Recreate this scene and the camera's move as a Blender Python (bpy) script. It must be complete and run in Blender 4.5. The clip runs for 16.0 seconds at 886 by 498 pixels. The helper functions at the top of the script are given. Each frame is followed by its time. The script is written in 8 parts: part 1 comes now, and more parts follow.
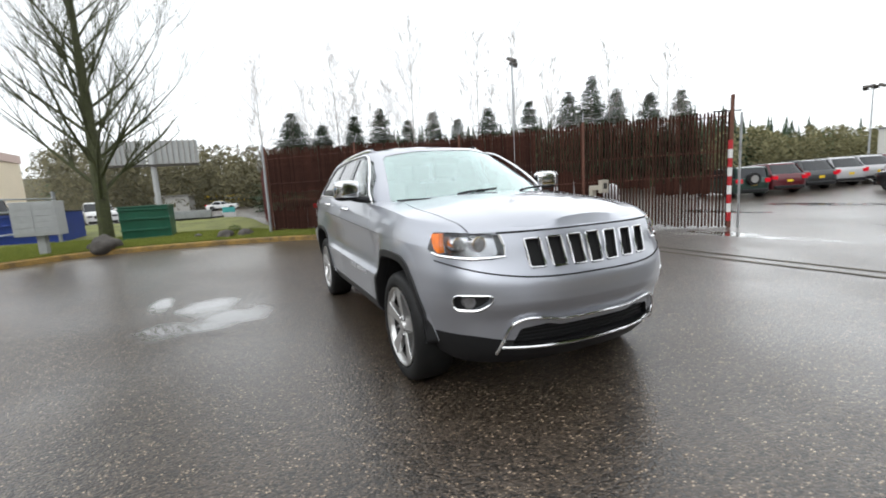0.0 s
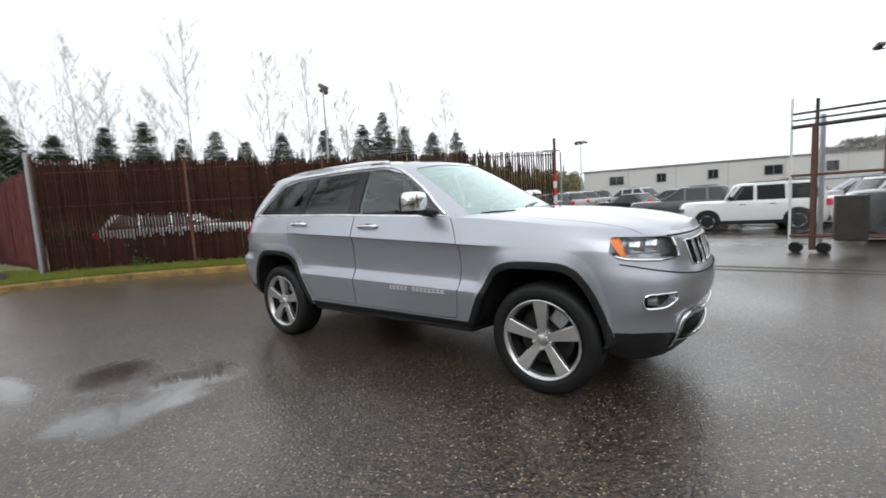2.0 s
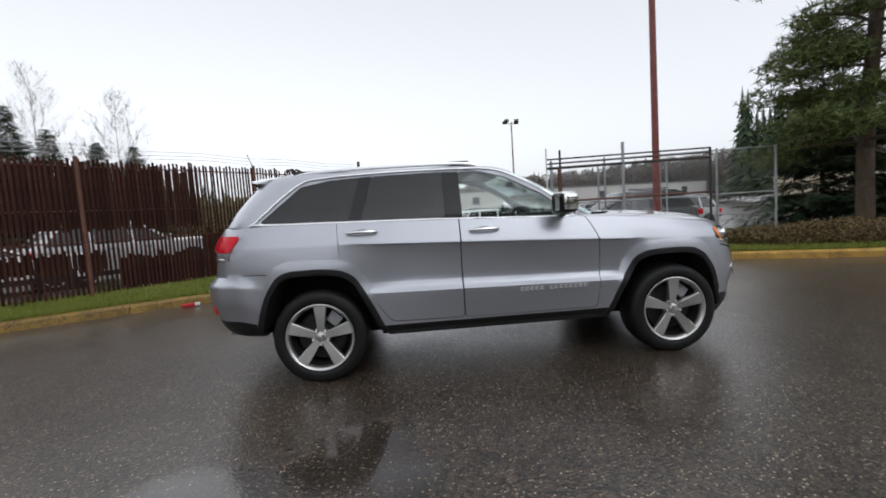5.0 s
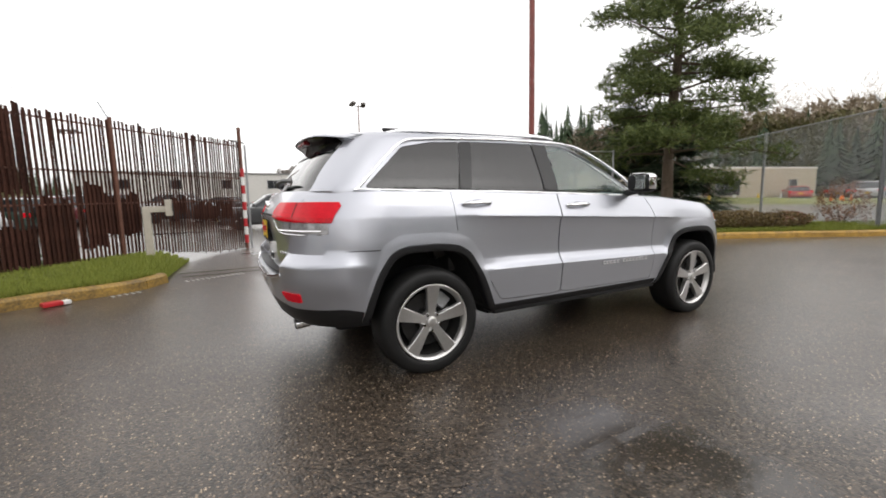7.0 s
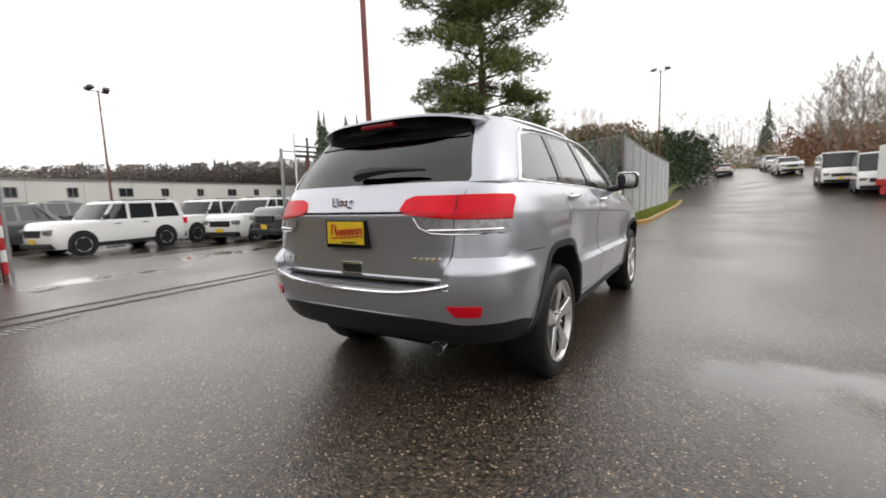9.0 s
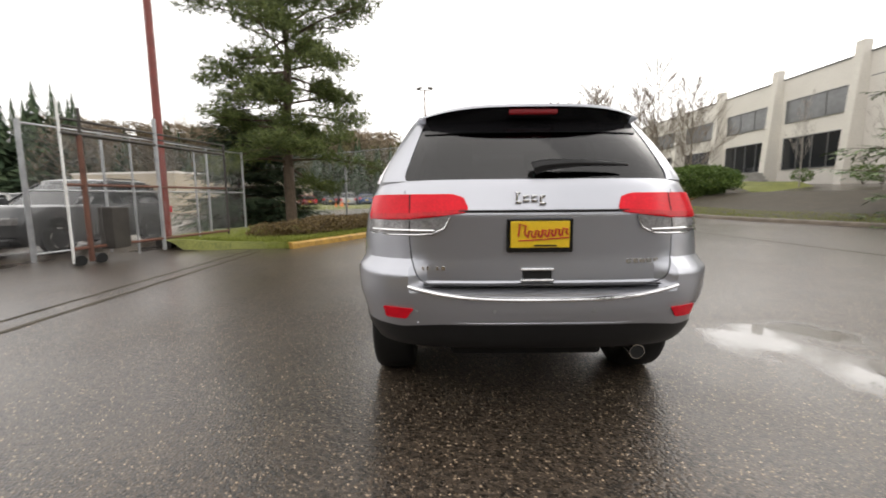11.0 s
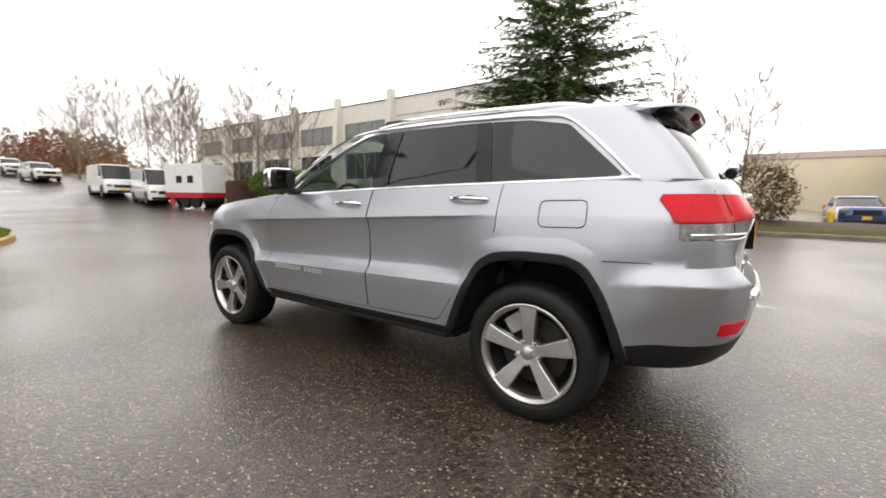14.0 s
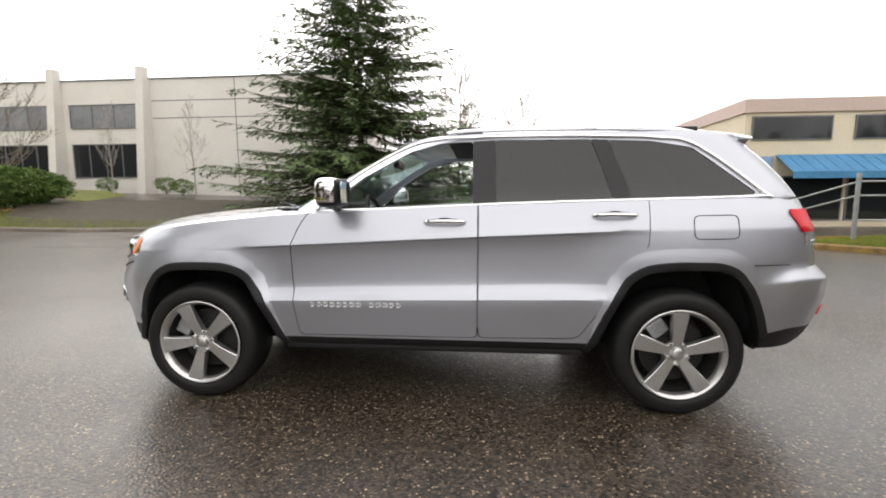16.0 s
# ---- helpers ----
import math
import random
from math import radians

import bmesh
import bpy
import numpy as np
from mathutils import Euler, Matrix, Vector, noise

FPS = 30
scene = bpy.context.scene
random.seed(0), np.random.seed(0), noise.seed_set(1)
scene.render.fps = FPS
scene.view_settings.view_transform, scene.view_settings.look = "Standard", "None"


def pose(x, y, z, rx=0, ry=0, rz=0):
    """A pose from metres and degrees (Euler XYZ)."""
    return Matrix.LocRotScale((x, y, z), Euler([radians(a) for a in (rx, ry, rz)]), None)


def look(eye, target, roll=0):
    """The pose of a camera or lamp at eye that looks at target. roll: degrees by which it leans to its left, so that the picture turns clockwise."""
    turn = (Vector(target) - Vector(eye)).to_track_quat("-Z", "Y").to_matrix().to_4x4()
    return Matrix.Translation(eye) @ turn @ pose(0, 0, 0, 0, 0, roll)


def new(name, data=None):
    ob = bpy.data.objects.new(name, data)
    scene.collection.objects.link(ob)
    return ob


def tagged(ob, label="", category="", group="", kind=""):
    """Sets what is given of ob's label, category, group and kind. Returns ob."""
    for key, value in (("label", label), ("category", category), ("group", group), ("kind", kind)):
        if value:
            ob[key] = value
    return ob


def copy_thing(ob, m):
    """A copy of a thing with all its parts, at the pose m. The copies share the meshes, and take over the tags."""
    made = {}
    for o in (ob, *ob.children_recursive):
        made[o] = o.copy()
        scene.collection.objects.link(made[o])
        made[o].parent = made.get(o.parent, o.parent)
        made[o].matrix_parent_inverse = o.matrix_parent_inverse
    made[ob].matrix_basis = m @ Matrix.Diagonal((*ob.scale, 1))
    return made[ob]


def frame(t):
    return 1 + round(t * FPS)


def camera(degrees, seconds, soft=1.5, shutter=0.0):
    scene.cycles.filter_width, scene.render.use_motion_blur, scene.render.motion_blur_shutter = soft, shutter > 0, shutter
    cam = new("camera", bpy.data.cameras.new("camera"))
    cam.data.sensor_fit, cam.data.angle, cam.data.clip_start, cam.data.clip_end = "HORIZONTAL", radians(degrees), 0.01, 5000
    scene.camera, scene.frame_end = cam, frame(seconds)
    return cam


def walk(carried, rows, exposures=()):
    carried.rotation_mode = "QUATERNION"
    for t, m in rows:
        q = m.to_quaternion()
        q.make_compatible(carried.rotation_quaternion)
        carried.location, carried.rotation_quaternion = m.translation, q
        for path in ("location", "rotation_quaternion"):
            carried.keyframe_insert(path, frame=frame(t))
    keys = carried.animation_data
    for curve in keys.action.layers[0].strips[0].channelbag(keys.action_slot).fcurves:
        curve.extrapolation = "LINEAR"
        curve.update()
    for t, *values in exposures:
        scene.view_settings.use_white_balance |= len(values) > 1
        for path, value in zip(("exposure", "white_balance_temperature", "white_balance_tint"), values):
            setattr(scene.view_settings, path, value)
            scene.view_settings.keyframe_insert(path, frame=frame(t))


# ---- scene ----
cam = camera(92.5, 16.0, soft=1.8, shutter=0.3)
PATH = [
    (0, (4.131, -1.784, 1.278), (2.323, -0.975, 0.999), -3.4),
    (0.5, (3.819, -2.290, 1.269), (2.119, -1.279, 0.974), -4.2),
    (1, (3.461, -2.733, 1.264), (1.922, -1.481, 1.005), -3.9),
    (1.5, (3.060, -3.095, 1.254), (1.691, -1.657, 1.010), -2.9),
    (2, (2.585, -3.441, 1.280), (1.390, -1.850, 1.077), -3.3),
    (2.5, (2.083, -3.758, 1.291), (1.137, -2.007, 1.097), -3.6),
    (3, (1.533, -3.946, 1.291), (0.801, -2.090, 1.143), -3.3),
    (3.5, (0.972, -4.132, 1.293), (0.461, -2.203, 1.165), -2.9),
    (4, (0.429, -4.203, 1.280), (0.138, -2.229, 1.135), -2.3),
    (4.5, (-0.122, -4.264, 1.270), (-0.195, -2.271, 1.124), -4.0),
    (5, (-0.673, -4.286, 1.266), (-0.536, -2.273, 1.110), -3.7),
    (5.5, (-1.221, -4.219, 1.258), (-0.888, -2.214, 1.075), -3.0),
    (6, (-1.752, -4.063, 1.248), (-1.227, -2.099, 1.035), -2.2),
    (6.5, (-2.249, -3.816, 1.240), (-1.532, -1.933, 1.000), -1.5),
    (7, (-2.699, -3.478, 1.236), (-1.777, -1.721, 0.986), -1.2),
    (7.5, (-3.128, -3.113, 1.210), (-2.034, -1.461, 0.936), -1.2),
    (8, (-3.540, -2.709, 1.208), (-2.194, -1.254, 0.937), -1.3),
    (8.5, (-3.849, -2.250, 1.199), (-2.317, -0.995, 0.921), -2.8),
    (9, (-4.147, -1.753, 1.199), (-2.470, -0.689, 0.959), -1.9),
    (9.5, (-4.385, -1.251, 1.191), (-2.579, -0.423, 0.957), -1.3),
    (10, (-4.558, -0.710, 1.193), (-2.632, -0.121, 0.956), -1.2),
    (10.5, (-4.562, -0.118, 1.197), (-2.557, 0.192, 0.953), -0.8),
    (11, (-4.428, 0.481, 1.202), (-2.395, 0.488, 0.949), -0.5),
    (11.5, (-4.186, 1.040, 1.206), (-2.189, 0.734, 0.946), -0.1),
    (12, (-3.867, 1.514, 1.208), (-1.981, 0.902, 0.945), 0.0),
    (12.5, (-3.556, 1.969, 1.212), (-1.814, 1.016, 0.976), 0.3),
    (13, (-3.172, 2.346, 1.186), (-1.590, 1.139, 0.991), -0.1),
    (13.5, (-2.765, 2.704, 1.202), (-1.412, 1.251, 0.962), 0.7),
    (14, (-2.330, 2.954, 1.178), (-1.190, 1.328, 0.944), 0.6),
    (14.5, (-1.824, 3.188, 1.203), (-0.920, 1.414, 1.010), 0.7),
    (15, (-1.318, 3.348, 1.214), (-0.655, 1.471, 1.019), 0.2),
    (15.5, (-0.814, 3.405, 1.234), (-0.433, 1.452, 1.032), 0.3),
    (16, (-0.315, 3.407, 1.267), (-0.139, 1.428, 1.038), -0.2),
]
walk(cam, [(t, look(eye, target, roll)) for t, eye, target, roll in PATH],
     exposures=((0, 0.45, 6250, 8), (1.5, 0.34, 6250, 8), (2.5, 0.05, 6150, 9), (3.5, -0.21, 6100, 10), (4.5, -0.24, 6100, 10), (7, 0.42, 6650, 11), (9.5, 0.32, 6650, 11), (12, 0.72, 6900, 11), (14, 0.70, 6800, 11), (16, 0.70, 6750, 11)))

# ---- light: a bright overcast sky, sun hidden behind cloud ----
world = bpy.data.worlds.new("overcast")
scene.world = world
world.use_nodes = True
wn = world.node_tree
wn.nodes.clear()
w_out = wn.nodes.new("ShaderNodeOutputWorld")
w_bg = wn.nodes.new("ShaderNodeBackground")
w_sky = wn.nodes.new("ShaderNodeTexSky")
w_sky.sky_type = 'NISHITA'
w_sky.sun_disc = False
w_sky.sun_elevation = radians(38)
w_sky.sun_rotation = radians(150)
w_sky.air_density, w_sky.dust_density, w_sky.ozone_density = 1.0, 3.0, 1.0
w_hs = wn.nodes.new("ShaderNodeHueSaturation")
w_hs.inputs["Saturation"].default_value = 0.10
w_gam = wn.nodes.new("ShaderNodeGamma")
w_gam.inputs["Gamma"].default_value = 0.45
wn.links.new(w_sky.outputs[0], w_hs.inputs["Color"])
wn.links.new(w_hs.outputs[0], w_gam.inputs["Color"])
wn.links.new(w_gam.outputs[0], w_bg.inputs["Color"])
w_bg.inputs["Strength"].default_value = 0.58
wn.links.new(w_bg.outputs[0], w_out.inputs["Surface"])
sun = new("sun", bpy.data.lights.new("sun", 'SUN'))
sun.data.energy, sun.data.angle, sun.data.color = 0.6, radians(90), (1.0, 0.98, 0.95)
sun.matrix_world = look((0, 0, 50), (0 + 20, 50 * 0.6 - 60, 0))
scene.view_settings.exposure = 0.0

# ---- helpers of this scene ----
def mat(name, base, rough=0.5, metal=0.0, noise_amt=0.25, scale=8.0, fine=60.0, bump=0.0, coat=0.0, spec=0.5, second=None, rough_var=0.0, alpha=None):
    """A procedural surface: base colour varied at two scales, roughness and relief."""
    m = bpy.data.materials.new(name)
    m.use_nodes = True
    nt = m.node_tree
    b = nt.nodes["Principled BSDF"]
    b.inputs["Metallic"].default_value = metal
    b.inputs["Roughness"].default_value = rough
    b.inputs["Specular IOR Level"].default_value = spec
    b.inputs["Coat Weight"].default_value = coat
    b.inputs["Coat Roughness"].default_value = 0.04
    if noise_amt <= 0 and not bump:
        b.inputs["Base Color"].default_value = base
        return m
    tc = nt.nodes.new("ShaderNodeTexCoord")
    n1 = nt.nodes.new("ShaderNodeTexNoise")
    n1.inputs["Scale"].default_value, n1.inputs["Detail"].default_value = scale, 5
    n2 = nt.nodes.new("ShaderNodeTexNoise")
    n2.inputs["Scale"].default_value, n2.inputs["Detail"].default_value = fine, 3
    mx = nt.nodes.new("ShaderNodeMath")
    mx.operation = 'ADD'
    for n, s in ((n1, 0), (n2, 1)):
        nt.links.new(tc.outputs["Object"], n.inputs["Vector"])
        nt.links.new(n.outputs[0], mx.inputs[s])
    ramp = nt.nodes.new("ShaderNodeValToRGB")
    dark = tuple(c * (1 - noise_amt) for c in base[:3]) + (1,)
    light = second or tuple(min(1, c * (1 + noise_amt)) for c in base[:3]) + (1,)
    ramp.color_ramp.elements[0].position, ramp.color_ramp.elements[1].position = 0.3, 0.7
    ramp.color_ramp.elements[0].color, ramp.color_ramp.elements[1].color = dark, light
    half = nt.nodes.new("ShaderNodeMath")
    half.operation = 'MULTIPLY'
    half.inputs[1].default_value = 0.5
    nt.links.new(mx.outputs[0], half.inputs[0])
    nt.links.new(half.outputs[0], ramp.inputs[0])
    nt.links.new(ramp.outputs[0], b.inputs["Base Color"])
    if rough_var:
        rr = nt.nodes.new("ShaderNodeMapRange")
        rr.inputs["From Min"].default_value, rr.inputs["From Max"].default_value = 0.3, 0.7
        rr.inputs["To Min"].default_value, rr.inputs["To Max"].default_value = max(0.03, rough - rough_var), min(1, rough + rough_var)
        nt.links.new(n1.outputs[0], rr.inputs[0])
        nt.links.new(rr.outputs[0], b.inputs["Roughness"])
    if bump:
        bp = nt.nodes.new("ShaderNodeBump")
        bp.inputs["Strength"].default_value, bp.inputs["Distance"].default_value = min(1.0, bump * 20), 0.01
        nt.links.new(n2.outputs[0], bp.inputs["Height"])
        nt.links.new(bp.outputs[0], b.inputs["Normal"])
    return m


def glass(name, tint, rough=0.02, see=0.5, sheen=(0.9, 0.9, 0.9, 1)):
    """Window glass: mirror gloss over a tinted pane that lets some light through."""
    m = bpy.data.materials.new(name)
    m.use_nodes = True
    nt = m.node_tree
    nt.nodes.clear()
    out = nt.nodes.new("ShaderNodeOutputMaterial")
    tr = nt.nodes.new("ShaderNodeBsdfTransparent")
    tr.inputs[0].default_value = tint
    gl = nt.nodes.new("ShaderNodeBsdfGlossy")
    gl.inputs["Roughness"].default_value = rough
    gl.inputs[0].default_value = sheen
    lw = nt.nodes.new("ShaderNodeLayerWeight")
    fr = nt.nodes.new("ShaderNodeMath")
    fr.operation = 'POWER'
    fr.inputs[1].default_value = 4.0
    nt.links.new(lw.outputs["Facing"], fr.inputs[0])
    mr = nt.nodes.new("ShaderNodeMapRange")
    mr.inputs["To Min"].default_value = see
    nt.links.new(fr.outputs[0], mr.inputs[0])
    mix = nt.nodes.new("ShaderNodeMixShader")
    nt.links.new(mr.outputs[0], mix.inputs[0])
    nt.links.new(tr.outputs[0], mix.inputs[1])
    nt.links.new(gl.outputs[0], mix.inputs[2])
    nt.links.new(mix.outputs[0], out.inputs[0])
    return m


def mesh_of(name, verts, faces, material, smooth=False, sharp=35):
    me = bpy.data.meshes.new(name)
    me.from_pydata([tuple(v) for v in verts], [], [tuple(f) for f in faces])
    me.update()
    if material:
        me.materials.append(material)
    if smooth:
        me.shade_smooth()
        me.set_sharp_from_angle(angle=radians(sharp))
    return me


def thing(name, label, category, group="", kind="", at=None):
    """An empty at the base of a thing, to hold its parts."""
    return tagged(place(new(name), at), label, category, group, kind)


def place(ob, at):
    if at is not None:
        ob.matrix_basis = at
    return ob


def part(name, bm, material, parent, label="", smooth=False, sharp=35, kind=""):
    """One mesh from a bmesh, as a part of a thing or of a part."""
    me = bpy.data.meshes.new(name)
    bm.normal_update()
    bm.to_mesh(me)
    bm.free()
    me.materials.append(material)
    if smooth:
        me.shade_smooth()
        me.set_sharp_from_angle(angle=radians(sharp))
    ob = new(name, me)
    ob.parent = parent
    return tagged(ob, label, kind=kind)


def raw(name, verts, faces, material, parent, label="", smooth=False, sharp=35, kind=""):
    ob = new(name, mesh_of(name, verts, faces, material, smooth, sharp))
    ob.parent = parent
    return tagged(ob, label, kind=kind)


def box(bm, x0, y0, z0, x1, y1, z1, bevel=0.0, m=None):
    """A box from corner to corner, with rounded edges."""
    r = bmesh.ops.create_cube(bm, size=1)
    vs = r["verts"]
    bmesh.ops.scale(bm, vec=(abs(x1 - x0), abs(y1 - y0), abs(z1 - z0)), verts=vs)
    bmesh.ops.translate(bm, vec=((x0 + x1) / 2, (y0 + y1) / 2, (z0 + z1) / 2), verts=vs)
    if bevel:
        es = list({e for v in vs for e in v.link_edges})
        r2 = bmesh.ops.bevel(bm, geom=es, offset=bevel, segments=2, affect='EDGES', profile=0.6)
        vs = list({v for f in r2["faces"] for v in f.verts} | {v for v in vs if v.is_valid})
    if m is not None:
        bmesh.ops.transform(bm, matrix=m, verts=vs)
    return bm


def rod(bm, a, b, r0, r1=None, n=8):
    """A tapered round bar from a to b."""
    a, b = Vector(a), Vector(b)
    r1 = r0 if r1 is None else r1
    q = (b - a).to_track_quat('Z', 'Y').to_matrix()
    ra, rb = [], []
    for k in range(n):
        c = Vector((math.cos(2 * math.pi * k / n), math.sin(2 * math.pi * k / n), 0))
        ra.append(bm.verts.new(a + q @ (c * r0)))
        rb.append(bm.verts.new(b + q @ (c * r1)))
    for k in range(n):
        bm.faces.new((ra[k], ra[(k + 1) % n], rb[(k + 1) % n], rb[k]))
    bm.faces.new(ra[::-1])
    bm.faces.new(rb)
    return bm


def tube(bm, pts, r, n=8, closed=False):
    """A round bar along a line of points."""
    pts = [Vector(p) for p in pts]
    rings = []
    for i, p in enumerate(pts):
        d = (pts[(i + 1) % len(pts)] - pts[i - 1]) if closed or 0 < i < len(pts) - 1 else (pts[1] - pts[0] if i == 0 else pts[-1] - pts[-2])
        q = d.to_track_quat('Z', 'Y').to_matrix()
        rr = r[i] if isinstance(r, (list, tuple)) else r
        rings.append([bm.verts.new(p + q @ Vector((math.cos(2 * math.pi * k / n) * rr, math.sin(2 * math.pi * k / n) * rr, 0))) for k in range(n)])
    for i in range(len(rings) - (0 if closed else 1)):
        a, b = rings[i], rings[(i + 1) % len(rings)]
        for k in range(n):
            bm.faces.new((a[k], a[(k + 1) % n], b[(k + 1) % n], b[k]))
    if not closed:
        bm.faces.new(rings[0][::-1])
        bm.faces.new(rings[-1])
    return bm


def slab(bm, pts, depth):
    """A plate from a plane outline, thickened by the vector depth."""
    a = [bm.verts.new(p) for p in pts]
    b = [bm.verts.new(Vector(p) + Vector(depth)) for p in pts]
    bm.faces.new(a)
    bm.faces.new(b[::-1])
    for k in range(len(a)):
        bm.faces.new((a[k], b[k], b[(k + 1) % len(b)], a[(k + 1) % len(a)]))
    bmesh.ops.recalc_face_normals(bm, faces=bm.faces)
    return bm


def smoothstep(a, b, x):
    u = min(1, max(0, (x - a) / (b - a)))
    return u * u * (3 - 2 * u)


def interp(x, xs, ys):
    return float(np.interp(x, xs, ys))


def spline(pts, n):
    """n points along a smooth line through pts."""
    pts = [Vector(p) for p in pts]
    out = []
    seg = len(pts) - 1
    for i in range(n):
        u = i / (n - 1) * seg
        k = min(int(u), seg - 1)
        f = u - k
        p0, p1, p2, p3 = pts[max(k - 1, 0)], pts[k], pts[k + 1], pts[min(k + 2, seg)]
        out.append(0.5 * (2 * p1 + (p2 - p0) * f + (2 * p0 - 5 * p1 + 4 * p2 - p3) * f * f + (3 * p1 - p0 - 3 * p2 + p3) * f ** 3))
    return out


def height(x, y):
    """The lie of the land: level round the car, rising to the north, east and south-east."""
    h = 0.4 * smoothstep(24, 58, y) + 0.042 * max(0, x - 26) * smoothstep(26, 45, x) * smoothstep(12, 3, y)
    h += 1.9 * smoothstep(10, 34, (x * 0.45 - y * 0.9) - 4) * smoothstep(-14, 6, x)
    h -= 0.24 * smoothstep(9, 13.5, y) * smoothstep(34, 20, y) * smoothstep(24, 14, x)
    return 0.01 + min(h, 4.6)

# ---- materials ----
def asphalt_material():
    """Worn wet asphalt: pale stones in dark binder, damp gloss in patches, standing water in the dips."""
    m = bpy.data.materials.new("wet asphalt")
    m.use_nodes = True
    nt = m.node_tree
    b = nt.nodes["Principled BSDF"]
    N, L = nt.nodes.new, nt.links.new
    tc = N("ShaderNodeTexCoord")

    def math_(op, a, c=None):
        n = N("ShaderNodeMath")
        n.operation = op
        for i, v in enumerate((a, c)):
            if v is None:
                continue
            if isinstance(v, (int, float)):
                n.inputs[i].default_value = v
            else:
                L(v, n.inputs[i])
        return n.outputs[0]

    def noise_(scale, detail=4, rough=0.55):
        n = N("ShaderNodeTexNoise")
        n.inputs["Scale"].default_value, n.inputs["Detail"].default_value, n.inputs["Roughness"].default_value = scale, detail, rough
        L(tc.outputs["Object"], n.inputs["Vector"])
        return n.outputs[0]

    def range_(v, a, c, lo, hi):
        n = N("ShaderNodeMapRange")
        n.interpolation_type = 'SMOOTHSTEP'
        for i, x in enumerate((a, c, lo, hi)):
            n.inputs[i + 1].default_value = x
        L(v, n.inputs[0])
        return n.outputs[0]

    def cells(scale):
        v = N("ShaderNodeTexVoronoi")
        v.inputs["Scale"].default_value = scale
        L(tc.outputs["Object"], v.inputs["Vector"])
        sp = N("ShaderNodeSeparateColor")
        L(v.outputs["Color"], sp.inputs[0])
        return v.outputs["Distance"], sp.outputs[0], sp.outputs[1]

    d1, r1, q1 = cells(62)
    d2, r2, q2 = cells(150)
    wide, mid, fine = noise_(0.35, 3), noise_(1.7, 4), noise_(140, 2)
    big = math_('MULTIPLY', range_(r1, 0.80, 0.94, 0, 1), range_(d1, 0.22, 0.50, 1, 0))
    small = math_('MULTIPLY', range_(r2, 0.84, 1.0, 0, 0.6), range_(d2, 0.35, 0.65, 1, 0))
    stone = math_('MAXIMUM', big, small)
    ramp = N("ShaderNodeValToRGB")
    ramp.color_ramp.elements[0].position, ramp.color_ramp.elements[1].position = 0.32, 0.72
    ramp.color_ramp.elements[0].color, ramp.color_ramp.elements[1].color = (0.014, 0.0105, 0.0075, 1), (0.074, 0.056, 0.041, 1)
    L(math_('ADD', math_('MULTIPLY', mid, 0.45), math_('MULTIPLY', q1, 0.55)), ramp.inputs[0])
    pale = N("ShaderNodeValToRGB")
    pale.color_ramp.elements[0].color, pale.color_ramp.elements[1].color = (0.18, 0.12, 0.07, 1), (0.64, 0.50, 0.36, 1)
    L(q2, pale.inputs[0])
    mix = N("ShaderNodeMix")
    mix.data_type = 'RGBA'
    L(stone, mix.inputs[0])
    L(ramp.outputs[0], mix.inputs[6])
    L(pale.outputs[0], mix.inputs[7])
    # standing water: soft dips with a noisy shoreline
    sx = N("ShaderNodeSeparateXYZ")
    L(tc.outputs["Object"], sx.inputs[0])
    wob = math_('ADD', math_('MULTIPLY', math_('SUBTRACT', noise_(0.9, 5, 0.65), 0.5), 3.2), math_('MULTIPLY', math_('SUBTRACT', mid, 0.5), 2.0))
    water = None
    for px, py, rx, ry in ((-1.10, -2.15, 0.52, 0.50), (-1.55, -2.35, 0.75, 0.36), (-2.25, -2.95, 0.60, 0.16), (-1.25, -1.85, 0.55, 0.24),
                           (-0.95, -2.70, 0.40, 0.32), (2.2, 8.4, 2.2, 0.45), (4.5, 13.8, 4.0, 1.0), (3.5, 17.5, 5.0, 1.1), (7.0, 7.5, 2.2, 0.5),
                           (2.5, 10.8, 3.0, 0.45), (-6.2, 15.0, 2.2, 0.7), (-5.0, 19.5, 2.6, 0.9), (-1.0, 7.2, 1.6, 0.4)):
        dx = math_('DIVIDE', math_('SUBTRACT', sx.outputs[0], px), rx)
        dy = math_('DIVIDE', math_('SUBTRACT', sx.outputs[1], py), ry)
        d = math_('ADD', math_('ADD', math_('MULTIPLY', dx, dx), math_('MULTIPLY', dy, dy)), wob)
        r = range_(d, -0.1, 1.2, 1, 0)
        water = r if water is None else math_('MAXIMUM', water, r)
    damp = range_(wide, 0.35, 0.62, 0, 1)
    dry = math_('SUBTRACT', 1, water)
    L(math_('ADD', math_('MULTIPLY', math_('ADD', 0.42, math_('MULTIPLY', damp, -0.12)), dry), math_('MULTIPLY', water, 0.15)), b.inputs["Roughness"])
    dark = N("ShaderNodeMix")
    dark.data_type = 'RGBA'
    L(math_('MULTIPLY', water, 0.55), dark.inputs[0])
    L(mix.outputs[2], dark.inputs[6])
    dark.inputs[7].default_value = (0.030, 0.026, 0.022, 1)
    L(dark.outputs[2], b.inputs["Base Color"])
    b.inputs["Specular IOR Level"].default_value = 0.35
    bp = N("ShaderNodeBump")
    bp.inputs["Distance"].default_value = 0.005
    L(math_('MULTIPLY', dry, 0.9), bp.inputs["Strength"])
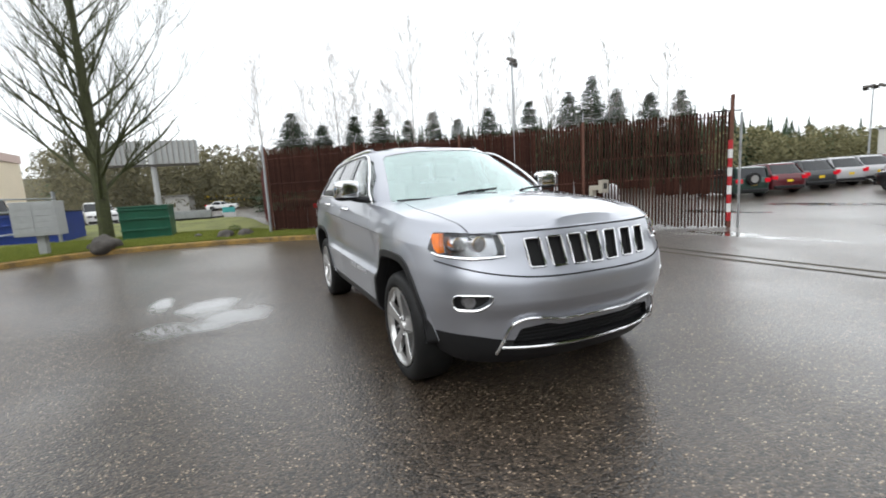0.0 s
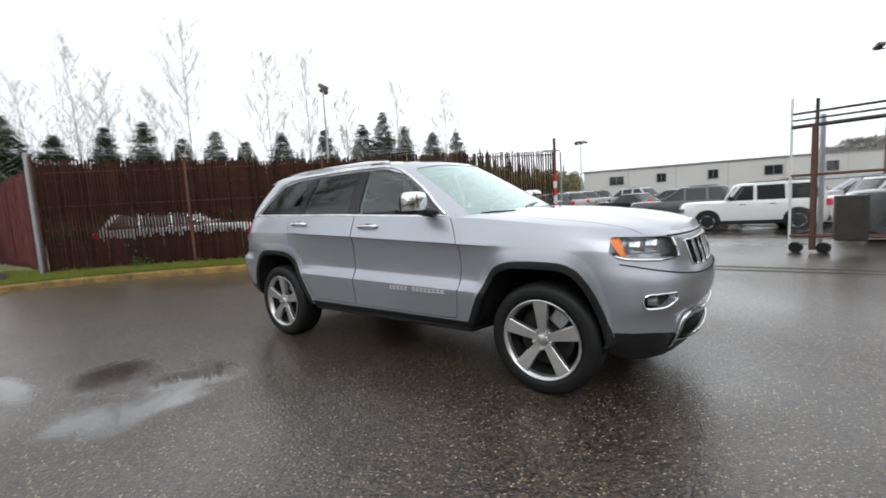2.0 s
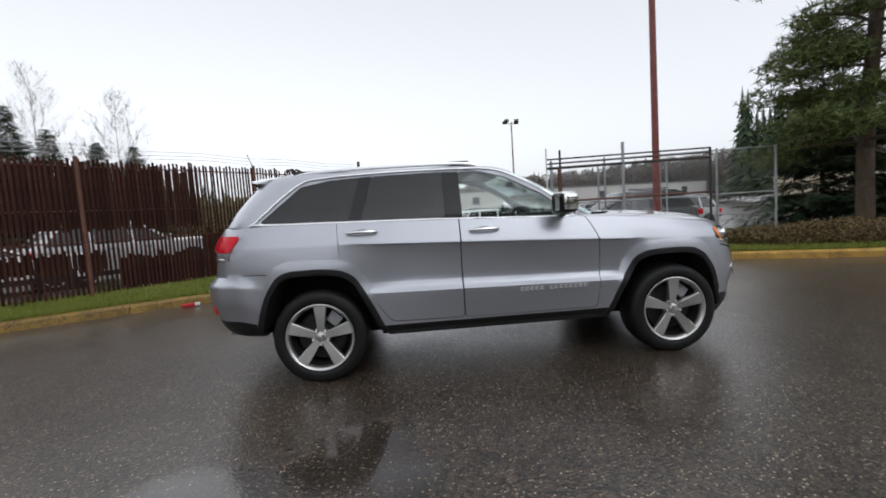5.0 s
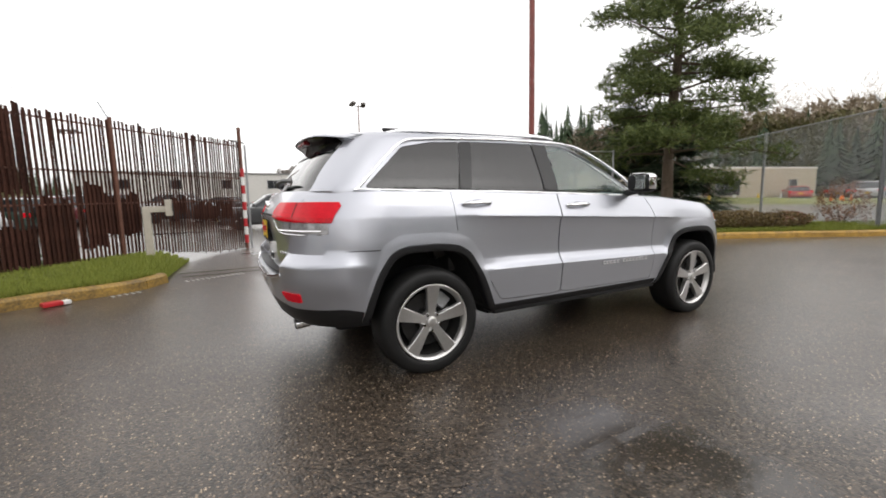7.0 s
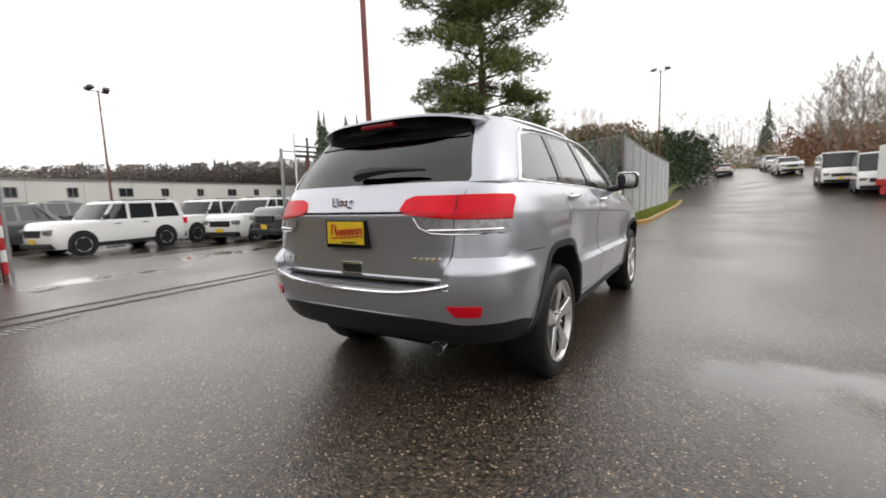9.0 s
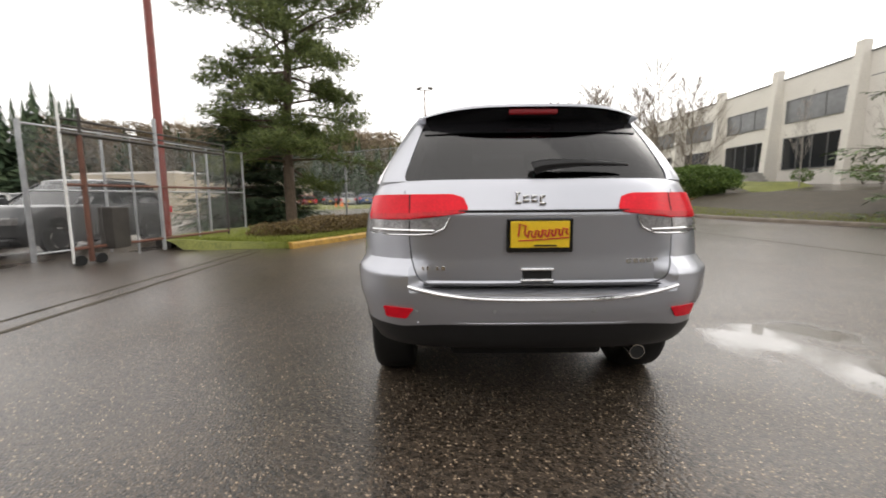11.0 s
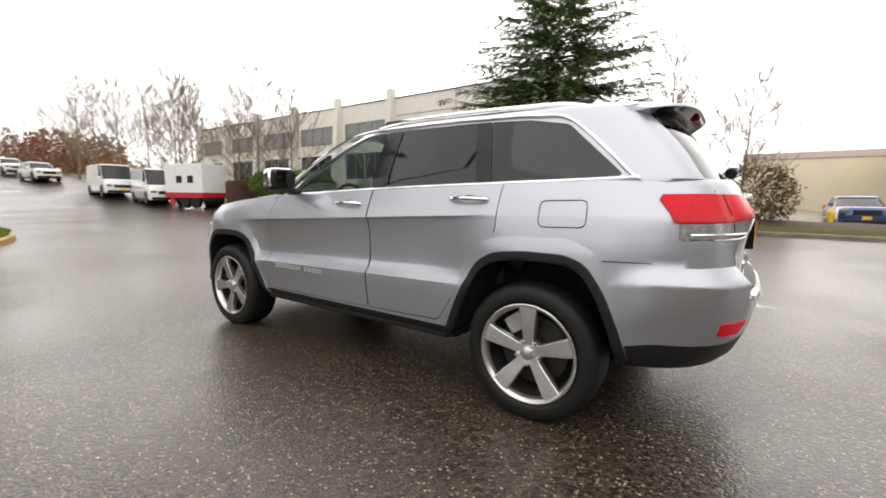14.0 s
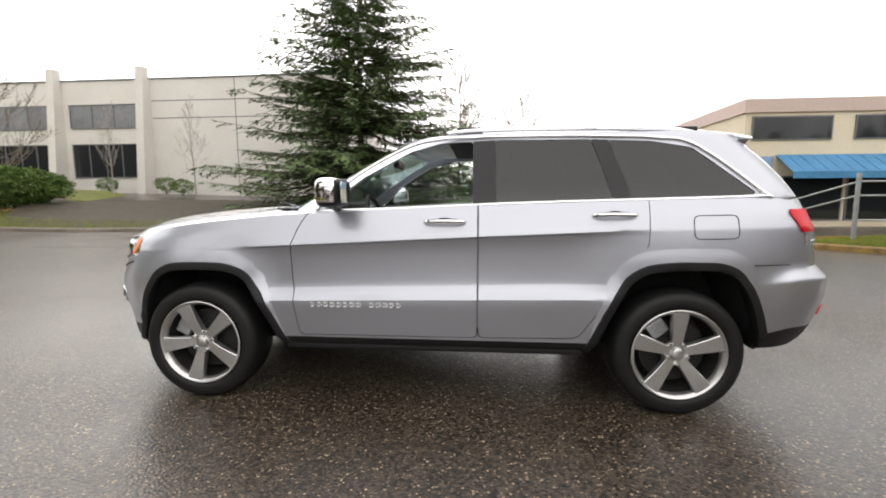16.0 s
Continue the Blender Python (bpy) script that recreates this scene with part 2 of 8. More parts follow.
    L(math_('SUBTRACT', math_('ADD', math_('MULTIPLY', fine, 0.4), math_('MULTIPLY', q1, 0.35)), math_('MULTIPLY', d1, 0.9)), bp.inputs["Height"])
    L(bp.outputs[0], b.inputs["Normal"])
    # the film of rain water over it
    film = math_('MULTIPLY', math_('ADD', 0.50, math_('MULTIPLY', damp, 0.36)), math_('SUBTRACT', 1, math_('MULTIPLY', stone, 0.6)))
    L(math_('MAXIMUM', film, math_('MULTIPLY', water, 0.8)), b.inputs["Coat Weight"])
    L(math_('ADD', math_('MULTIPLY', dry, math_('ADD', 0.24, math_('MULTIPLY', damp, -0.07))), 0.015), b.inputs["Coat Roughness"])
    b.inputs["Coat IOR"].default_value = 1.38
    bc = N("ShaderNodeBump")
    bc.inputs["Distance"].default_value = 0.003
    L(math_('MULTIPLY', dry, 0.55), bc.inputs["Strength"])
    L(math_('SUBTRACT', math_('MULTIPLY', fine, 0.3), math_('MULTIPLY', d1, 0.7)), bc.inputs["Height"])
    L(bc.outputs[0], b.inputs["Coat Normal"])
    return m


def vary(m, amount=0.35):
    """Lets alike pieces differ a little in tone, by the object's own random number."""
    nt = m.node_tree
    b = nt.nodes["Principled BSDF"]
    link = b.inputs["Base Color"].links
    oi = nt.nodes.new("ShaderNodeObjectInfo")
    mr = nt.nodes.new("ShaderNodeMapRange")
    mr.inputs["To Min"].default_value, mr.inputs["To Max"].default_value = 1 - amount, 1 + amount
    nt.links.new(oi.outputs["Random"], mr.inputs[0])
    hs = nt.nodes.new("ShaderNodeHueSaturation")
    nt.links.new(mr.outputs[0], hs.inputs["Value"])
    if link:
        nt.links.new(link[0].from_socket, hs.inputs["Color"])
    else:
        hs.inputs["Color"].default_value = b.inputs["Base Color"].default_value
    nt.links.new(hs.outputs[0], b.inputs["Base Color"])
    return m


def leaves(name, dark, light, rough=0.6):
    """Foliage whose clumps differ in tone."""
    m = bpy.data.materials.new(name)
    m.use_nodes = True
    nt = m.node_tree
    b = nt.nodes["Principled BSDF"]
    b.inputs["Roughness"].default_value = rough
    b.inputs["Specular IOR Level"].default_value = 0.25
    g = nt.nodes.new("ShaderNodeNewGeometry")
    r = nt.nodes.new("ShaderNodeValToRGB")
    r.color_ramp.elements[0].color, r.color_ramp.elements[1].color = dark, light
    nt.links.new(g.outputs["Random Per Island"], r.inputs[0])
    nt.links.new(r.outputs[0], b.inputs["Base Color"])
    return m


ASPHALT = asphalt_material()
GRASS = leaves("wet grass", (0.11, 0.14, 0.02, 1), (0.31, 0.34, 0.07, 1))
SOIL = mat("wet soil", (0.05, 0.04, 0.025, 1), 0.8, noise_amt=0.5, scale=3, fine=30, bump=0.02)
TURF = mat("turf", (0.11, 0.135, 0.03, 1), 0.85, noise_amt=0.5, scale=1.2, fine=25, bump=0.03, second=(0.25, 0.26, 0.065, 1))
KERB = mat("kerb concrete", (0.16, 0.13, 0.10, 1), 0.5, noise_amt=0.45, scale=4, fine=40, bump=0.015)
KERB_Y = mat("worn yellow kerb paint", (0.30, 0.17, 0.035, 1), 0.5, noise_amt=0.55, scale=5, fine=35, bump=0.01, second=(0.58, 0.34, 0.06, 1))
KERB_O = mat("kerb with scraps of old yellow paint", (0.085, 0.060, 0.035, 1), 0.5, noise_amt=0.6, scale=4, fine=35, bump=0.012, second=(0.40, 0.24, 0.045, 1))
CONC = mat("grey concrete", (0.32, 0.31, 0.29, 1), 0.6, noise_amt=0.3, scale=2, fine=40, bump=0.01)
SLAT = vary(mat("weathered brown slat", (0.023, 0.0105, 0.0075, 1), 0.8, noise_amt=0.5, scale=2.5, fine=45, bump=0.01, spec=0.15, second=(0.078, 0.031, 0.021, 1)), 0.35)
REDSLAT = vary(mat("faded red slat", (0.10, 0.020, 0.018, 1), 0.7, noise_amt=0.4, scale=2.5, fine=45, bump=0.01, spec=0.2, second=(0.17, 0.045, 0.04, 1)), 0.25)
GALV = mat("galvanised steel", (0.36, 0.37, 0.38, 1), 0.42, 0.6, noise_amt=0.25, scale=6, fine=60)
WIRE = mat("chain link wire", (0.60, 0.61, 0.62, 1), 0.5, 0.3, noise_amt=0)
RUST = mat("rusted steel", (0.13, 0.055, 0.035, 1), 0.7, 0.1, noise_amt=0.5, scale=5, fine=40, bump=0.01)
DARKSTEEL = mat("dark steel", (0.05, 0.045, 0.04, 1), 0.5, 0.4, noise_amt=0.3)
REDPAINT = mat("faded red paint", (0.20, 0.045, 0.035, 1), 0.5, noise_amt=0.3, scale=3)
RED = mat("red paint", (0.45, 0.02, 0.025, 1), 0.45, noise_amt=0.2)
WHITE = mat("white paint", (0.72, 0.72, 0.70, 1), 0.45, noise_amt=0.1, scale=3)
BEIGE = mat("beige painted steel", (0.45, 0.41, 0.34, 1), 0.45, noise_amt=0.15)
GREYBOX = mat("grey painted metal", (0.36, 0.37, 0.36, 1), 0.5, noise_amt=0.12)
GREEN = mat("green painted steel", (0.012, 0.09, 0.05, 1), 0.45, noise_amt=0.3, scale=2, rough_var=0.1)
BLUE = mat("blue painted steel", (0.015, 0.04, 0.22, 1), 0.45, noise_amt=0.25, scale=2)
ROCK = mat("boulder", (0.075, 0.066, 0.058, 1), 0.8, noise_amt=0.5, scale=5, fine=30, bump=0.03)
BARK = mat("brown bark", (0.085, 0.06, 0.042, 1), 0.9, noise_amt=0.5, scale=6, fine=40, bump=0.04)
BARKG = mat("mossy grey bark", (0.060, 0.050, 0.032, 1), 0.9, noise_amt=0.5, scale=6, fine=40, bump=0.04, second=(0.085, 0.10, 0.035, 1))
REDTWIG = mat("reddish twigs", (0.19, 0.125, 0.10, 1), 0.9, noise_amt=0.3, scale=6, fine=40)
BRANCH = mat("weathered grey-brown twigs", (0.20, 0.165, 0.13, 1), 0.9, noise_amt=0.3, scale=6, fine=40)
BIRCH = mat("pale bark", (0.34, 0.31, 0.28, 1), 0.85, noise_amt=0.4, scale=4, fine=20)
NEEDLE = leaves("spruce needles", (0.036, 0.070, 0.026, 1), (0.175, 0.245, 0.095, 1))
PINE = leaves("pine needles", (0.036, 0.060, 0.016, 1), (0.19, 0.225, 0.072, 1))
FARNEEDLE = leaves("far conifers", (0.020, 0.040, 0.020, 1), (0.070, 0.100, 0.050, 1), 0.8)
# used far off only, lightened so the colour carries the aerial haze
BRUSH = leaves("bare brush paled for haze", (0.20, 0.16, 0.115, 1), (0.40, 0.33, 0.24, 1))
OLIVE = leaves("olive brush", (0.10, 0.098, 0.048, 1), (0.25, 0.23, 0.115, 1))
HEDGE = leaves("clipped hedge", (0.04, 0.08, 0.018, 1), (0.15, 0.22, 0.05, 1))
SHRUB = leaves("brown-green shrub", (0.075, 0.050, 0.022, 1), (0.19, 0.135, 0.055, 1))
FARBIRCH = leaves("pale far twigs", (0.15, 0.13, 0.115, 1), (0.30, 0.27, 0.24, 1))
HILLSCRUB = leaves("hillside scrub", (0.065, 0.060, 0.028, 1), (0.155, 0.135, 0.068, 1))
HILLSIDE = mat("scrubby hillside", (0.085, 0.075, 0.036, 1), 0.9, noise_amt=0.5, scale=0.12, fine=1.5, second=(0.135, 0.12, 0.06, 1))
RUSSET = leaves("russet brush", (0.15, 0.07, 0.042, 1), (0.32, 0.17, 0.10, 1))
TILTUP = mat("beige concrete panel", (0.67, 0.64, 0.59, 1), 0.7, noise_amt=0.10, scale=0.4, fine=8)
TILTUP_D = mat("pale beige fin", (0.66, 0.63, 0.575, 1), 0.7, noise_amt=0.10, scale=0.4, fine=8)
CREAM = mat("cream stucco", (0.72, 0.63, 0.47, 1), 0.75, noise_amt=0.08, scale=0.5, fine=12)
PINKISH = mat("faded fascia", (0.58, 0.45, 0.40, 1), 0.7, noise_amt=0.1)
AWN = mat("blue awning cloth", (0.05, 0.22, 0.42, 1), 0.55, noise_amt=0.25, scale=1, fine=10)
BLUEBAND = mat("pale blue band", (0.25, 0.38, 0.58, 1), 0.65, noise_amt=0.08)
TAN = mat("tan stucco", (0.42, 0.36, 0.27, 1), 0.75, noise_amt=0.1, scale=0.4, fine=6)
GREYWALL = mat("pale grey panel wall", (0.50, 0.49, 0.46, 1), 0.7, noise_amt=0.1, scale=0.3, fine=5)
DARKGLASS = mat("dark window glass", (0.02, 0.022, 0.025, 1), 0.06, noise_amt=0)
# upper office panes, the sky's reflection put into the base colour
PALEGLASS = mat("window with sky reflection in its colour", (0.17, 0.175, 0.18, 1), 0.08, noise_amt=0.25, scale=0.6, fine=3)
ROOFEDGE = mat("roof edge", (0.16, 0.16, 0.16, 1), 0.6, noise_amt=0.2)
TEAL = mat("teal board", (0.10, 0.50, 0.48, 1), 0.5, noise_amt=0.1)
YELLOW = mat("yellow paint", (0.75, 0.50, 0.02, 1), 0.4, noise_amt=0.1)
BRICKRED = mat("red-brown board fence", (0.11, 0.05, 0.04, 1), 0.7, noise_amt=0.3, scale=2)
RUBBER = mat("tyre rubber", (0.011, 0.011, 0.011, 1), 0.55, noise_amt=0.3, scale=10, fine=80, spec=0.3)
BLACKPLASTIC = mat("black plastic", (0.012, 0.012, 0.013, 1), 0.5, noise_amt=0.2, scale=20, fine=200, spec=0.35)
ALLOY = mat("machined alloy", (0.60, 0.59, 0.58, 1), 0.30, 0.9, noise_amt=0.08, scale=20)
LAMPHEAD = mat("lamp housing", (0.10, 0.09, 0.08, 1), 0.4, 0.3, noise_amt=0.2)

# ---- ground ----
def axis_steps(lo, hi):
    """Fine steps near the middle, coarse ones towards the horizon."""
    v = [0.0]
    while v[-1] < hi:
        v.append(v[-1] + max(1.0, 0.09 * abs(v[-1])))
    w = [0.0]
    while w[-1] > lo:
        w.append(w[-1] - max(1.0, 0.09 * abs(w[-1])))
    return sorted(set(v + w))


gx, gy = axis_steps(-900, 900), axis_steps(-900, 900)
verts = [(x, y, height(x, y)) for y in gy for x in gx]
nx = len(gx)
faces = [(j * nx + i, j * nx + i + 1, (j + 1) * nx + i + 1, (j + 1) * nx + i) for j in range(len(gy) - 1) for i in range(nx - 1)]
tagged(new("ground", mesh_of("ground", verts, faces, ASPHALT, True)), "wet dark grey asphalt with damp patches and puddles", "ground", kind="structure")


def along(pts, step):
    """Points every step metres along a plan line, with the direction there."""
    out = []
    p = [Vector((*q[:2], 0)) for q in pts]
    left = 0.0
    for a, b in zip(p, p[1:]):
        d = (b - a).length
        u = (b - a) / d
        s = left
        while s < d:
            out.append((a + u * s, u))
            s += step
        left = s - d
    return out


def lay_kerb(name, pts, material, label, width=0.16, top=0.15, flip=1):
    """A rounded kerb stone line along a plan line; each stone is a piece of its own."""
    kerb = tagged(new(name), label, "kerb", kind="structure")
    fine = spline([(x, y, 0) for x, y in pts], len(pts) * 8)
    stones = []
    run = [fine[0]]
    dist = 0
    for p, q in zip(fine, fine[1:]):
        dist += (q - p).length
        run.append(q)
        if dist > 1.8:
            stones.append(run)
            run, dist = [q], 0
    if len(run) > 1:
        stones.append(run)
    for k, st in enumerate(stones):
        prof = [(0.0, -0.05), (0.015, top - 0.04), (0.045, top - 0.008), (0.08, top), (width, top), (width, -0.05)]
        vs, fs = [], []
        for i, p in enumerate(st):
            d = (st[min(i + 1, len(st) - 1)] - st[max(i - 1, 0)]).normalized()
            nrm = Vector((-d.y, d.x, 0)) * flip
            e = 0.004 if i == 0 else (-0.004 if i == len(st) - 1 else 0)
            for o, z in prof:
                q = p + d * e + nrm * o
                vs.append((q.x, q.y, height(q.x, q.y) + z + 0.006 * noise.noise((q.x * 2, q.y * 2, z * 9))))
        n = len(prof)
        for i in range(len(st) - 1):
            for j in range(n - 1):
                fs.append((i * n + j, i * n + j + 1, (i + 1) * n + j + 1, (i + 1) * n + j))
        fs += [tuple(range(n)), tuple(range((len(st) - 1) * n, len(st) * n))[::-1]]
        raw("kerb_stone", vs, fs, material, kerb, smooth=True)
    return kerb


KL = [(-7.6, -9.2), (-9.2, -7.35), (-10.1, -6.3), (-10.42, -5.3), (-10.35, -4.0), (-10.0, -2.4), (-9.3, -0.7), (-8.2, 0.65), (-7.2, 1.65), (-5.9, 2.5), (-4.9, 3.1), (-3.85, 3.55), (-3.45, 4.1)]
KR = [(5.42, 4.02), (6.0, 3.74), (7.1, 3.2), (8.8, 2.45), (10.1, 1.75), (11.8, 0.75), (13.6, 0.25), (16.0, 0.2), (24.0, 0.25), (36.0, 0.3)]
KS = [(-6.8, -15.2), (-3.8, -15.6), (0, -16.2), (4.2, -14.7), (9.0, -13.6), (14.5, -11.6), (18.5, -11.2), (20.2, -12.6), (20.4, -15.5), (21.6, -19.2)]
lay_kerb("kerb_fence_side", KL, KERB_O, "low kerb with worn yellow paint beside the grass", flip=1)
lay_kerb("kerb_road_side", KR, KERB_Y, "yellow painted kerb curving round the planted strip", flip=1)
lay_kerb("kerb_south", KS, KERB, "grey concrete kerb beside the evergreens", flip=-1)


def verge(name, inner, outer, material, label, z_in=0.145, z_out=0.25, n=70, m=10):
    """A strip of ground between two plan lines, domed and uneven."""
    a, b = spline([(*p, 0) for p in inner], n), spline([(*p, 0) for p in outer], n)
    vs, fs = [], []
    for i in range(n):
        for j in range(m):
            u = j / (m - 1)
            p = a[i].lerp(b[i], u)
            ends = smoothstep(0, 0.05, i / (n - 1)) * smoothstep(1, 0.95, i / (n - 1))
            z = height(p.x, p.y) + 0.008 + (z_in + (z_out - z_in) * smoothstep(0, 1, u) + 0.28 * u * smoothstep(-13, -19, p.x)) * ends + 0.03 * noise.noise((p.x * 1.3, p.y * 1.3, 0)) * min(1, u * 4)
            vs.append((p.x, p.y, z))
    for i in range(n - 1):
        for j in range(m - 1):
            fs.append((i * m + j, (i + 1) * m + j, (i + 1) * m + j + 1, i * m + j + 1))
    return tagged(new(name, mesh_of(name, vs, fs, material, True)), label, "verge", kind="structure")


def offset(pts, d):
    out = []
    for i, p in enumerate(pts):
        q0, q1 = Vector(pts[max(i - 1, 0)]), Vector(pts[min(i + 1, len(pts) - 1)])
        t = (q1 - q0).normalized()
        out.append((p[0] - t.y * d, p[1] + t.x * d))
    return out


KLi, KRi, KSi = offset(KL, 0.13), offset(KR, 0.13), offset(KS, -0.13)
verge("ground_grass_fence", KLi, [(-22, -16), (-22, -12), (-22, -9), (-21, -6), (-20, -4), (-18, -2), (-12.5, -1.0), (-10.3, -0.3), (-8.7, 1.9), (-7.3, 3.3), (-6, 4.6), (-4.6, 6.1), (-3.4, 6.9)], TURF, "mown wet grass sloping up to the slatted fence")
verge("ground_strip_road", KRi, [(5.25, 6.5), (6.0, 7.6), (9.5, 7.4), (12.5, 6.6), (14.6, 5.4), (13.4, 2.4), (14.2, 1.5), (16.5, 1.3), (24, 1.3), (36, 1.3)], TURF, "weedy planted strip behind the yellow kerb", z_out=0.22)
verge("ground_south", KSi, [(-8, -17.2), (-5, -18.5), (0, -21), (6, -24), (11, -22), (16, -20), (19.5, -18), (22.5, -16.5), (24, -17.5), (24.5, -20)], SOIL, "leaf-strewn planting bed below evergreens", z_out=0.45)


def blades(name, pick, count, label, seed, hmin=0.03, hmax=0.13, material=None):
    """Grass tufts: thin bent blades scattered over a verge."""
    rng = random.Random(seed)
    vs, fs = [], []
    for _ in range(count):
        x, y, z = pick(rng)
        h = rng.uniform(hmin, hmax)
        a = rng.uniform(0, 6.28)
        w = 0.003 + 0.004 * rng.random()
        lean = rng.uniform(0.0, 0.7) * h
        b = rng.uniform(0, 6.28)
        k = len(vs)
        vs += [(x - math.cos(a) * w, y - math.sin(a) * w, z - 0.01), (x + math.cos(a) * w, y + math.sin(a) * w, z - 0.01), (x + math.cos(b) * lean, y + math.sin(b) * lean, z + h)]
        fs.append((k, k + 1, k + 2))
    return tagged(new(name, mesh_of(name, vs, fs, material or GRASS)), label, "grass", kind="stuff")


def between(inner, outer, z_in, z_out, lo=0.0, hi=1.0):
    a, b = spline([(*p, 0) for p in inner], 120), spline([(*p, 0) for p in outer], 120)

    def pick(rng):
        i = rng.randrange(int(lo * 119), int(hi * 119))
        u = rng.random() ** 1.6
        p = a[i].lerp(a[i + 1], f := rng.random()).lerp(b[i].lerp(b[i + 1], f), u)
        ends = smoothstep(0, 0.05, i / 119) * smoothstep(1, 0.95, i / 119)
        return p.x, p.y, height(p.x, p.y) + (z_in + (z_out - z_in) * smoothstep(0, 1, u)) * ends
    return pick


FENCE_BACK = [(-14, -12), (-14, -9), (-14, -7), (-14.2, -5), (-13.5, -3), (-12.5, -1.8), (-11, -1.0), (-9.4, 0.6), (-8.3, 2.2), (-7.0, 3.5), (-6, 4.6), (-4.6, 5.9), (-3.3, 6.6)]
blades("grass_by_fence", between(KLi, FENCE_BACK, 0.15, 0.25), 210000, "short wet green grass", 3, 0.02, 0.085)
blades("grass_by_road", between(KRi, [(5.4, 6.4), (6.1, 7.2), (9, 6.5), (11, 4.4), (12.4, 2.6), (13.2, 1.9), (14.2, 1.2), (16.5, 1.1), (24, 1.2), (36, 1.2)], 0.15, 0.2), 80000, "patchy green grass behind the kerb", 4)
blades("grass_south", between(KSi, [(-8, -16.2), (-5, -16.8), (0, -17.5), (5, -16.2), (10, -15.2), (15, -13.2), (19.5, -13), (22, -14), (22, -16), (23, -20)], 0.15, 0.25), 25000, "thin grass along the kerb", 5)

# seams where the driveway meets the lot
for k, (x0, y0, x1, y1, w) in enumerate(((-3.3, 4.45, 5.0, 4.62, 0.05), (-3.4, 4.85, 5.2, 4.9, 0.035), (0.6, -8.1, 12, -7.2, 0.06))):
    vs, fs = [], []
    n = 60
    for i in range(n):
        u = i / (n - 1)
        x, y = x0 + (x1 - x0) * u, y0 + (y1 - y0) * u + 0.03 * noise.noise((u * 20, k, 0))
        ww = w * (0.7 + 0.6 * abs(noise.noise((u * 30, k, 5))))
        vs += [(x, y - ww, 0.004 + height(x, y)), (x, y, 0.012 + height(x, y)), (x, y + ww, 0.004 + height(x, y))]
    for i in range(n - 1):
        fs += [(i * 3, i * 3 + 3, i * 3 + 4, i * 3 + 1), (i * 3 + 1, i * 3 + 4, i * 3 + 5, i * 3 + 2)]
    tagged(new("trim_seam", mesh_of("trim_seam", vs, fs, SOIL, True)), "dark raised tar seam in the asphalt", "seam", kind="structure")

# ---- fences ----
FC, PA = Vector((-10.7, -1.15, 0)), Vector((-2.12, 8.35, 0))


def strip_z(x, y):
    return 0.25 * smoothstep(0, 2.5, (PA - Vector((x, y, 0))).length - 0.6)


def slat_set(material):
    """Six alike upright slats, one metre tall, each a little warped in its own way."""
    out = []
    for k in range(6):
        bm = bmesh.new()
        box(bm, -0.0215, -0.0035, 0, 0.0215, 0.0035, 1.0, 0.0015)
        for v in bm.verts:
            v.co.x += 0.003 * noise.noise((v.co.z * 3, k, 0))
            v.co.y += 0.004 * noise.noise((v.co.z * 2, k, 4))
        me = bpy.data.meshes.new("slat")
        bm.to_mesh(me)
        bm.free()
        me.materials.append(material)
        out.append(me)
    return out


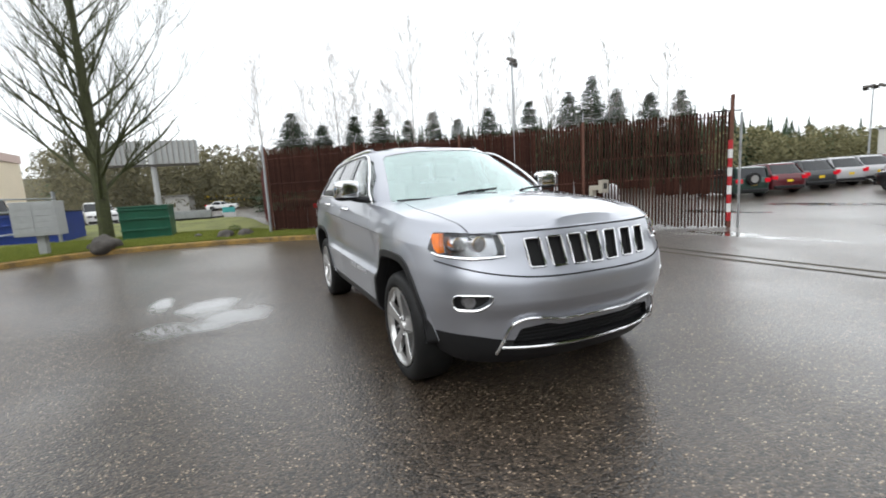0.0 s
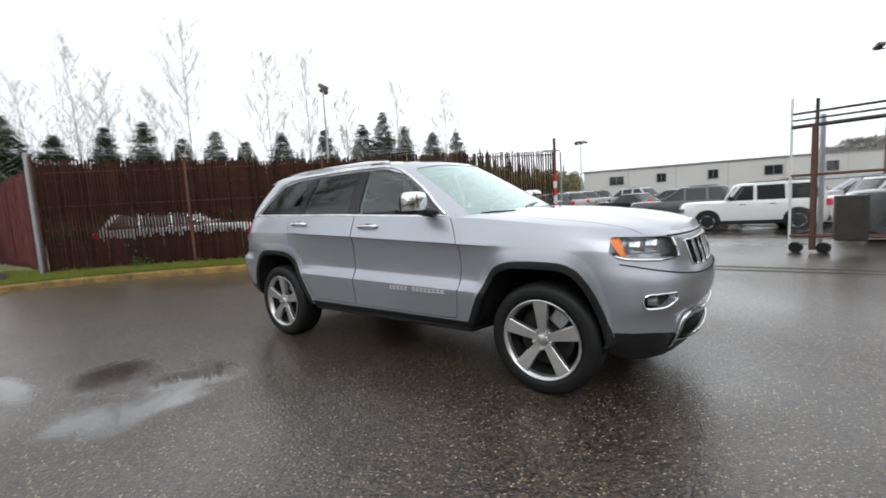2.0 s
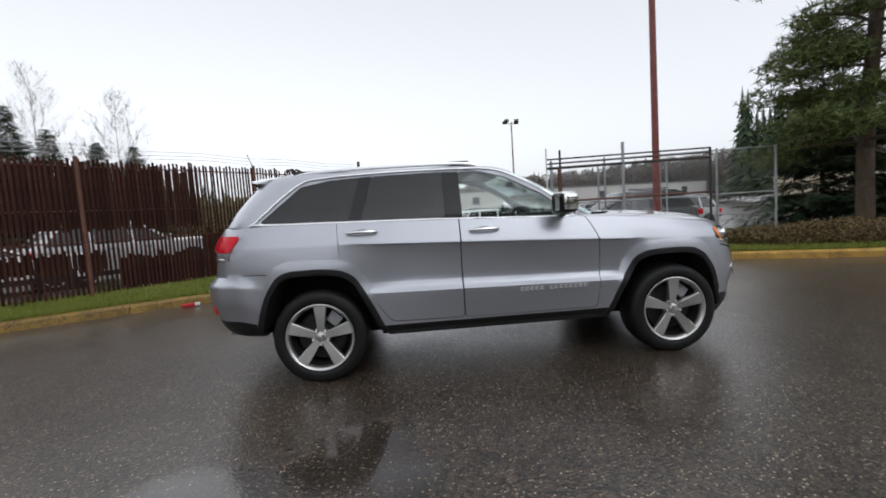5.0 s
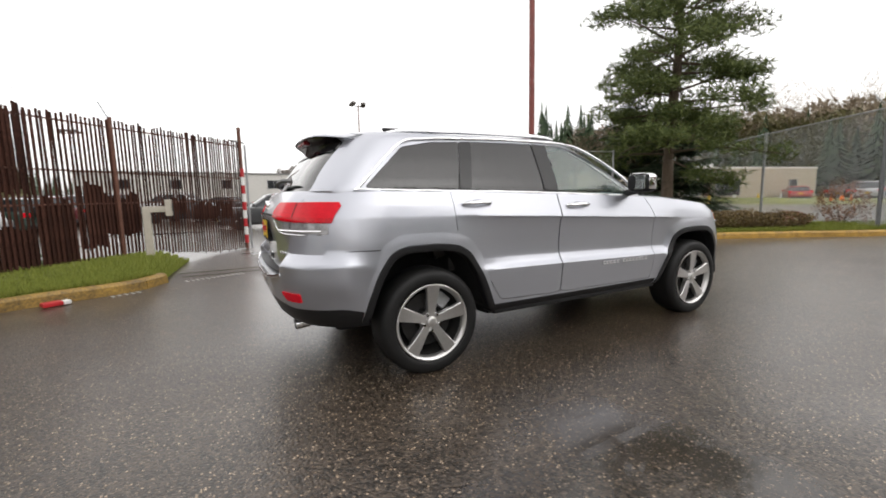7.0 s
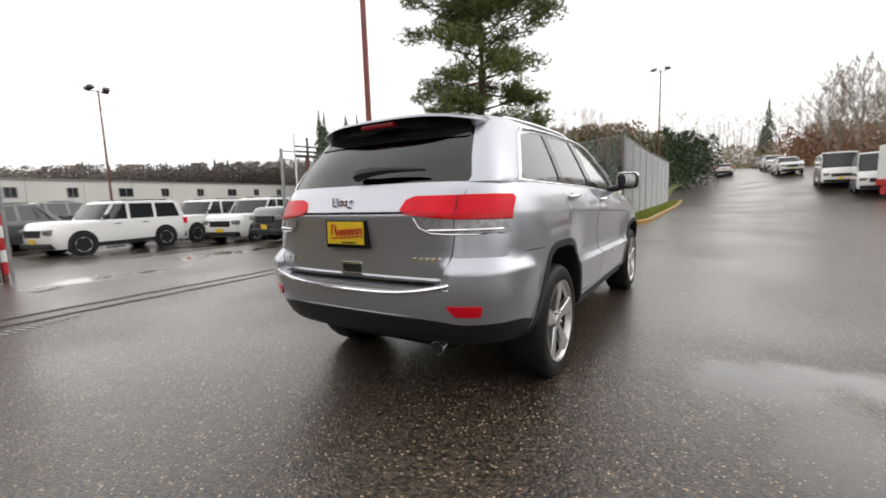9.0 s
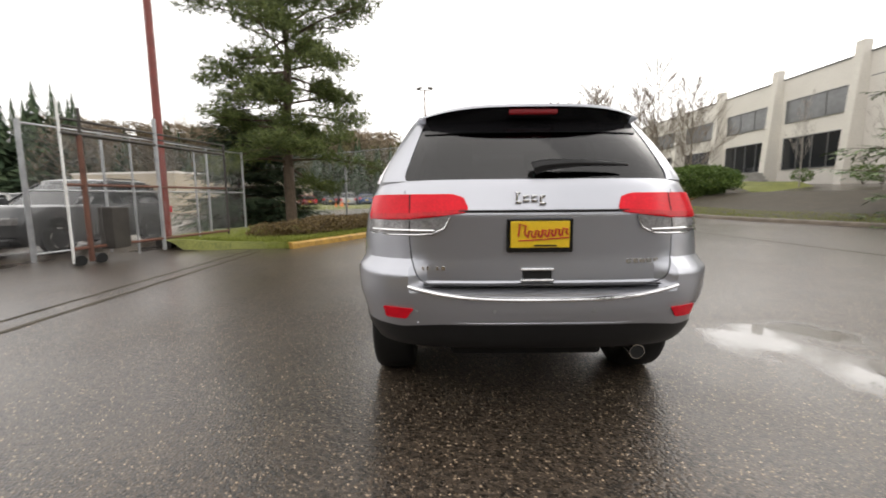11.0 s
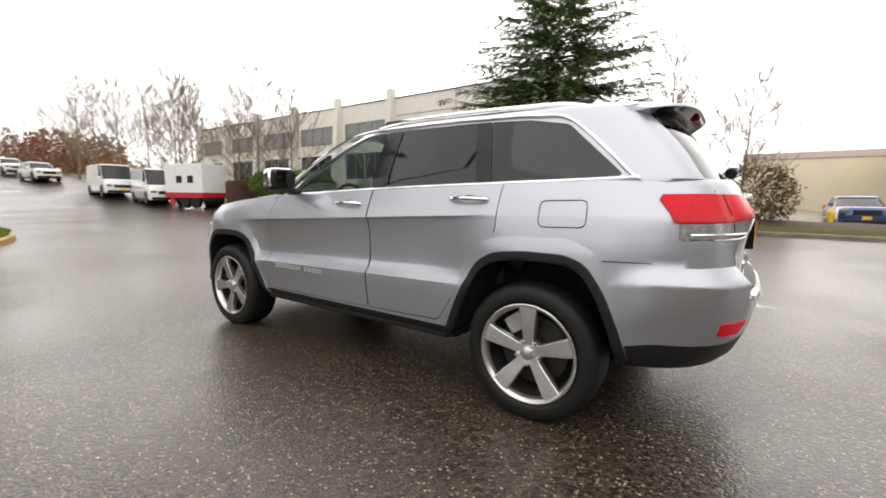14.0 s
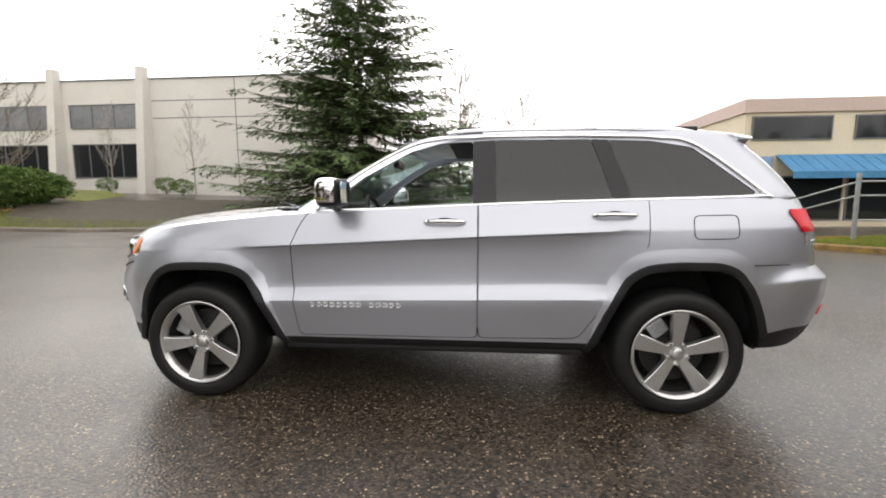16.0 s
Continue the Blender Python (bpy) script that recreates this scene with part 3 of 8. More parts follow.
def slat_fence(name, a, b, z_start, z_end, label, pitch, seed, bottom, panels=(), material=None):
    """A tall fence of upright brown slats held by posts, rails and wire."""
    rng = random.Random(seed)
    material = material or SLAT
    slat_meshes = slat_set(material)
    fence = tagged(new(name), label, "fence")

    def crest(q):
        return z_end + (z_start - z_end) * max(0.0, 1 - q / 5)

    d = b - a
    ln = d.length
    u = d / ln
    ang = math.atan2(u.y, u.x)
    nposts = max(2, round(ln / 3.1) + 1)
    for k in range(nposts):
        p = a + u * (ln * k / (nposts - 1))
        z_top = crest(ln * k / (nposts - 1))
        bm = bmesh.new()
        rod(bm, (p.x, p.y, bottom(p.x, p.y) - 0.1), (p.x, p.y, z_top + 0.05), 0.035, n=10)
        part("post", bm, RUST, fence, "rust-stained steel post", True)
        if 0 < k < nposts - 1:
            bm = bmesh.new()
            rod(bm, (p.x, p.y, z_top), (p.x + u.y * -0.22, p.y + u.x * 0.22, z_top + 0.33), 0.012, n=6)
            part("barbed_wire_arm", bm, GALV, fence)
    for z in (1.22, 1.76, z_end - 0.12):
        bm = bmesh.new()
        n = Vector((-u.y, u.x, 0)) * 0.02
        rod(bm, a + n + Vector((0, 0, z)), b + n + Vector((0, 0, z)), 0.016, n=6)
        part("rail", bm, RUST, fence)
    for z in (0.12, 0.2, 0.28):
        bm = bmesh.new()
        n = Vector((-u.y, u.x, 0)) * z * 0.6
        tube(bm, [a + n + u * (ln * i / 12) + Vector((0, 0, crest(ln * i / 12) + z - 0.04 * (i % 2))) for i in range(13)], 0.004, 4)
        part("wire", bm, GALV, fence)
    count = int(ln / pitch)
    for i in range(count):
        s = (i + 0.5) * pitch
        p = a + u * s
        if rng.random() < 0.008:
            continue
        z0 = bottom(p.x, p.y) + rng.uniform(0.0, 0.06)
        top = crest(s) + rng.uniform(-0.035, 0.02) + (0.05 if rng.random() < 0.10 else 0) - (rng.uniform(0.05, 0.2) if rng.random() < 0.02 else 0)
        o = new("slat", slat_meshes[rng.randrange(6)])
        o.parent = fence
        o.matrix_basis = pose(p.x + rng.uniform(-.003, .003), p.y, z0, rng.uniform(-.25, .25), rng.uniform(-.25, .25), math.degrees(ang) + rng.uniform(-3, 3)) @ Matrix.Diagonal((rng.uniform(0.92, 1.05), 1, top - z0, 1))
    # where a second layer of laths is woven in behind the first
    for s0, s1, z0, z1 in panels:
        bm = bmesh.new()
        q = s0
        while q < s1:
            p = a + u * q + Vector((-u.y, u.x, 0)) * rng.uniform(0.03, 0.05)
            if rng.random() < 0.985:
                lo, hi = z0 + rng.uniform(-0.05, 0.05), z1 + rng.uniform(-0.07, 0.07)
                box(bm, -0.033, -0.003, lo, 0.033, 0.003, hi, m=pose(p.x, p.y, 0, 0, rng.uniform(-.4, .4), math.degrees(ang) + rng.uniform(-4, 4)))
            q += pitch * rng.uniform(0.72, 0.98)
        part("screen", bm, material, fence, "brown laths woven in behind the slats", kind="stuff")
    return fence


slat_fence("slatted_fence", FC, PA, 2.88, 2.66, "tall weathered brown slatted fence along the grass", 0.071, 11, strip_z,
           ((0.1, 4.6, 1.46, 2.66), (4.6, 8.35, 1.42, 2.56), (0.1, 1.6, 0.3, 0.95), (2.0, 4.6, 0.3, 0.98), (4.6, 6.7, 0.70, 1.02), (6.9, 8.3, 0.3, 0.9), (8.4, 8.87, 0.25, 1.3), (9.0, 9.32, 0.49, 1.58), (9.4, 10.05, 0.65, 1.36), (10.55, 11.1, 1.02, 1.26), (11.3, 12.4, 0.82, 1.16)))
slat_fence("slatted_fence", Vector((-10.8, -1.12, 0)), Vector((-24, -0.9, 0)), 2.70, 2.70, "red-brown slatted fence running back from the corner post", 0.075, 12, lambda x, y: 0.2,
           ((0.1, 6, 0.4, 2.6), (6.2, 13, 0.4, 2.6)), REDSLAT)
fp = thing("fence_corner_post", "grey steel corner post of the slatted fence", "post")
bm = bmesh.new()
rod(bm, (-10.66, -1.22, 0.1), (-10.72, -1.2, 3.0), 0.045, n=12)
part("post", bm, GALV, fp, smooth=True)

gate_post = thing("gate_post", "steel gate post with red and white warning bands", "post")
bm = bmesh.new()
rod(bm, (PA.x, PA.y, -0.1), (PA.x, PA.y, 3.0), 0.042, n=12)
part("post", bm, RUST, gate_post, "rusty steel pipe", True)
bm = bmesh.new()
rod(bm, (PA.x + 0.12, PA.y + 0.14, 0.0), (PA.x + 0.12, PA.y + 0.14, 2.6), 0.026, n=10)
part("upright", bm, GALV, gate_post, smooth=True)
bm = bmesh.new()
rod(bm, (PA.x - 0.25, PA.y - 0.28, 2.66), (PA.x + 0.12, PA.y + 0.12, 2.64), 0.016, n=8)
part("top_bar", bm, DARKSTEEL, gate_post)
for k in range(9):
    bm = bmesh.new()
    z0 = 0.16 + k * 0.205
    rod(bm, (PA.x + 0.005, PA.y - 0.03, z0), (PA.x + 0.005, PA.y - 0.03, z0 + 0.2), 0.048, n=14)
    part("band", bm, RED if k % 2 == 0 else WHITE, gate_post, "red band" if k % 2 == 0 else "white band", True)


def mesh_panel(bm, a, b, z0, z1, pitch=0.065, r=0.0022):
    """Woven chain link: crossing diagonal wires between two posts."""
    a, b = Vector(a), Vector(b)
    ln = (b - a).length
    u = (b - a) / ln
    h = z1 - z0
    n = int((ln + h) / pitch)
    for sgn in (1, -1):
        for k in range(n):
            s = -h + k * pitch
            s0, s1 = max(s, 0), min(s + h, ln)
            if s1 - s0 < 0.02:
                continue
            za, zb = s0 - s, s1 - s
            p, q = a + u * s0, a + u * s1
            p.z, q.z = p.z + z0 + (za if sgn > 0 else h - za), q.z + z0 + (zb if sgn > 0 else h - zb)
            rod(bm, p, q, r, n=3)
    return bm


def chain_fence(name, pts, h, label, posts, mid=False, arms=False, pitch=0.065, wire=0.0022):
    fence = tagged(new(name), label, "fence")
    pts = [Vector((x, y, height(x, y) + 0.12)) for x, y in pts]
    for i, (a, b) in enumerate(zip(pts, pts[1:])):
        ln = (b - a).length
        n = max(1, round(ln / posts))
        for k in range(n + (1 if i == len(pts) - 2 else 0)):
            p = a.lerp(b, k / n)
            bm = bmesh.new()
            rod(bm, p - Vector((0, 0, 0.2)), p + Vector((0, 0, h + 0.06)), 0.045 if k == 0 else 0.03, n=10)
            part("post", bm, GALV, fence, smooth=True)
            if arms:
                d = (b - a).normalized()
                bm = bmesh.new()
                rod(bm, p + Vector((0, 0, h)), p + Vector((-d.y * 0.3, d.x * 0.3, h + 0.36)), 0.014, n=6)
                part("arm", bm, GALV, fence)
        for k in range(n):
            bm = bmesh.new()
            mesh_panel(bm, a.lerp(b, k / n), a.lerp(b, (k + 1) / n), 0.02, h, pitch, wire)
            part("mesh", bm, WIRE, fence, "chain link mesh", kind="stuff")
        for z in ((0.03, h * 0.5, h) if mid else (0.03, h)):
            bm = bmesh.new()
            rod(bm, a + Vector((0, 0, z)), b + Vector((0, 0, z)), 0.02, n=8)
            part("rail", bm, GALV, fence, smooth=True)
    return fence


chain_fence("chain_link_fence", [(12.25, 0.95), (20, 1.15), (34, 1.2)], 3.05, "tall galvanised chain link fence with barbed wire arms along the road", 2.6, arms=True, pitch=0.05)
chain_fence("chain_link_fence", [(12.25, 0.95), (14.9, 4.9), (18.2, 9.8), (21, 14)], 3.05, "galvanised chain link fence running back from the corner", 4.7, pitch=0.065)
chain_fence("chain_link_fence", [(3.6, 8.35), (9.6, 7.05)], 2.5, "old chain link fence of the car lot behind a red pole", 1.5, mid=True, wire=0.0009)

# sliding gate, open, beside its posts
gate = thing("sliding_gate", "open rusty sliding gate with three top rails", "gate")
ga, gb = Vector((3.05, 7.1, 0)), Vector((7.2, 6.40, 0))
for z, r, m_ in ((2.60, 0.022, DARKSTEEL), (2.48, 0.018, DARKSTEEL), (2.36, 0.036, DARKSTEEL), (1.46, 0.025, RUST), (0.32, 0.03, RUST)):
    bm = bmesh.new()
    rod(bm, ga + Vector((0, 0, z)), gb + Vector((0, 0, z)), r, n=8)
    part("rail", bm, m_, gate, smooth=True)
for s, r, m_, h in ((0.0, 0.022, WHITE, 2.9), (0.33, 0.045, RUST, 2.35), (0.36, 0.03, DARKSTEEL, 2.83), (1.35, 0.022, GALV, 2.36), (2.0, 0.04, GALV, 2.92), (3.1, 0.022, GALV, 2.36), (4.2, 0.03, DARKSTEEL, 2.60)):
    p = ga + (gb - ga).normalized() * s
    bm = bmesh.new()
    rod(bm, p + Vector((0, 0, 0.06)), p + Vector((0, 0, h)), r, n=10)
    part("upright", bm, m_, gate, smooth=True)
bm = bmesh.new()
mesh_panel(bm, ga, gb, 0.34, 2.34, 0.07, 0.0007)
part("mesh", bm, WIRE, gate, "chain link mesh", kind="stuff")
for s in (0.1, 0.5):
    p = ga + (gb - ga).normalized() * s
    bm = bmesh.new()
    rod(bm, p + Vector((0.02, 0.045, 0.1)), p + Vector((-0.02, -0.045, 0.1)), 0.1, n=20)
    part("wheel", bm, RUBBER, gate, "small black rubber wheel", True)
bm = bmesh.new()
p = ga + (gb - ga).normalized() * 0.85
box(bm, p.x - 0.22, p.y - 0.14, 0.25, p.x + 0.22, p.y + 0.14, 1.05, 0.02)
part("motor_box", bm, DARKSTEEL, gate, "dark grey gate motor box")

pole = thing("flag_pole", "tall faded red steel pole on the grass", "pole")
bm = bmesh.new()
rod(bm, (6.43, 7.6, 0.0), (6.43, 7.6, 12.5), 0.10, 0.075, 16)
part("shaft", bm, REDPAINT, pole, smooth=True)
bm = bmesh.new()
box(bm, 6.23, 7.4, -0.05, 6.63, 7.8, 0.22, 0.02)
part("footing", bm, DARKSTEEL, pole)

# gooseneck keypad pedestal
keypad = thing("keypad_pedestal", "beige gooseneck keypad pedestal on a concrete foot in the grass", "keypad")
kx, ky = -3.86, 5.88
bm = bmesh.new()
box(bm, kx - 0.06, ky - 0.06, 0.1, kx + 0.06, ky + 0.06, 1.14, 0.012)
box(bm, kx - 0.06, ky - 0.055, 1.04, kx + 0.34, ky + 0.055, 1.15, 0.012)
part("post", bm, BEIGE, keypad)
bm = bmesh.new()
box(bm, kx + 0.30, ky - 0.11, 0.97, kx + 0.40, ky + 0.11, 1.27, 0.01)
part("head", bm, BEIGE, keypad, "beige keypad housing")
bm = bmesh.new()
box(bm, kx + 0.401, ky - 0.05, 1.06, kx + 0.412, ky + 0.05, 1.2, 0.003)
part("key_plate", bm, DARKSTEEL, keypad, "dark key plate")
bm = bmesh.new()
box(bm, kx - 0.2, ky - 0.2, 0.05, kx + 0.2, ky + 0.2, 0.13, 0.02)
part("foot", bm, CONC, keypad)
bm = bmesh.new()
box(bm, -0.13, -0.06, 0, 0.06, 0.06, 0.05, 0.01, pose(-4.52, 3.12, 0.02, 0, 0, 32))
litter = new("litter", None)
tagged(litter, "crushed red and white carton in the gutter", "litter")
part("carton", bm, RED, litter)
bm = bmesh.new()
box(bm, 0.062, -0.055, 0, 0.14, 0.055, 0.045, 0.01, pose(-4.52, 3.12, 0.02, 0, 0, 32))
part("flap", bm, WHITE, litter, "white torn flap")

# gutter grates
def grate(x, y, rz, n, w=0.16):
    g = thing("drain_grate", "rusty slotted drain grate set in the gutter", "drain", at=pose(x, y, 0.006, 0, 0, rz), group="drain grates")
    bm = bmesh.new()
    box(bm, 0, -w / 2, -0.03, n * 0.075 + 0.03, w / 2, -0.004)
    part("pit", bm, SOIL, g)
    for k in range(n):
        bm = bmesh.new()
        box(bm, 0.03 + k * 0.075, -w / 2, -0.004, 0.06 + k * 0.075, w / 2, 0.012, 0.003)
        part("bar", bm, CONC, g)


grate(-3.25, 4.0, 20, 12)
grate(-4.05, 3.33, 28, 5, 0.1)
grate(-2.2, 6.6, 30, 6, 0.12)

# ---- trees ----
def bare_tree(name, x, y, h, label, seed, material, spread=0.5, forks=5, girth=0.16, low=0.28, group="", twig=0.006, limbs=None):
    """A leafless tree: tapered trunk, forking limbs and fine twigs."""
    rng = random.Random(seed)
    z0 = height(x, y)
    tree = thing(name, label, "tree", group, at=pose(x, y, z0))
    trunk, crown = bmesh.new(), bmesh.new()
    top = Vector((rng.uniform(-.03, .03) * h, rng.uniform(-.03, .03) * h, h))
    line = spline([(0, 0, -0.2), (top.x * 0.2, top.y * 0.3, h * 0.3), (top.x * 0.9, top.y * 0.5, h * 0.65), tuple(top)], 14)
    radii = [max(0.012, girth * (1 - i / 13) ** 0.9 * (1.25 if i == 0 else 1)) for i in range(14)]
    tube(trunk, line, radii, 8)
    part("trunk", trunk, material, tree, smooth=True)

    def limb(p, d, ln, r, depth):
        n = 4
        pts, rr = [p], [r]
        q, dd = p.copy(), d.copy()
        for i in range(n):
            dd = (dd + Vector((rng.uniform(-.16, .16), rng.uniform(-.16, .16), rng.uniform(-.02, .16)))).normalized()
            q = q + dd * ln / n
            pts.append(q.copy())
            rr.append(max(twig * 0.6, r * (1 - 0.8 * (i + 1) / n)))
        tube(crown, pts, rr, 5 if r > 0.02 else 3)
        if depth > 0:
            for k in range(forks if depth > 1 else forks + 1):
                i = rng.randrange(1, n + 1)
                side = Vector((rng.uniform(-1, 1), rng.uniform(-1, 1), rng.uniform(-0.1, 0.7)))
                limb(pts[i], (dd * 0.75 + side * 0.62).normalized(), ln * rng.uniform(0.38, 0.6), max(twig, rr[i] * 0.6), depth - 1)

    count = limbs or int(14 + 1.3 * h)
    for k in range(count):
        f = low + (0.97 - low) * (k / count)
        p = line[int(f * 13)].lerp(line[min(13, int(f * 13) + 1)], f * 13 % 1)
        a = k * 2.4 + rng.uniform(-.4, .4)
        up = 0.45 + 0.8 * f
        d = Vector((math.cos(a) * spread * 1.6, math.sin(a) * spread * 1.6, up)).normalized()
        limb(p, d, h * spread * 0.62 * (1.15 - f) + 0.4, max(twig * 1.6, girth * (1 - f) * 0.36), 2)
    part("crown", crown, material, tree, "bare branches and twigs")
    return tree


def spray(vs, fs, p, d, ln, w, rng, n=5):
    """A flat spray of needles: slim leaves fanned along a twig."""
    up = Vector((0, 0, 1))
    s = d.cross(up)
    s = s.normalized() if s.length > 0.01 else Vector((1, 0, 0))
    for i in range(n):
        a = p + d * (ln * i / n)
        sg = 1 if i % 2 else -1
        t = a + d * ln * rng.uniform(0.35, 0.6) + s * sg * w * rng.uniform(0.5, 1.1) + up * rng.uniform(-0.35, 0.12) * w
        b = a + d * ln * 0.3
        k = len(vs)
        vs += [tuple(a), tuple(b), tuple(t)]
        fs.append((k, k + 1, k + 2))


def conifer(name, x, y, h, radius, label, seed, material, base=0.06, whorls=34, group="", size=0.42, arms=8, power=0.8):
    """A spruce: straight trunk, whorls of drooping branches with hanging side twigs, sky between them."""
    rng = random.Random(seed)
    z0 = height(x, y)
    tree = thing(name, label, "tree", group, at=pose(x, y, z0))
    bm = bmesh.new()
    rod(bm, (0, 0, -0.2), (0, 0, h * 0.985), 0.016 * h, 0.01, 10)
    part("trunk", bm, BARK, tree, smooth=True)
    vs, fs = [], []
    wood = bmesh.new()
    for k in range(whorls):
        f = (k + rng.uniform(-1.2, 1.2)) / (whorls - 1)
        f = min(0.99, max(0, f))
        z = h * (base + (0.985 - base) * f)
        reach = radius * (1 - f) ** power * (0.6 + 0.4 * min(1, f * 6 + 0.3)) + 0.12
        m = max(4, int(arms * (1 - f * 0.45)))
        fine = size * (0.30 + 0.70 * (1 - f) ** 0.6)
        for j in range(m):
            a = 2 * math.pi * (j + rng.random()) / m + k * 1.7
            r = reach * rng.uniform(0.45, 1.18)
            d = Vector((math.cos(a), math.sin(a), 0))
            droop = rng.uniform(0.10, 0.34) * (1 - f) - 0.45 * f ** 2
            root = Vector((0, 0, min(h * 0.98, z + h * rng.uniform(-0.025, 0.025))))
            bend = root + d * r * 0.6 + Vector((0, 0, -droop * r * 0.75))
            tip = root + d * r + Vector((0, 0, -droop * r * 0.9 + 0.06 * r))
            tube(wood, [root, bend, tip], [max(0.012, 0.009 * r), max(0.008, 0.006 * r), 0.004], 3)
            steps = max(2, int(r / (fine * 0.62)))
            for i in range(steps):
                u = 0.22 + 0.80 * (i + rng.random() * 0.7) / steps
                p = root.lerp(bend, u / 0.6) if u < 0.6 else bend.lerp(tip, min(1.05, (u - 0.6) / 0.4))
                for sg in (-1, 1, 0):
                    if rng.random() < 0.12:
                        continue
                    e = (d * rng.uniform(0.5, 1.0) + Vector((-d.y, d.x, 0)) * sg * rng.uniform(0.5, 1.1) + Vector((0, 0, rng.uniform(-0.55, 0.10)))).normalized()
                    spray(vs, fs, p, e, fine * rng.uniform(0.7, 1.4) * (1.15 - 0.4 * u), fine * 0.30, rng, 6)
    raw("needles", vs, fs, material, tree, "dark green needle sprays")
    part("bough_frame", wood, BARK, tree, kind="stuff")
    return tree


def pine(name, x, y, h, label, seed):
    """A tall open pine: bare lower trunk, uneven limbs, needle tufts in flat clouds."""
    rng = random.Random(seed)
    tree = thing(name, label, "tree", at=pose(x, y, height(x, y) + 0.1))
    line = spline([(0, 0, -0.2), (0.05, 0.05, h * 0.25), (0.22, -0.05, h * 0.55), (0.10, 0.1, h * 0.8), (0.2, 0.0, h)], 16)
    bm = bmesh.new()
    tube(bm, line, [0.21 * (1 - i / 17) ** 0.8 for i in range(16)], 10)
    part("trunk", bm, BARK, tree, "brown plated trunk", True)
    wood = bmesh.new()
    vs, fs = [], []

    def tuft(p, r):
        for _ in range(7):
            d = Vector((rng.gauss(0, 1), rng.gauss(0, 1), rng.gauss(0.35, 0.8))).normalized()
            s = Vector((rng.gauss(0, 1), rng.gauss(0, 1), rng.gauss(0, 1))).normalized() * 0.018
            k = len(vs)
            vs.extend([tuple(p - s), tuple(p + s), tuple(p + d * r)])
            fs.append((k, k + 1, k + 2))

    def cloud(c, rx, rz, n):
        for _ in range(n):
            v = Vector((rng.gauss(0, 1), rng.gauss(0, 1), rng.gauss(0, 1)))
            v = v.normalized() * rng.random() ** 0.45
            tuft(c + Vector((v.x * rx, v.y * rx, v.z * rz)), rng.uniform(0.14, 0.28))

    for k in range(92):
        f = 0.20 + 0.80 * (k + rng.random() * 0.6) / 92
        i = min(14, int(f * 15))
        p = line[i].lerp(line[i + 1], f * 15 - i)
        a = k * 2.4 + rng.uniform(-.5, .5)
        reach = (interp(f, [0.2, 0.35, 0.5, 0.62, 0.8, 1.0], [2.7, 3.0, 2.7, 2.3, 1.6, 0.5])) * rng.uniform(0.35, 1.25)
        rise = interp(f, [0.2, 0.45, 0.7, 1.0], [-0.16, 0.06, 0.28, 0.7]) + rng.uniform(-.26, .26)
        d = Vector((math.cos(a), math.sin(a), rise))
        tip = p + d * reach
        mid = p.lerp(tip, 0.5) + Vector((rng.uniform(-.3, .3), rng.uniform(-.3, .3), rng.uniform(-0.1, .25)))
        tube(wood, spline([p, mid, tip], 7), [0.05, 0.044, 0.036, 0.028, 0.022, 0.016, 0.01], 5)
        for u in (0.45, 0.62, 0.78, 0.92, 1.02):
            if rng.random() < 0.74:
                q = p.lerp(mid, u * 2) if u < 0.5 else mid.lerp(tip, (u - 0.5) * 2)
                cloud(q + Vector((rng.uniform(-.35, .35), rng.uniform(-.35, .35), rng.uniform(0, .2))), rng.uniform(0.45, 0.85), rng.uniform(0.24, 0.40), 56)
    part("limb_frame", wood, BARK, tree, "bare brown limbs", True)
    raw("needles", vs, fs, PINE, tree, "olive green needle clouds")
    return tree


def bush(name, x, y, rx, ry, rz, label, seed, material, n=900, leaf=0.07, z=None, category="shrub", group="", twigs=True):
    """A leafy shrub: many small leaves round a knot of stems, denser below."""
    rng = random.Random(seed)
    z0 = (height(x, y) + 0.12) if z is None else z
    b = thing(name, label, category, group, at=pose(x, y, z0, 0, 0, rng.uniform(0, 180) if rx == ry else 0))
    vs, fs = [], []
    for _ in range(n):
        v = Vector((rng.gauss(0, 1), rng.gauss(0, 1), rng.gauss(0, 1))).normalized()
        lump = 0.82 + 0.3 * noise.noise(v * 2.1 + Vector((seed, 0, 0)))
        r = rng.uniform(0.55, 1.0) ** 0.5 * lump
        p = Vector((v.x * rx * r, v.y * ry * r, rz * (0.5 + 0.5 * v.z * r)))
        a = Vector((rng.gauss(0, 1), rng.gauss(0, 1), rng.gauss(0, 1))).normalized() * leaf
        c = Vector((rng.gauss(0, 1), rng.gauss(0, 1), rng.gauss(0.4, 1))).normalized() * leaf * 1.4
        k = len(vs)
        vs += [tuple(p - a * 0.4), tuple(p + c * 0.5 + a * 0.3), tuple(p + c), tuple(p + c * 0.4 - a * 0.7)]
        fs.append((k, k + 1, k + 2, k + 3))
    raw("leaves", vs, fs, material, b)
    if twigs:
        bm = bmesh.new()
        for k in range(9):
            a = rng.uniform(0, 6.28)
            rod(bm, (0, 0, -0.1), (math.cos(a) * rx * 0.7, math.sin(a) * ry * 0.7, rz * rng.uniform(0.5, 0.95)), 0.012, 0.004, 4)
        part("twig_knot", bm, BARK, b)
    return b


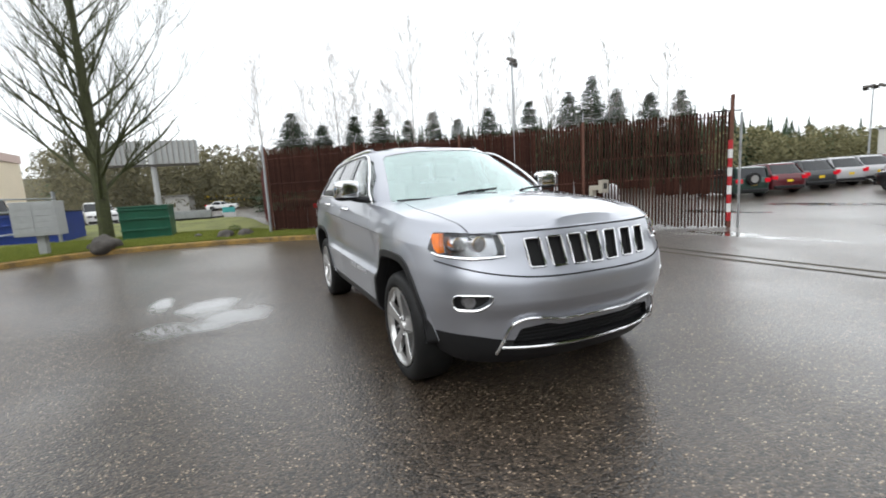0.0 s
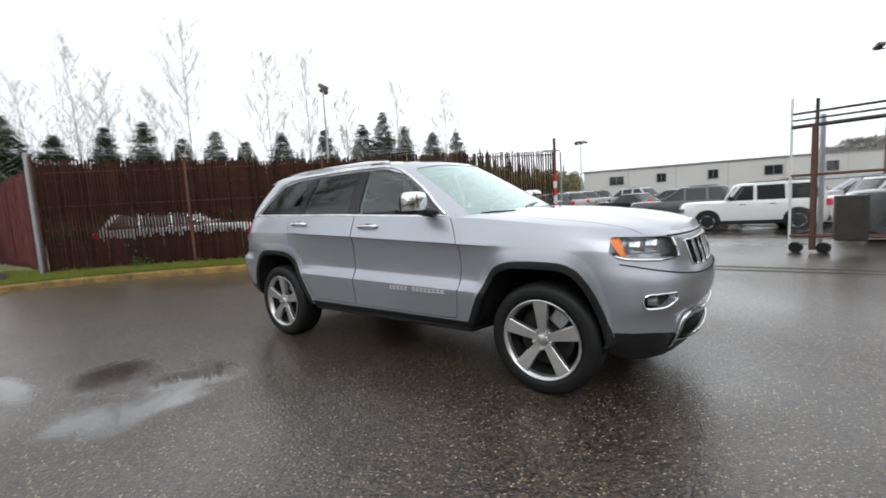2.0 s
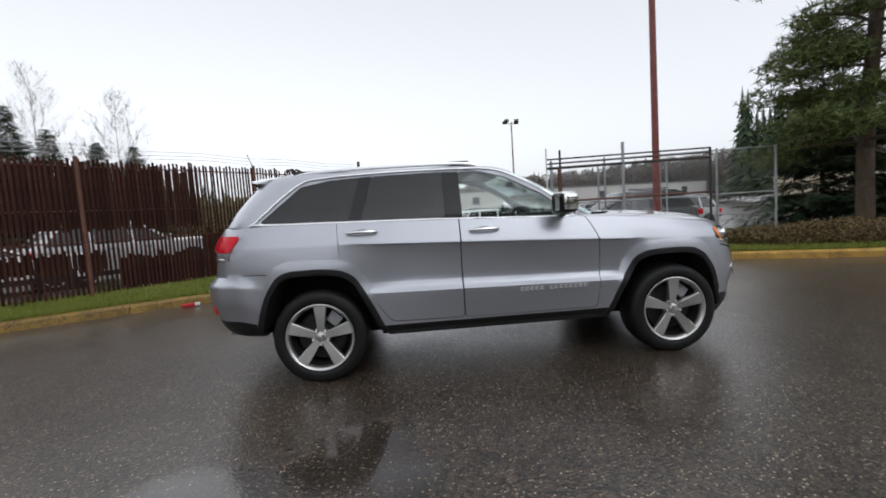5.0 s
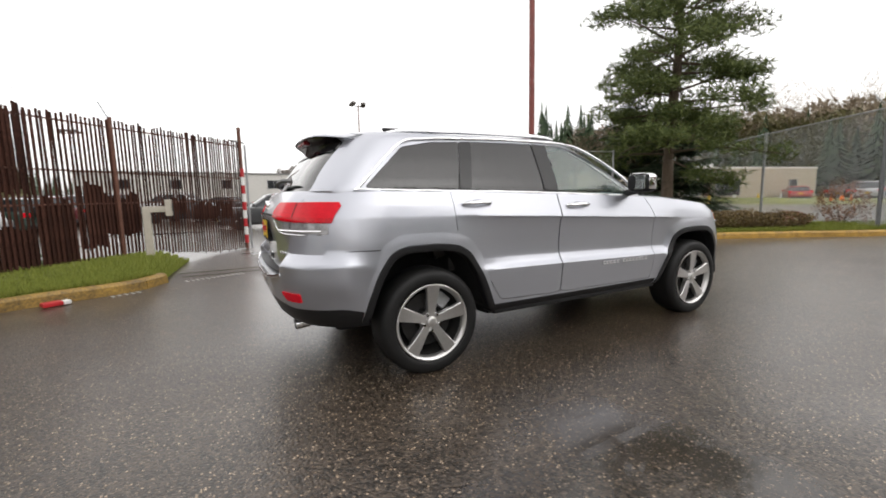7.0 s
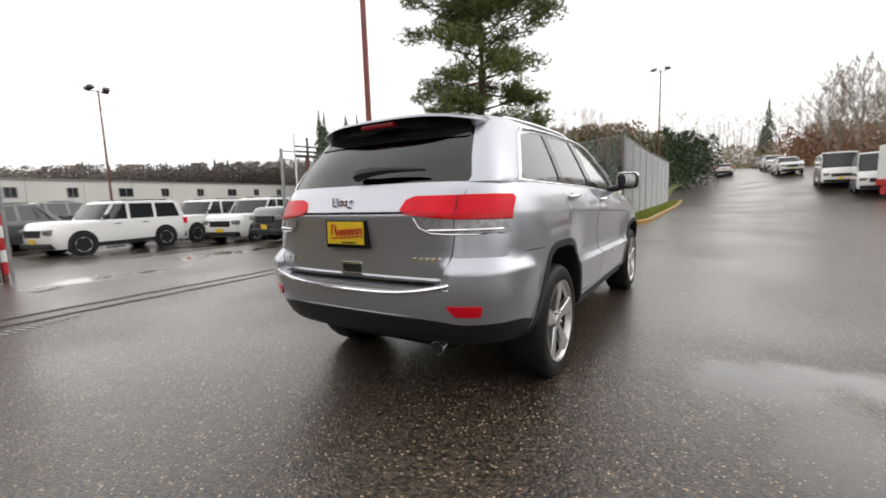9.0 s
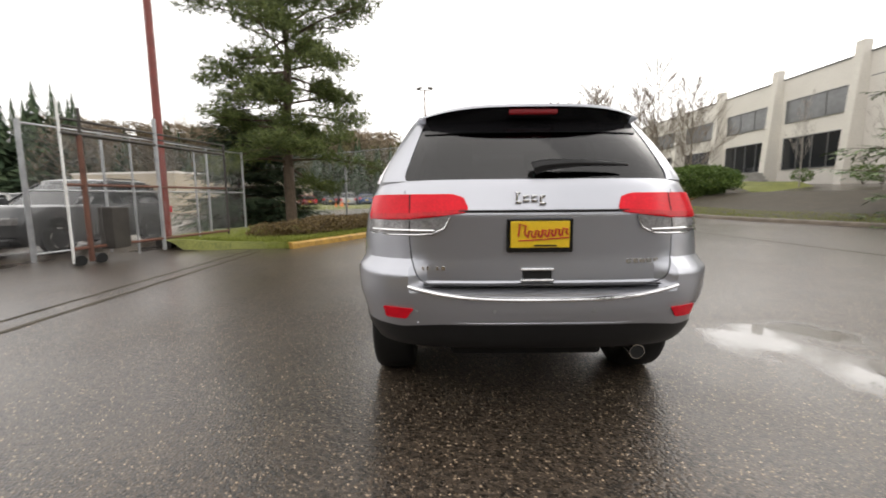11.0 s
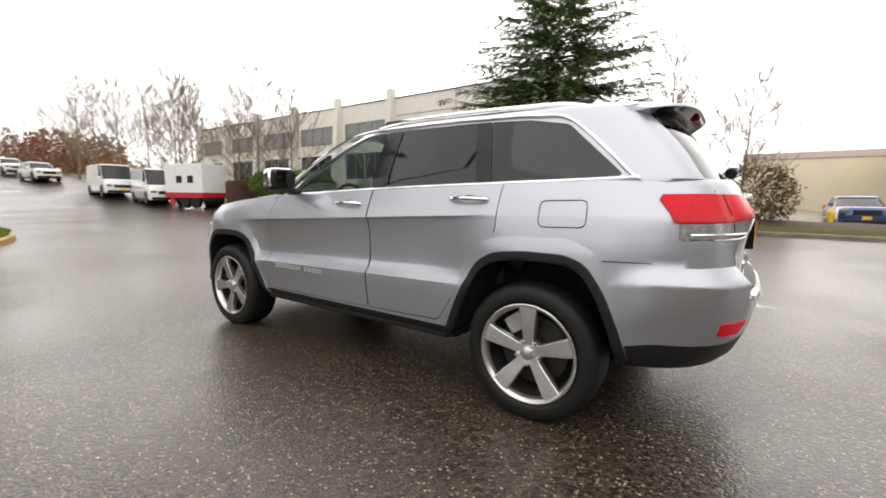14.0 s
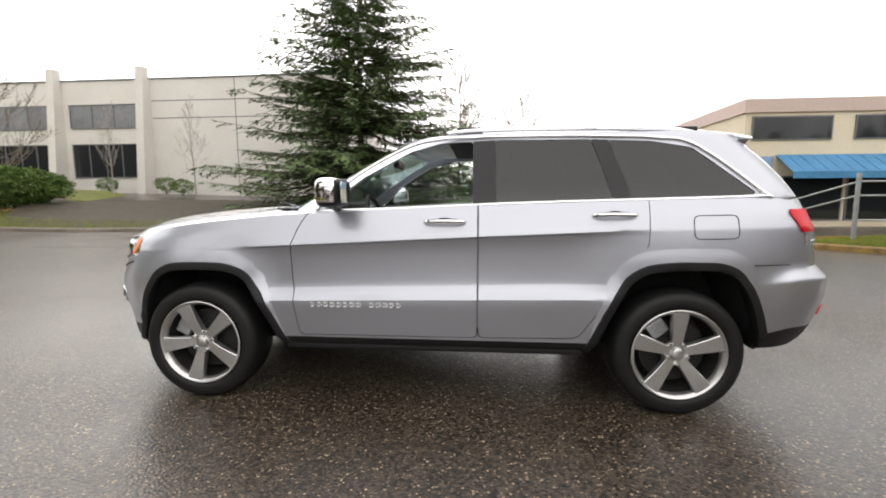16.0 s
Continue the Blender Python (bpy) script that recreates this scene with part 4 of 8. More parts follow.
def woods(name, az0, az1, dist, el0, el1, count, kind, label, seed, material, depth=25, cx=0, cy=0):
    """A far belt of trees, one sheet of many small crowns."""
    rng = random.Random(seed)
    vs, fs = [], []

    def tri(a, b, c):
        k = len(vs)
        vs.extend([a, b, c])
        fs.append((k, k + 1, k + 2))

    for k in range(count):
        f = (k + rng.random()) / count
        az = math.radians(az0 + (az1 - az0) * f)
        dd = dist + rng.uniform(0, depth)
        x, y = cx + math.cos(az) * dd, cy + math.sin(az) * dd
        z0 = min(height(x, y), 6)
        el = el0 + (el1 - el0) * f
        h = max(2.5, (1.2 + math.tan(math.radians(el)) * dd) * rng.uniform(0.62, 1.0) - z0)
        if kind == "conifer":
            w = h * rng.uniform(0.16, 0.26)
            for i in range(54):
                u = (i + rng.random()) / 54
                a = rng.uniform(0, 6.28)
                zz = z0 + h * (0.08 + 0.92 * u)
                for j in range(5):
                    a += 1.256 + rng.uniform(-.3, .3)
                    r = w * (1 - u) * rng.uniform(0.45, 1.25) + 0.06
                    tx, ty = -math.sin(a) * r * 0.22, math.cos(a) * r * 0.22
                    tri((x + tx * 0.4, y + ty * 0.4, zz + h * 0.05), (x + math.cos(a) * r + tx, y + math.sin(a) * r + ty, zz - h * 0.03), (x + math.cos(a) * r - tx, y + math.sin(a) * r - ty, zz - h * 0.02))
        elif kind == "brush":
            w = h * rng.uniform(0.22, 0.4)
            for i in range(270):
                u = rng.random() ** 0.75
                a, r = rng.uniform(0, 6.28), w * math.sqrt(rng.random()) * math.sqrt(max(0.04, 1 - 0.96 * u ** 2.4))
                px, py, pz = x + math.cos(a) * r, y + math.sin(a) * r, z0 + h * u
                s, l = 0.022 * h * rng.uniform(0.4, 1.0), h * rng.uniform(0.03, 0.09)
                b2 = rng.uniform(0, 6.28)
                tri((px - s, py - s, pz), (px + s, py + s, pz - l * 0.3), (px + math.cos(b2) * l * 0.7, py + math.sin(b2) * l * 0.7, pz + l * rng.uniform(-0.3, 1.0)))
        else:
            for i in range(3):
                tri((x - 0.1, y, z0), (x + 0.1, y + 0.1, z0), (x, y, z0 + h))
            for i in range(46):
                u = rng.uniform(0.25, 0.97)
                a, ln = rng.uniform(0, 6.28), h * 0.11 * (1.1 - u) + 0.4
                pz = z0 + h * u
                ex, ey = x + math.cos(a) * ln, y + math.sin(a) * ln
                tri((x, y, pz), (x, y, pz + 0.06), (ex, ey, pz + ln * 1.5))
                for j in range(3):
                    q = rng.uniform(0.3, 0.9)
                    bx, by, bz = x + (ex - x) * q, y + (ey - y) * q, pz + ln * 1.5 * q
                    b2 = a + rng.uniform(-1, 1)
                    tri((bx, by, bz), (bx, by, bz + 0.04), (bx + math.cos(b2) * ln * 0.35, by + math.sin(b2) * ln * 0.35, bz + ln * 0.7))
    return tagged(new(name, mesh_of(name, vs, fs, material)), label, "trees", kind="stuff")


def polar(az, d, cx=4.1, cy=-1.8):
    return cx + math.cos(math.radians(az)) * d, cy + math.sin(math.radians(az)) * d


bare_tree("bare_tree", -14.4, -6.45, 12.5, "leafless street tree with mossy grey bark on the grass", 5, BARKG, 0.52, 8, 0.25, 0.17, "", 0.0060, 48)
for i, (az, el, d) in enumerate(((177.6, 15.1, 50), (172, 12.5, 55), (168.3, 16.1, 52), (166, 14, 54), (162, 12.5, 56), (158.9, 19.1, 51), (150.4, 17.5, 52), (145.5, 17.0, 53), (141, 13.5, 54), (134, 14.2, 55), (128, 13.2, 56))):
    x, y = polar(az, d)
    bare_tree("birch_tree", x, y, 1.3 + d * math.tan(math.radians(el)) * 1.06, "tall leafless birch behind the fence", 30 + i, BIRCH, 0.52, 5, 0.11, 0.25, "birches behind the fence", 0.011)
for i, (az, el, d, r) in enumerate(((174.0, 10.4, 50, 3.6), (170.4, 8.9, 51, 3.2), (166.4, 10.0, 52, 2.4), (163, 11.0, 52, 2.6), (156.2, 10.3, 53, 3.0), (149, 10.2, 52, 3.4), (143.8, 10.5, 53, 2.6), (138.9, 11.0, 54, 3.6), (136.2, 12.4, 55, 3.2), (133.4, 10.6, 56, 2.6), (129.7, 9.6, 56, 3.2), (153, 9.2, 54, 2.8), (126.5, 9.3, 57, 2.8), (159.5, 9.4, 53, 2.6))):
    x, y = polar(az, d)
    conifer("fir_tree", x, y, 1.3 + d * math.tan(math.radians(el)), r * 1.4, "dark green fir behind the fence", 50 + i, FARNEEDLE, 0.05, 44, "firs behind the fence", 1.0, 20, 1.0)
pine("pine_tree", 11.25, 6.1, 11.6, "tall open pine with olive needles and brown trunk", 7)
conifer("spruce_tree", 6.05, -19.2, 12.9, 7.5, "large open green spruce beside the road", 9, NEEDLE, 0.05, 46, size=0.68, arms=18, power=0.62)
for i, (x, y, h, r) in enumerate(((12.6, 8.6, 5.6, 2.3), (15.0, 8.3, 4.8, 2.2))):
    conifer("fir_tree", x, y, h, r, "dense dark fir behind the pine", 140 + i, FARNEEDLE, 0.03, 30, "firs behind the pine", 0.5, 18, 0.7)
conifer("spruce_tree", 2.9, -18.4, 4.3, 3.2, "low spreading evergreen under the spruce", 10, NEEDLE, 0.02, 22, size=0.5, arms=22)
conifer("spruce_tree", 0.6, -18.6, 3.0, 2.3, "low spreading evergreen beside the kerb", 12, NEEDLE, 0.02, 18, size=0.45, arms=22)
bare_tree("bare_tree", 1.0, -21.5, 8.0, "leafless reddish tree behind the evergreens", 13, REDTWIG, 0.6, 5, 0.10, 0.2, "", 0.010, 36)
bare_tree("bare_tree", -2.2, -22.0, 6.5, "leafless tree behind the roadside brush", 14, REDTWIG, 0.6, 5, 0.08, 0.15, "", 0.010, 34)
bush("roadside_shrub", -2.6, -18.2, 1.7, 1.2, 2.9, "tangled brown roadside brush", 15, SHRUB, 2200, 0.09)
bush("roadside_shrub", -3.4, -18.6, 0.9, 0.8, 2.6, "upright brown-green roadside bush", 16, SHRUB, 1200, 0.08)
bush("roadside_shrub", -0.6, -19.4, 1.2, 1.2, 2.8, "tangled brown roadside brush", 19, OLIVE, 1500, 0.09)
for i, (x, y, r, h, m_) in enumerate(((7.3, 4.25, 0.9, 0.55, SHRUB), (8.4, 3.75, 1.0, 0.6, SHRUB), (9.4, 3.2, 0.9, 0.6, SHRUB), (10.3, 2.7, 0.7, 0.5, SHRUB), (6.6, 5.0, 0.7, 0.45, SHRUB), (11.2, 2.4, 0.6, 0.5, RUSSET), (9.2, 4.3, 0.9, 0.55, SHRUB), (7.9, 4.0, 0.8, 0.6, SHRUB), (8.9, 3.45, 0.8, 0.55, SHRUB), (9.9, 2.9, 0.8, 0.6, SHRUB), (6.9, 4.6, 0.8, 0.5, SHRUB), (10.8, 2.35, 0.7, 0.55, SHRUB), (12.9, 1.9, 0.75, 1.4, RUSSET))):
    bush("low_shrub", x, y, r, r, h, "low brown-green shrub in the planted strip", 60 + i, m_, 1500, 0.045, group="shrubs in the strip")
for i, (x, y, r, h) in enumerate(((-12.2, -2.3, 0.25, 0.3), (-8.0, 2.9, 0.3, 0.25), (-9.4, 0.4, 0.3, 0.3), (-6.6, 4.3, 0.3, 0.28), (-5.4, 5.5, 0.3, 0.3))):
    bush("weed", x, y, r, r, h, "weeds at the foot of the fence", 80 + i, HEDGE, 260, 0.035, 0.2, "weed", "weeds along the fence")

woods("far_woods_west", 150, 200, 80, 6.2, 7.4, 260, "brush", "olive brown hillside scrub", 1, HILLSCRUB, 40)
woods("far_woods_west_firs", 140, 200, 110, 6.4, 7.2, 24, "conifer", "dark firs on the far hillside", 2, FARNEEDLE, 40)
woods("far_woods_northwest", 119, 166, 85, 8.2, 9.2, 120, "conifer", "dark firs behind the lot", 3, FARNEEDLE, 20)
woods("far_woods_northwest_brush", 119, 152, 75, 5.0, 6.2, 60, "brush", "brown scrub behind the lot", 13, OLIVE, 12)
woods("far_woods_north", 78, 121, 150, 3.2, 3.8, 110, "conifer", "low far treeline", 4, FARNEEDLE, 60)
woods("far_woods_northeast", 50, 84, 105, 5.8, 4.2, 420, "brush", "bare brown wooded hillside", 5, FARBIRCH, 45)
woods("far_woods_northeast_firs", 50, 84, 140, 6.2, 4.6, 44, "conifer", "dark firs on the hillside", 6, FARNEEDLE, 25)
woods("far_brush_north", 108, 126, 105, 3.6, 5.8, 130, "brush", "olive scrub behind the lot", 18, OLIVE, 20)
woods("far_firs_north", 110, 123, 115, 4.6, 7.0, 40, "conifer", "wooded rise behind the lot", 17, FARNEEDLE, 25)
woods("far_firs_east", 42.5, 49.5, 75, 12.6, 13.0, 14, "conifer", "group of dark firs", 7, FARNEEDLE, 15)
woods("far_woods_east", 10, 34, 75, 12.5, 11.0, 230, "birch", "tall bare trees on the hillside", 8, BRUSH, 35)
woods("far_woods_east_brush", 7, 46, 70, 9.0, 8.5, 330, "brush", "bare brown woodland", 9, BRUSH, 35)
woods("far_woods_east_firs", 5, 42, 60, 8.2, 9.6, 60, "conifer", "dark firs beyond the lot", 10, FARNEEDLE, 30)
woods("far_firs_road", -1.6, 3.4, 46, 6.6, 8.0, 26, "brush", "dark green roadside trees", 11, FARNEEDLE, 22)
woods("far_birches_road", -14, 14, 105, 11.0, 13.0, 150, "birch", "pale bare trees beyond the road", 12, FARBIRCH, 60)
woods("far_mixed_east", 3, 30, 62, 7.6, 8.4, 170, "brush", "olive and brown scrub below the bare trees", 19, OLIVE, 25)
woods("far_brush_road", -26, 4, 95, 4.2, 5.2, 150, "brush", "brown scrub beyond the road", 14, BRUSH, 40)
woods("far_russet_road", -17, -8, 70, 6.6, 6.6, 60, "brush", "russet leafless trees beyond the vans", 20, RUSSET, 20)
woods("far_fir_road", -6.2, -5.0, 140, 10.4, 10.8, 2, "conifer", "tall fir beyond the road", 15, FARNEEDLE, 4)
woods("far_woods_south", -130, -82, 90, 3.5, 4.5, 110, "brush", "low brown treeline behind the shops", 16, BRUSH, 40)
for i, (x, y, h) in enumerate(((26, -13.0, 7.0), (24.5, -13.5, 8.5), (31.5, -11.8, 8.5), (30, -12.0, 8.0), (34, -12.5, 8.5), (38, -12.2, 8.0), (42, -11.5, 8.5), (46, -11.0, 8), (23.5, -15.5, 7.0), (51, -11, 9))):
    bare_tree("bare_tree", x, y, h, "leafless street tree beside the parked vans", 90 + i, BRANCH, 0.62, 5, 0.09, 0.2, "street trees by the vans", 0.012, 34)
for i, (x, y, h) in enumerate(((17.5, -22.0, 6.0), (24.0, -23.0, 5.5))):
    bare_tree("young_tree", x, y, h, "slender leafless young tree by the offices", 110 + i, BIRCH, 0.35, 3, 0.05, 0.3, "young trees by the offices", 0.008)

# ---- buildings ----
def wall_box(parent, name, x0, y0, z0, x1, y1, z1, material, label="", bevel=0.0):
    bm = bmesh.new()
    box(bm, min(x0, x1), min(y0, y1), min(z0, z1), max(x0, x1), max(y0, y1), max(z0, z1), bevel)
    return part(name, bm, material, parent, label)


def window(parent, m, w, h, frame_m, glass_m=None, mull=2):
    """A framed window: sunk glass behind a frame with bars."""
    g = new("window")
    g.parent = parent
    g.matrix_basis = m
    bm = bmesh.new()
    box(bm, 0, -0.02, 0, w, 0.03, h)
    part("pane", bm, glass_m or DARKGLASS, g, "dark reflecting glass")
    for x0, z0, x1, z1 in [(-0.06, -0.06, 0, h + 0.06), (w, -0.06, w + 0.06, h + 0.06), (0, -0.06, w, 0), (0, h, w, h + 0.06)] + [(w * k / mull - 0.025, 0, w * k / mull + 0.025, h) for k in range(1, mull)]:
        bm = bmesh.new()
        box(bm, x0, -0.07, z0, x1, 0.02, z1)
        part("frame", bm, frame_m, g)
    return g


# offices: tilt-up walls with fins, two storeys
office = thing("office_building", "two-storey beige concrete office block with upright fins", "building")
OY = -27.0
wall_box(office, "wall", 10, OY - 14, 0.5, 60, OY, 10.15, TILTUP, "beige concrete wall")
wall_box(office, "roof_edge", 9.95, OY - 14, 10.15, 60.05, OY + 0.06, 10.27, ROOFEDGE, "dark roof edge")
for k in range(6):
    x = 24.4 + 7.05 * k
    bm = bmesh.new()
    slab(bm, [(x - 0.3, OY, 0.8), (x - 0.3, OY + 1.25, 0.8), (x - 0.3, OY + 0.55, 10.95), (x - 0.3, OY, 10.95)], (0.6, 0, 0))
    part("fin", bm, TILTUP_D, office, "tapered concrete fin")
    if k < 5:
        window(office, pose(x + 0.9, OY + 0.03, 6.75), 5.3, 1.65, ROOFEDGE, PALEGLASS, 3).matrix_basis = pose(x + 6.2, OY + 0.02, 6.75, 0, 0, 180)
        window(office, pose(x + 0.9, OY + 0.03, 3.1), 5.3, 2.4, ROOFEDGE, mull=4).matrix_basis = pose(x + 6.2, OY + 0.02, 3.1, 0, 0, 180)
for z in (8.6, 7.35):
    wall_box(office, "joint", 10, OY, z, 24.0, OY + 0.012, z + 0.06, ROOFEDGE, "panel joint")
for x in (17.5,):
    wall_box(office, "joint", x, OY, 1.0, x + 0.05, OY + 0.012, 10.1, ROOFEDGE, "panel joint")
for k in range(5):
    wall_box(office, "step", 29.6 + k * 0.3, OY + 1.4, 1.4, 29.9 + k * 0.3, OY + 3.0, 1.75 + k * 0.28, CONC, "entrance step")
for i, (x, y, r, h) in enumerate(((22.0, -25.3, 0.9, 1.3), (20.6, -25.0, 0.9, 1.2), (26.5, -25.3, 0.8, 1.1), (15.5, -25.0, 1.1, 1.2), (13.5, -24.5, 1.0, 1.2), (34, -25.2, 1.0, 1.2))):
    bush("foundation_shrub", x, y, r, r, h, "clipped dark green shrub by the office wall", 120 + i, HEDGE, 700, 0.09, group="office shrubs")
bm_ = bush("clipped_hedge", 22.6, -14.9, 3.4, 1.3, 2.4, "rounded clipped green hedge on a bark bed", 130, HEDGE, 15000, 0.11, category="hedge", twigs=False)
bm_.matrix_basis = pose(22.6, -14.9, height(22.6, -14.9) + 0.1, 0, 0, 52)
bed = bush("ground_cover", 22.2, -15.4, 3.6, 1.6, 0.25, "brown bark mulch mound", 131, RUSSET, 2500, 0.07, category="mulch", twigs=False)
bed.matrix_basis = pose(22.2, -15.3, height(22.2, -15.3), 0, 0, 52)
bfence = thing("board_fence", "red-brown board fence behind the hedge", "fence")
for k in range(26):
    x, y = 23.9 + k * 0.05, -11.3 - k * 0.17
    bm = bmesh.new()
    box(bm, -0.08, -0.012, 0, 0.08, 0.012, 1.75 + 0.02 * (k % 3), 0.004, pose(x + 0.5, y, height(x, y), 0, 0, -74))
    part("board", bm, BRICKRED, bfence)

# shop: cream two-storey with a blue awning
shop = thing("shop_building", "cream two-storey shop with pale blue band and blue awning", "building")
wall_box(shop, "wall", -40, -32, 0, -12.3, -17.6, 5.15, CREAM, "cream stucco wall")
wall_box(shop, "wall", -40, -60, 0, -12.32, -32.01, 5.15, CREAM, "cream stucco wall")
wall_box(shop, "wall", -12.3, -60, 0, -2, -47.5, 5.15, CREAM, "cream stucco wing")
wall_box(shop, "fascia", -40.05, -32, 5.15, -12.2, -17.5, 5.75, PINKISH, "faded pink fascia")
wall_box(shop, "fascia", -40.05, -60, 5.15, -12.22, -32.01, 5.74, PINKISH, "faded pink fascia")
wall_box(shop, "fascia", -12.2, -60, 5.15, -2, -47.4, 5.73, PINKISH, "faded pink fascia")
wall_box(shop, "band", -12.299, -47.4, 2.35, -12.27, -17.58, 3.2, BLUEBAND, "pale blue painted band")
wall_box(shop, "band", -13.6, -17.6, 2.35, -12.27, -17.57, 3.2, BLUEBAND, "pale blue painted band")
for x in (-15.95, -20.3, -24.6):
    window(shop, pose(x, -17.56, 3.98), 3.3, 0.95, ROOFEDGE, mull=3)
for x in (-16.6, -19.4, -22.2, -25.0):
    window(shop, pose(x, -17.56, 0.35), 2.5, 1.9, ROOFEDGE, mull=2)
for k in range(24):
    x = -13.7 - k * 0.5
    bm = bmesh.new()
    slab(bm, [(x, -17.57, 3.25), (x - 0.47, -17.57, 3.25), (x - 0.47, -16.35, 2.42), (x, -16.35, 2.42)], (0, 0, 0.02))
    part("awning_panel", bm, AWN, shop, "blue awning cloth")
wall_box(shop, "awning_valance", -25.7, -16.36, 2.15, -13.7, -16.33, 2.43, AWN, "blue awning valance")
wall_box(shop, "wall_lamp", -12.3, -24, 4.3, -12.05, -23.7, 4.42, DARKSTEEL, "small wall lamp")

# railing by the shop drive
rail = thing("pipe_gate", "galvanised pipe gate by the shop drive", "gate")
for x, y in ((-10.3, -8.9), (-14.0, -7.6), (-9.2, -11.6)):
    bm = bmesh.new()
    rod(bm, (x, y, 0), (x, y, 1.95), 0.055, n=12)
    part("post", bm, GALV, rail, smooth=True)
for z in (1.72, 1.35, 0.7):
    for a, b in (((-10.3, -8.9), (-14.0, -7.6)), ((-10.3, -8.9), (-9.2, -11.6))):
        if z < 1 and a == (-10.3, -8.9) and b == (-9.2, -11.6):
            continue
        bm = bmesh.new()
        rod(bm, (*a, z), (*b, z if b != (-9.2, -11.6) else z - 0.9), 0.024, n=8)
        part("bar", bm, GALV, rail, smooth=True)
lay_kerb("kerb_shop", [(-13.5, -4.6), (-11.2, -6.2), (-9.6, -8.6), (-9.5, -9.6), (-10.5, -10.2), (-13, -10.4)], KERB_Y, "yellow kerb of a drive island", flip=-1)
hyd = thing("fire_hydrant", "yellow fire hydrant on the grass", "hydrant", at=pose(-5.2, -19.6, 0.2))
for nm, prof in (("barrel", [(0.001, 0), (0.13, 0), (0.13, 0.05), (0.10, 0.07), (0.10, 0.5), (0.13, 0.52), (0.13, 0.56), (0.001, 0.56)]), ("bonnet_cap", [(0.12, 0.56), (0.11, 0.64), (0.06, 0.70), (0.03, 0.76), (0.001, 0.77)])):
    bm = bmesh.new()
    n = 16
    rows = [[bm.verts.new((r * math.cos(6.2832 * k / n), r * math.sin(6.2832 * k / n), z)) for r, z in prof] for k in range(n)]
    for k in range(n):
        for j in range(len(prof) - 1):
            bm.faces.new((rows[k][j], rows[(k + 1) % n][j], rows[(k + 1) % n][j + 1], rows[k][j + 1]))
    part(nm, bm, YELLOW, hyd, smooth=True)
bm = bmesh.new()
rod(bm, (-0.19, 0, 0.4), (0.19, 0, 0.4), 0.05, n=12)
part("outlet", bm, YELLOW, hyd, smooth=True)

# long warehouse behind the lot
ware = thing("warehouse", "long low pale grey warehouse behind the car lot", "building", at=pose(-15, 50, 0, 0, 0, 11.3))
wall_box(ware, "wall", 0, 0, 0, 64, 14, 4.25, GREYWALL, "pale panel wall")
wall_box(ware, "roof_edge", -0.1, -0.12, 4.25, 64.1, 14, 4.42, ROOFEDGE, "dark roof edge")
for k in range(12):
    window(ware, pose(3.0 + k * 5.1, -0.01, 2.6), 0.9 if k % 3 else 1.5, 0.9, ROOFEDGE, mull=2)
for k in range(1, 13):
    wall_box(ware, "joint", k * 5.0, -0.02, 1.2, k * 5.0 + 0.06, 0.0, 4.2, CONC, "panel joint")

tan = thing("tan_building", "low tan stucco building across the lot", "building", at=pose(30.4, 22.3, 0, 0, 0, -9.8))
wall_box(tan, "wall", 0, 0, 0, 23.5, 10, 3.25, TAN, "tan stucco wall")
wall_box(tan, "parapet", -0.05, -0.05, 3.25, 23.55, 10, 3.42, TILTUP, "pale parapet")
wall_box(tan, "roof_unit", 9, 2, 3.4, 11.4, 4, 4.0, WHITE, "white roof unit")
for x, w, h, z in ((5.6, 1.9, 1.3, 0.75), (9.5, 3.0, 1.5, 0.7), (19.5, 1.0, 1.6, 0.5)):
    window(tan, pose(x, -0.02, z), w, h, ROOFEDGE, mull=2)
wall_box(tan, "door", 7.9, -0.03, 0.1, 8.7, 0.0, 2.1, BRICKRED, "dark door")
wall_box(tan, "shed", 23.5, 1.5, 0, 27, 6, 1.9, GREYWALL, "pale lean-to shed")
for k, x in enumerate((33, 36, 39, 42, 45)):
    bl = thing("bollard", "short pale bollard before the tan building", "bollard", "bollards", at=pose(x, 19.6 - k * 0.5, 0))
    bm = bmesh.new()
    rod(bm, (0, 0, 0), (0, 0, 0.75), 0.09, n=10)
    part("post", bm, YELLOW if k % 2 else WHITE, bl, smooth=True)

# ---- floodlight masts ----
def mast(x, y, h, label, heads, heading, wood):
    m_ = thing("lamp_mast", label, "lamp", "floodlight masts", at=pose(x, y, height(x, y), 0, 0, heading))
    h -= height(x, y)
    bm = bmesh.new()
    rod(bm, (0, 0, -0.1), (0, 0, h), 0.085, 0.05, 12)
    part("pole", bm, RUST if wood else GALV, m_, smooth=True)
    bm = bmesh.new()
    rod(bm, (-0.45, 0, h - 0.12), (0.45, 0, h - 0.12), 0.028, n=8)
    part("crossarm", bm, DARKSTEEL, m_)
    for k in range(heads):
        xx = -0.5 + k * (1.0 / max(1, heads - 1)) if heads > 1 else 0
        bm = bmesh.new()
        box(bm, -0.20, -0.26, -0.10, 0.20, 0.26, 0.10, 0.05, pose(xx, 0.05, h + 0.06, -25, 0, 20 - 40 * k))
        part("lamp_head", bm, LAMPHEAD, m_, "dark floodlight head")
    return m_


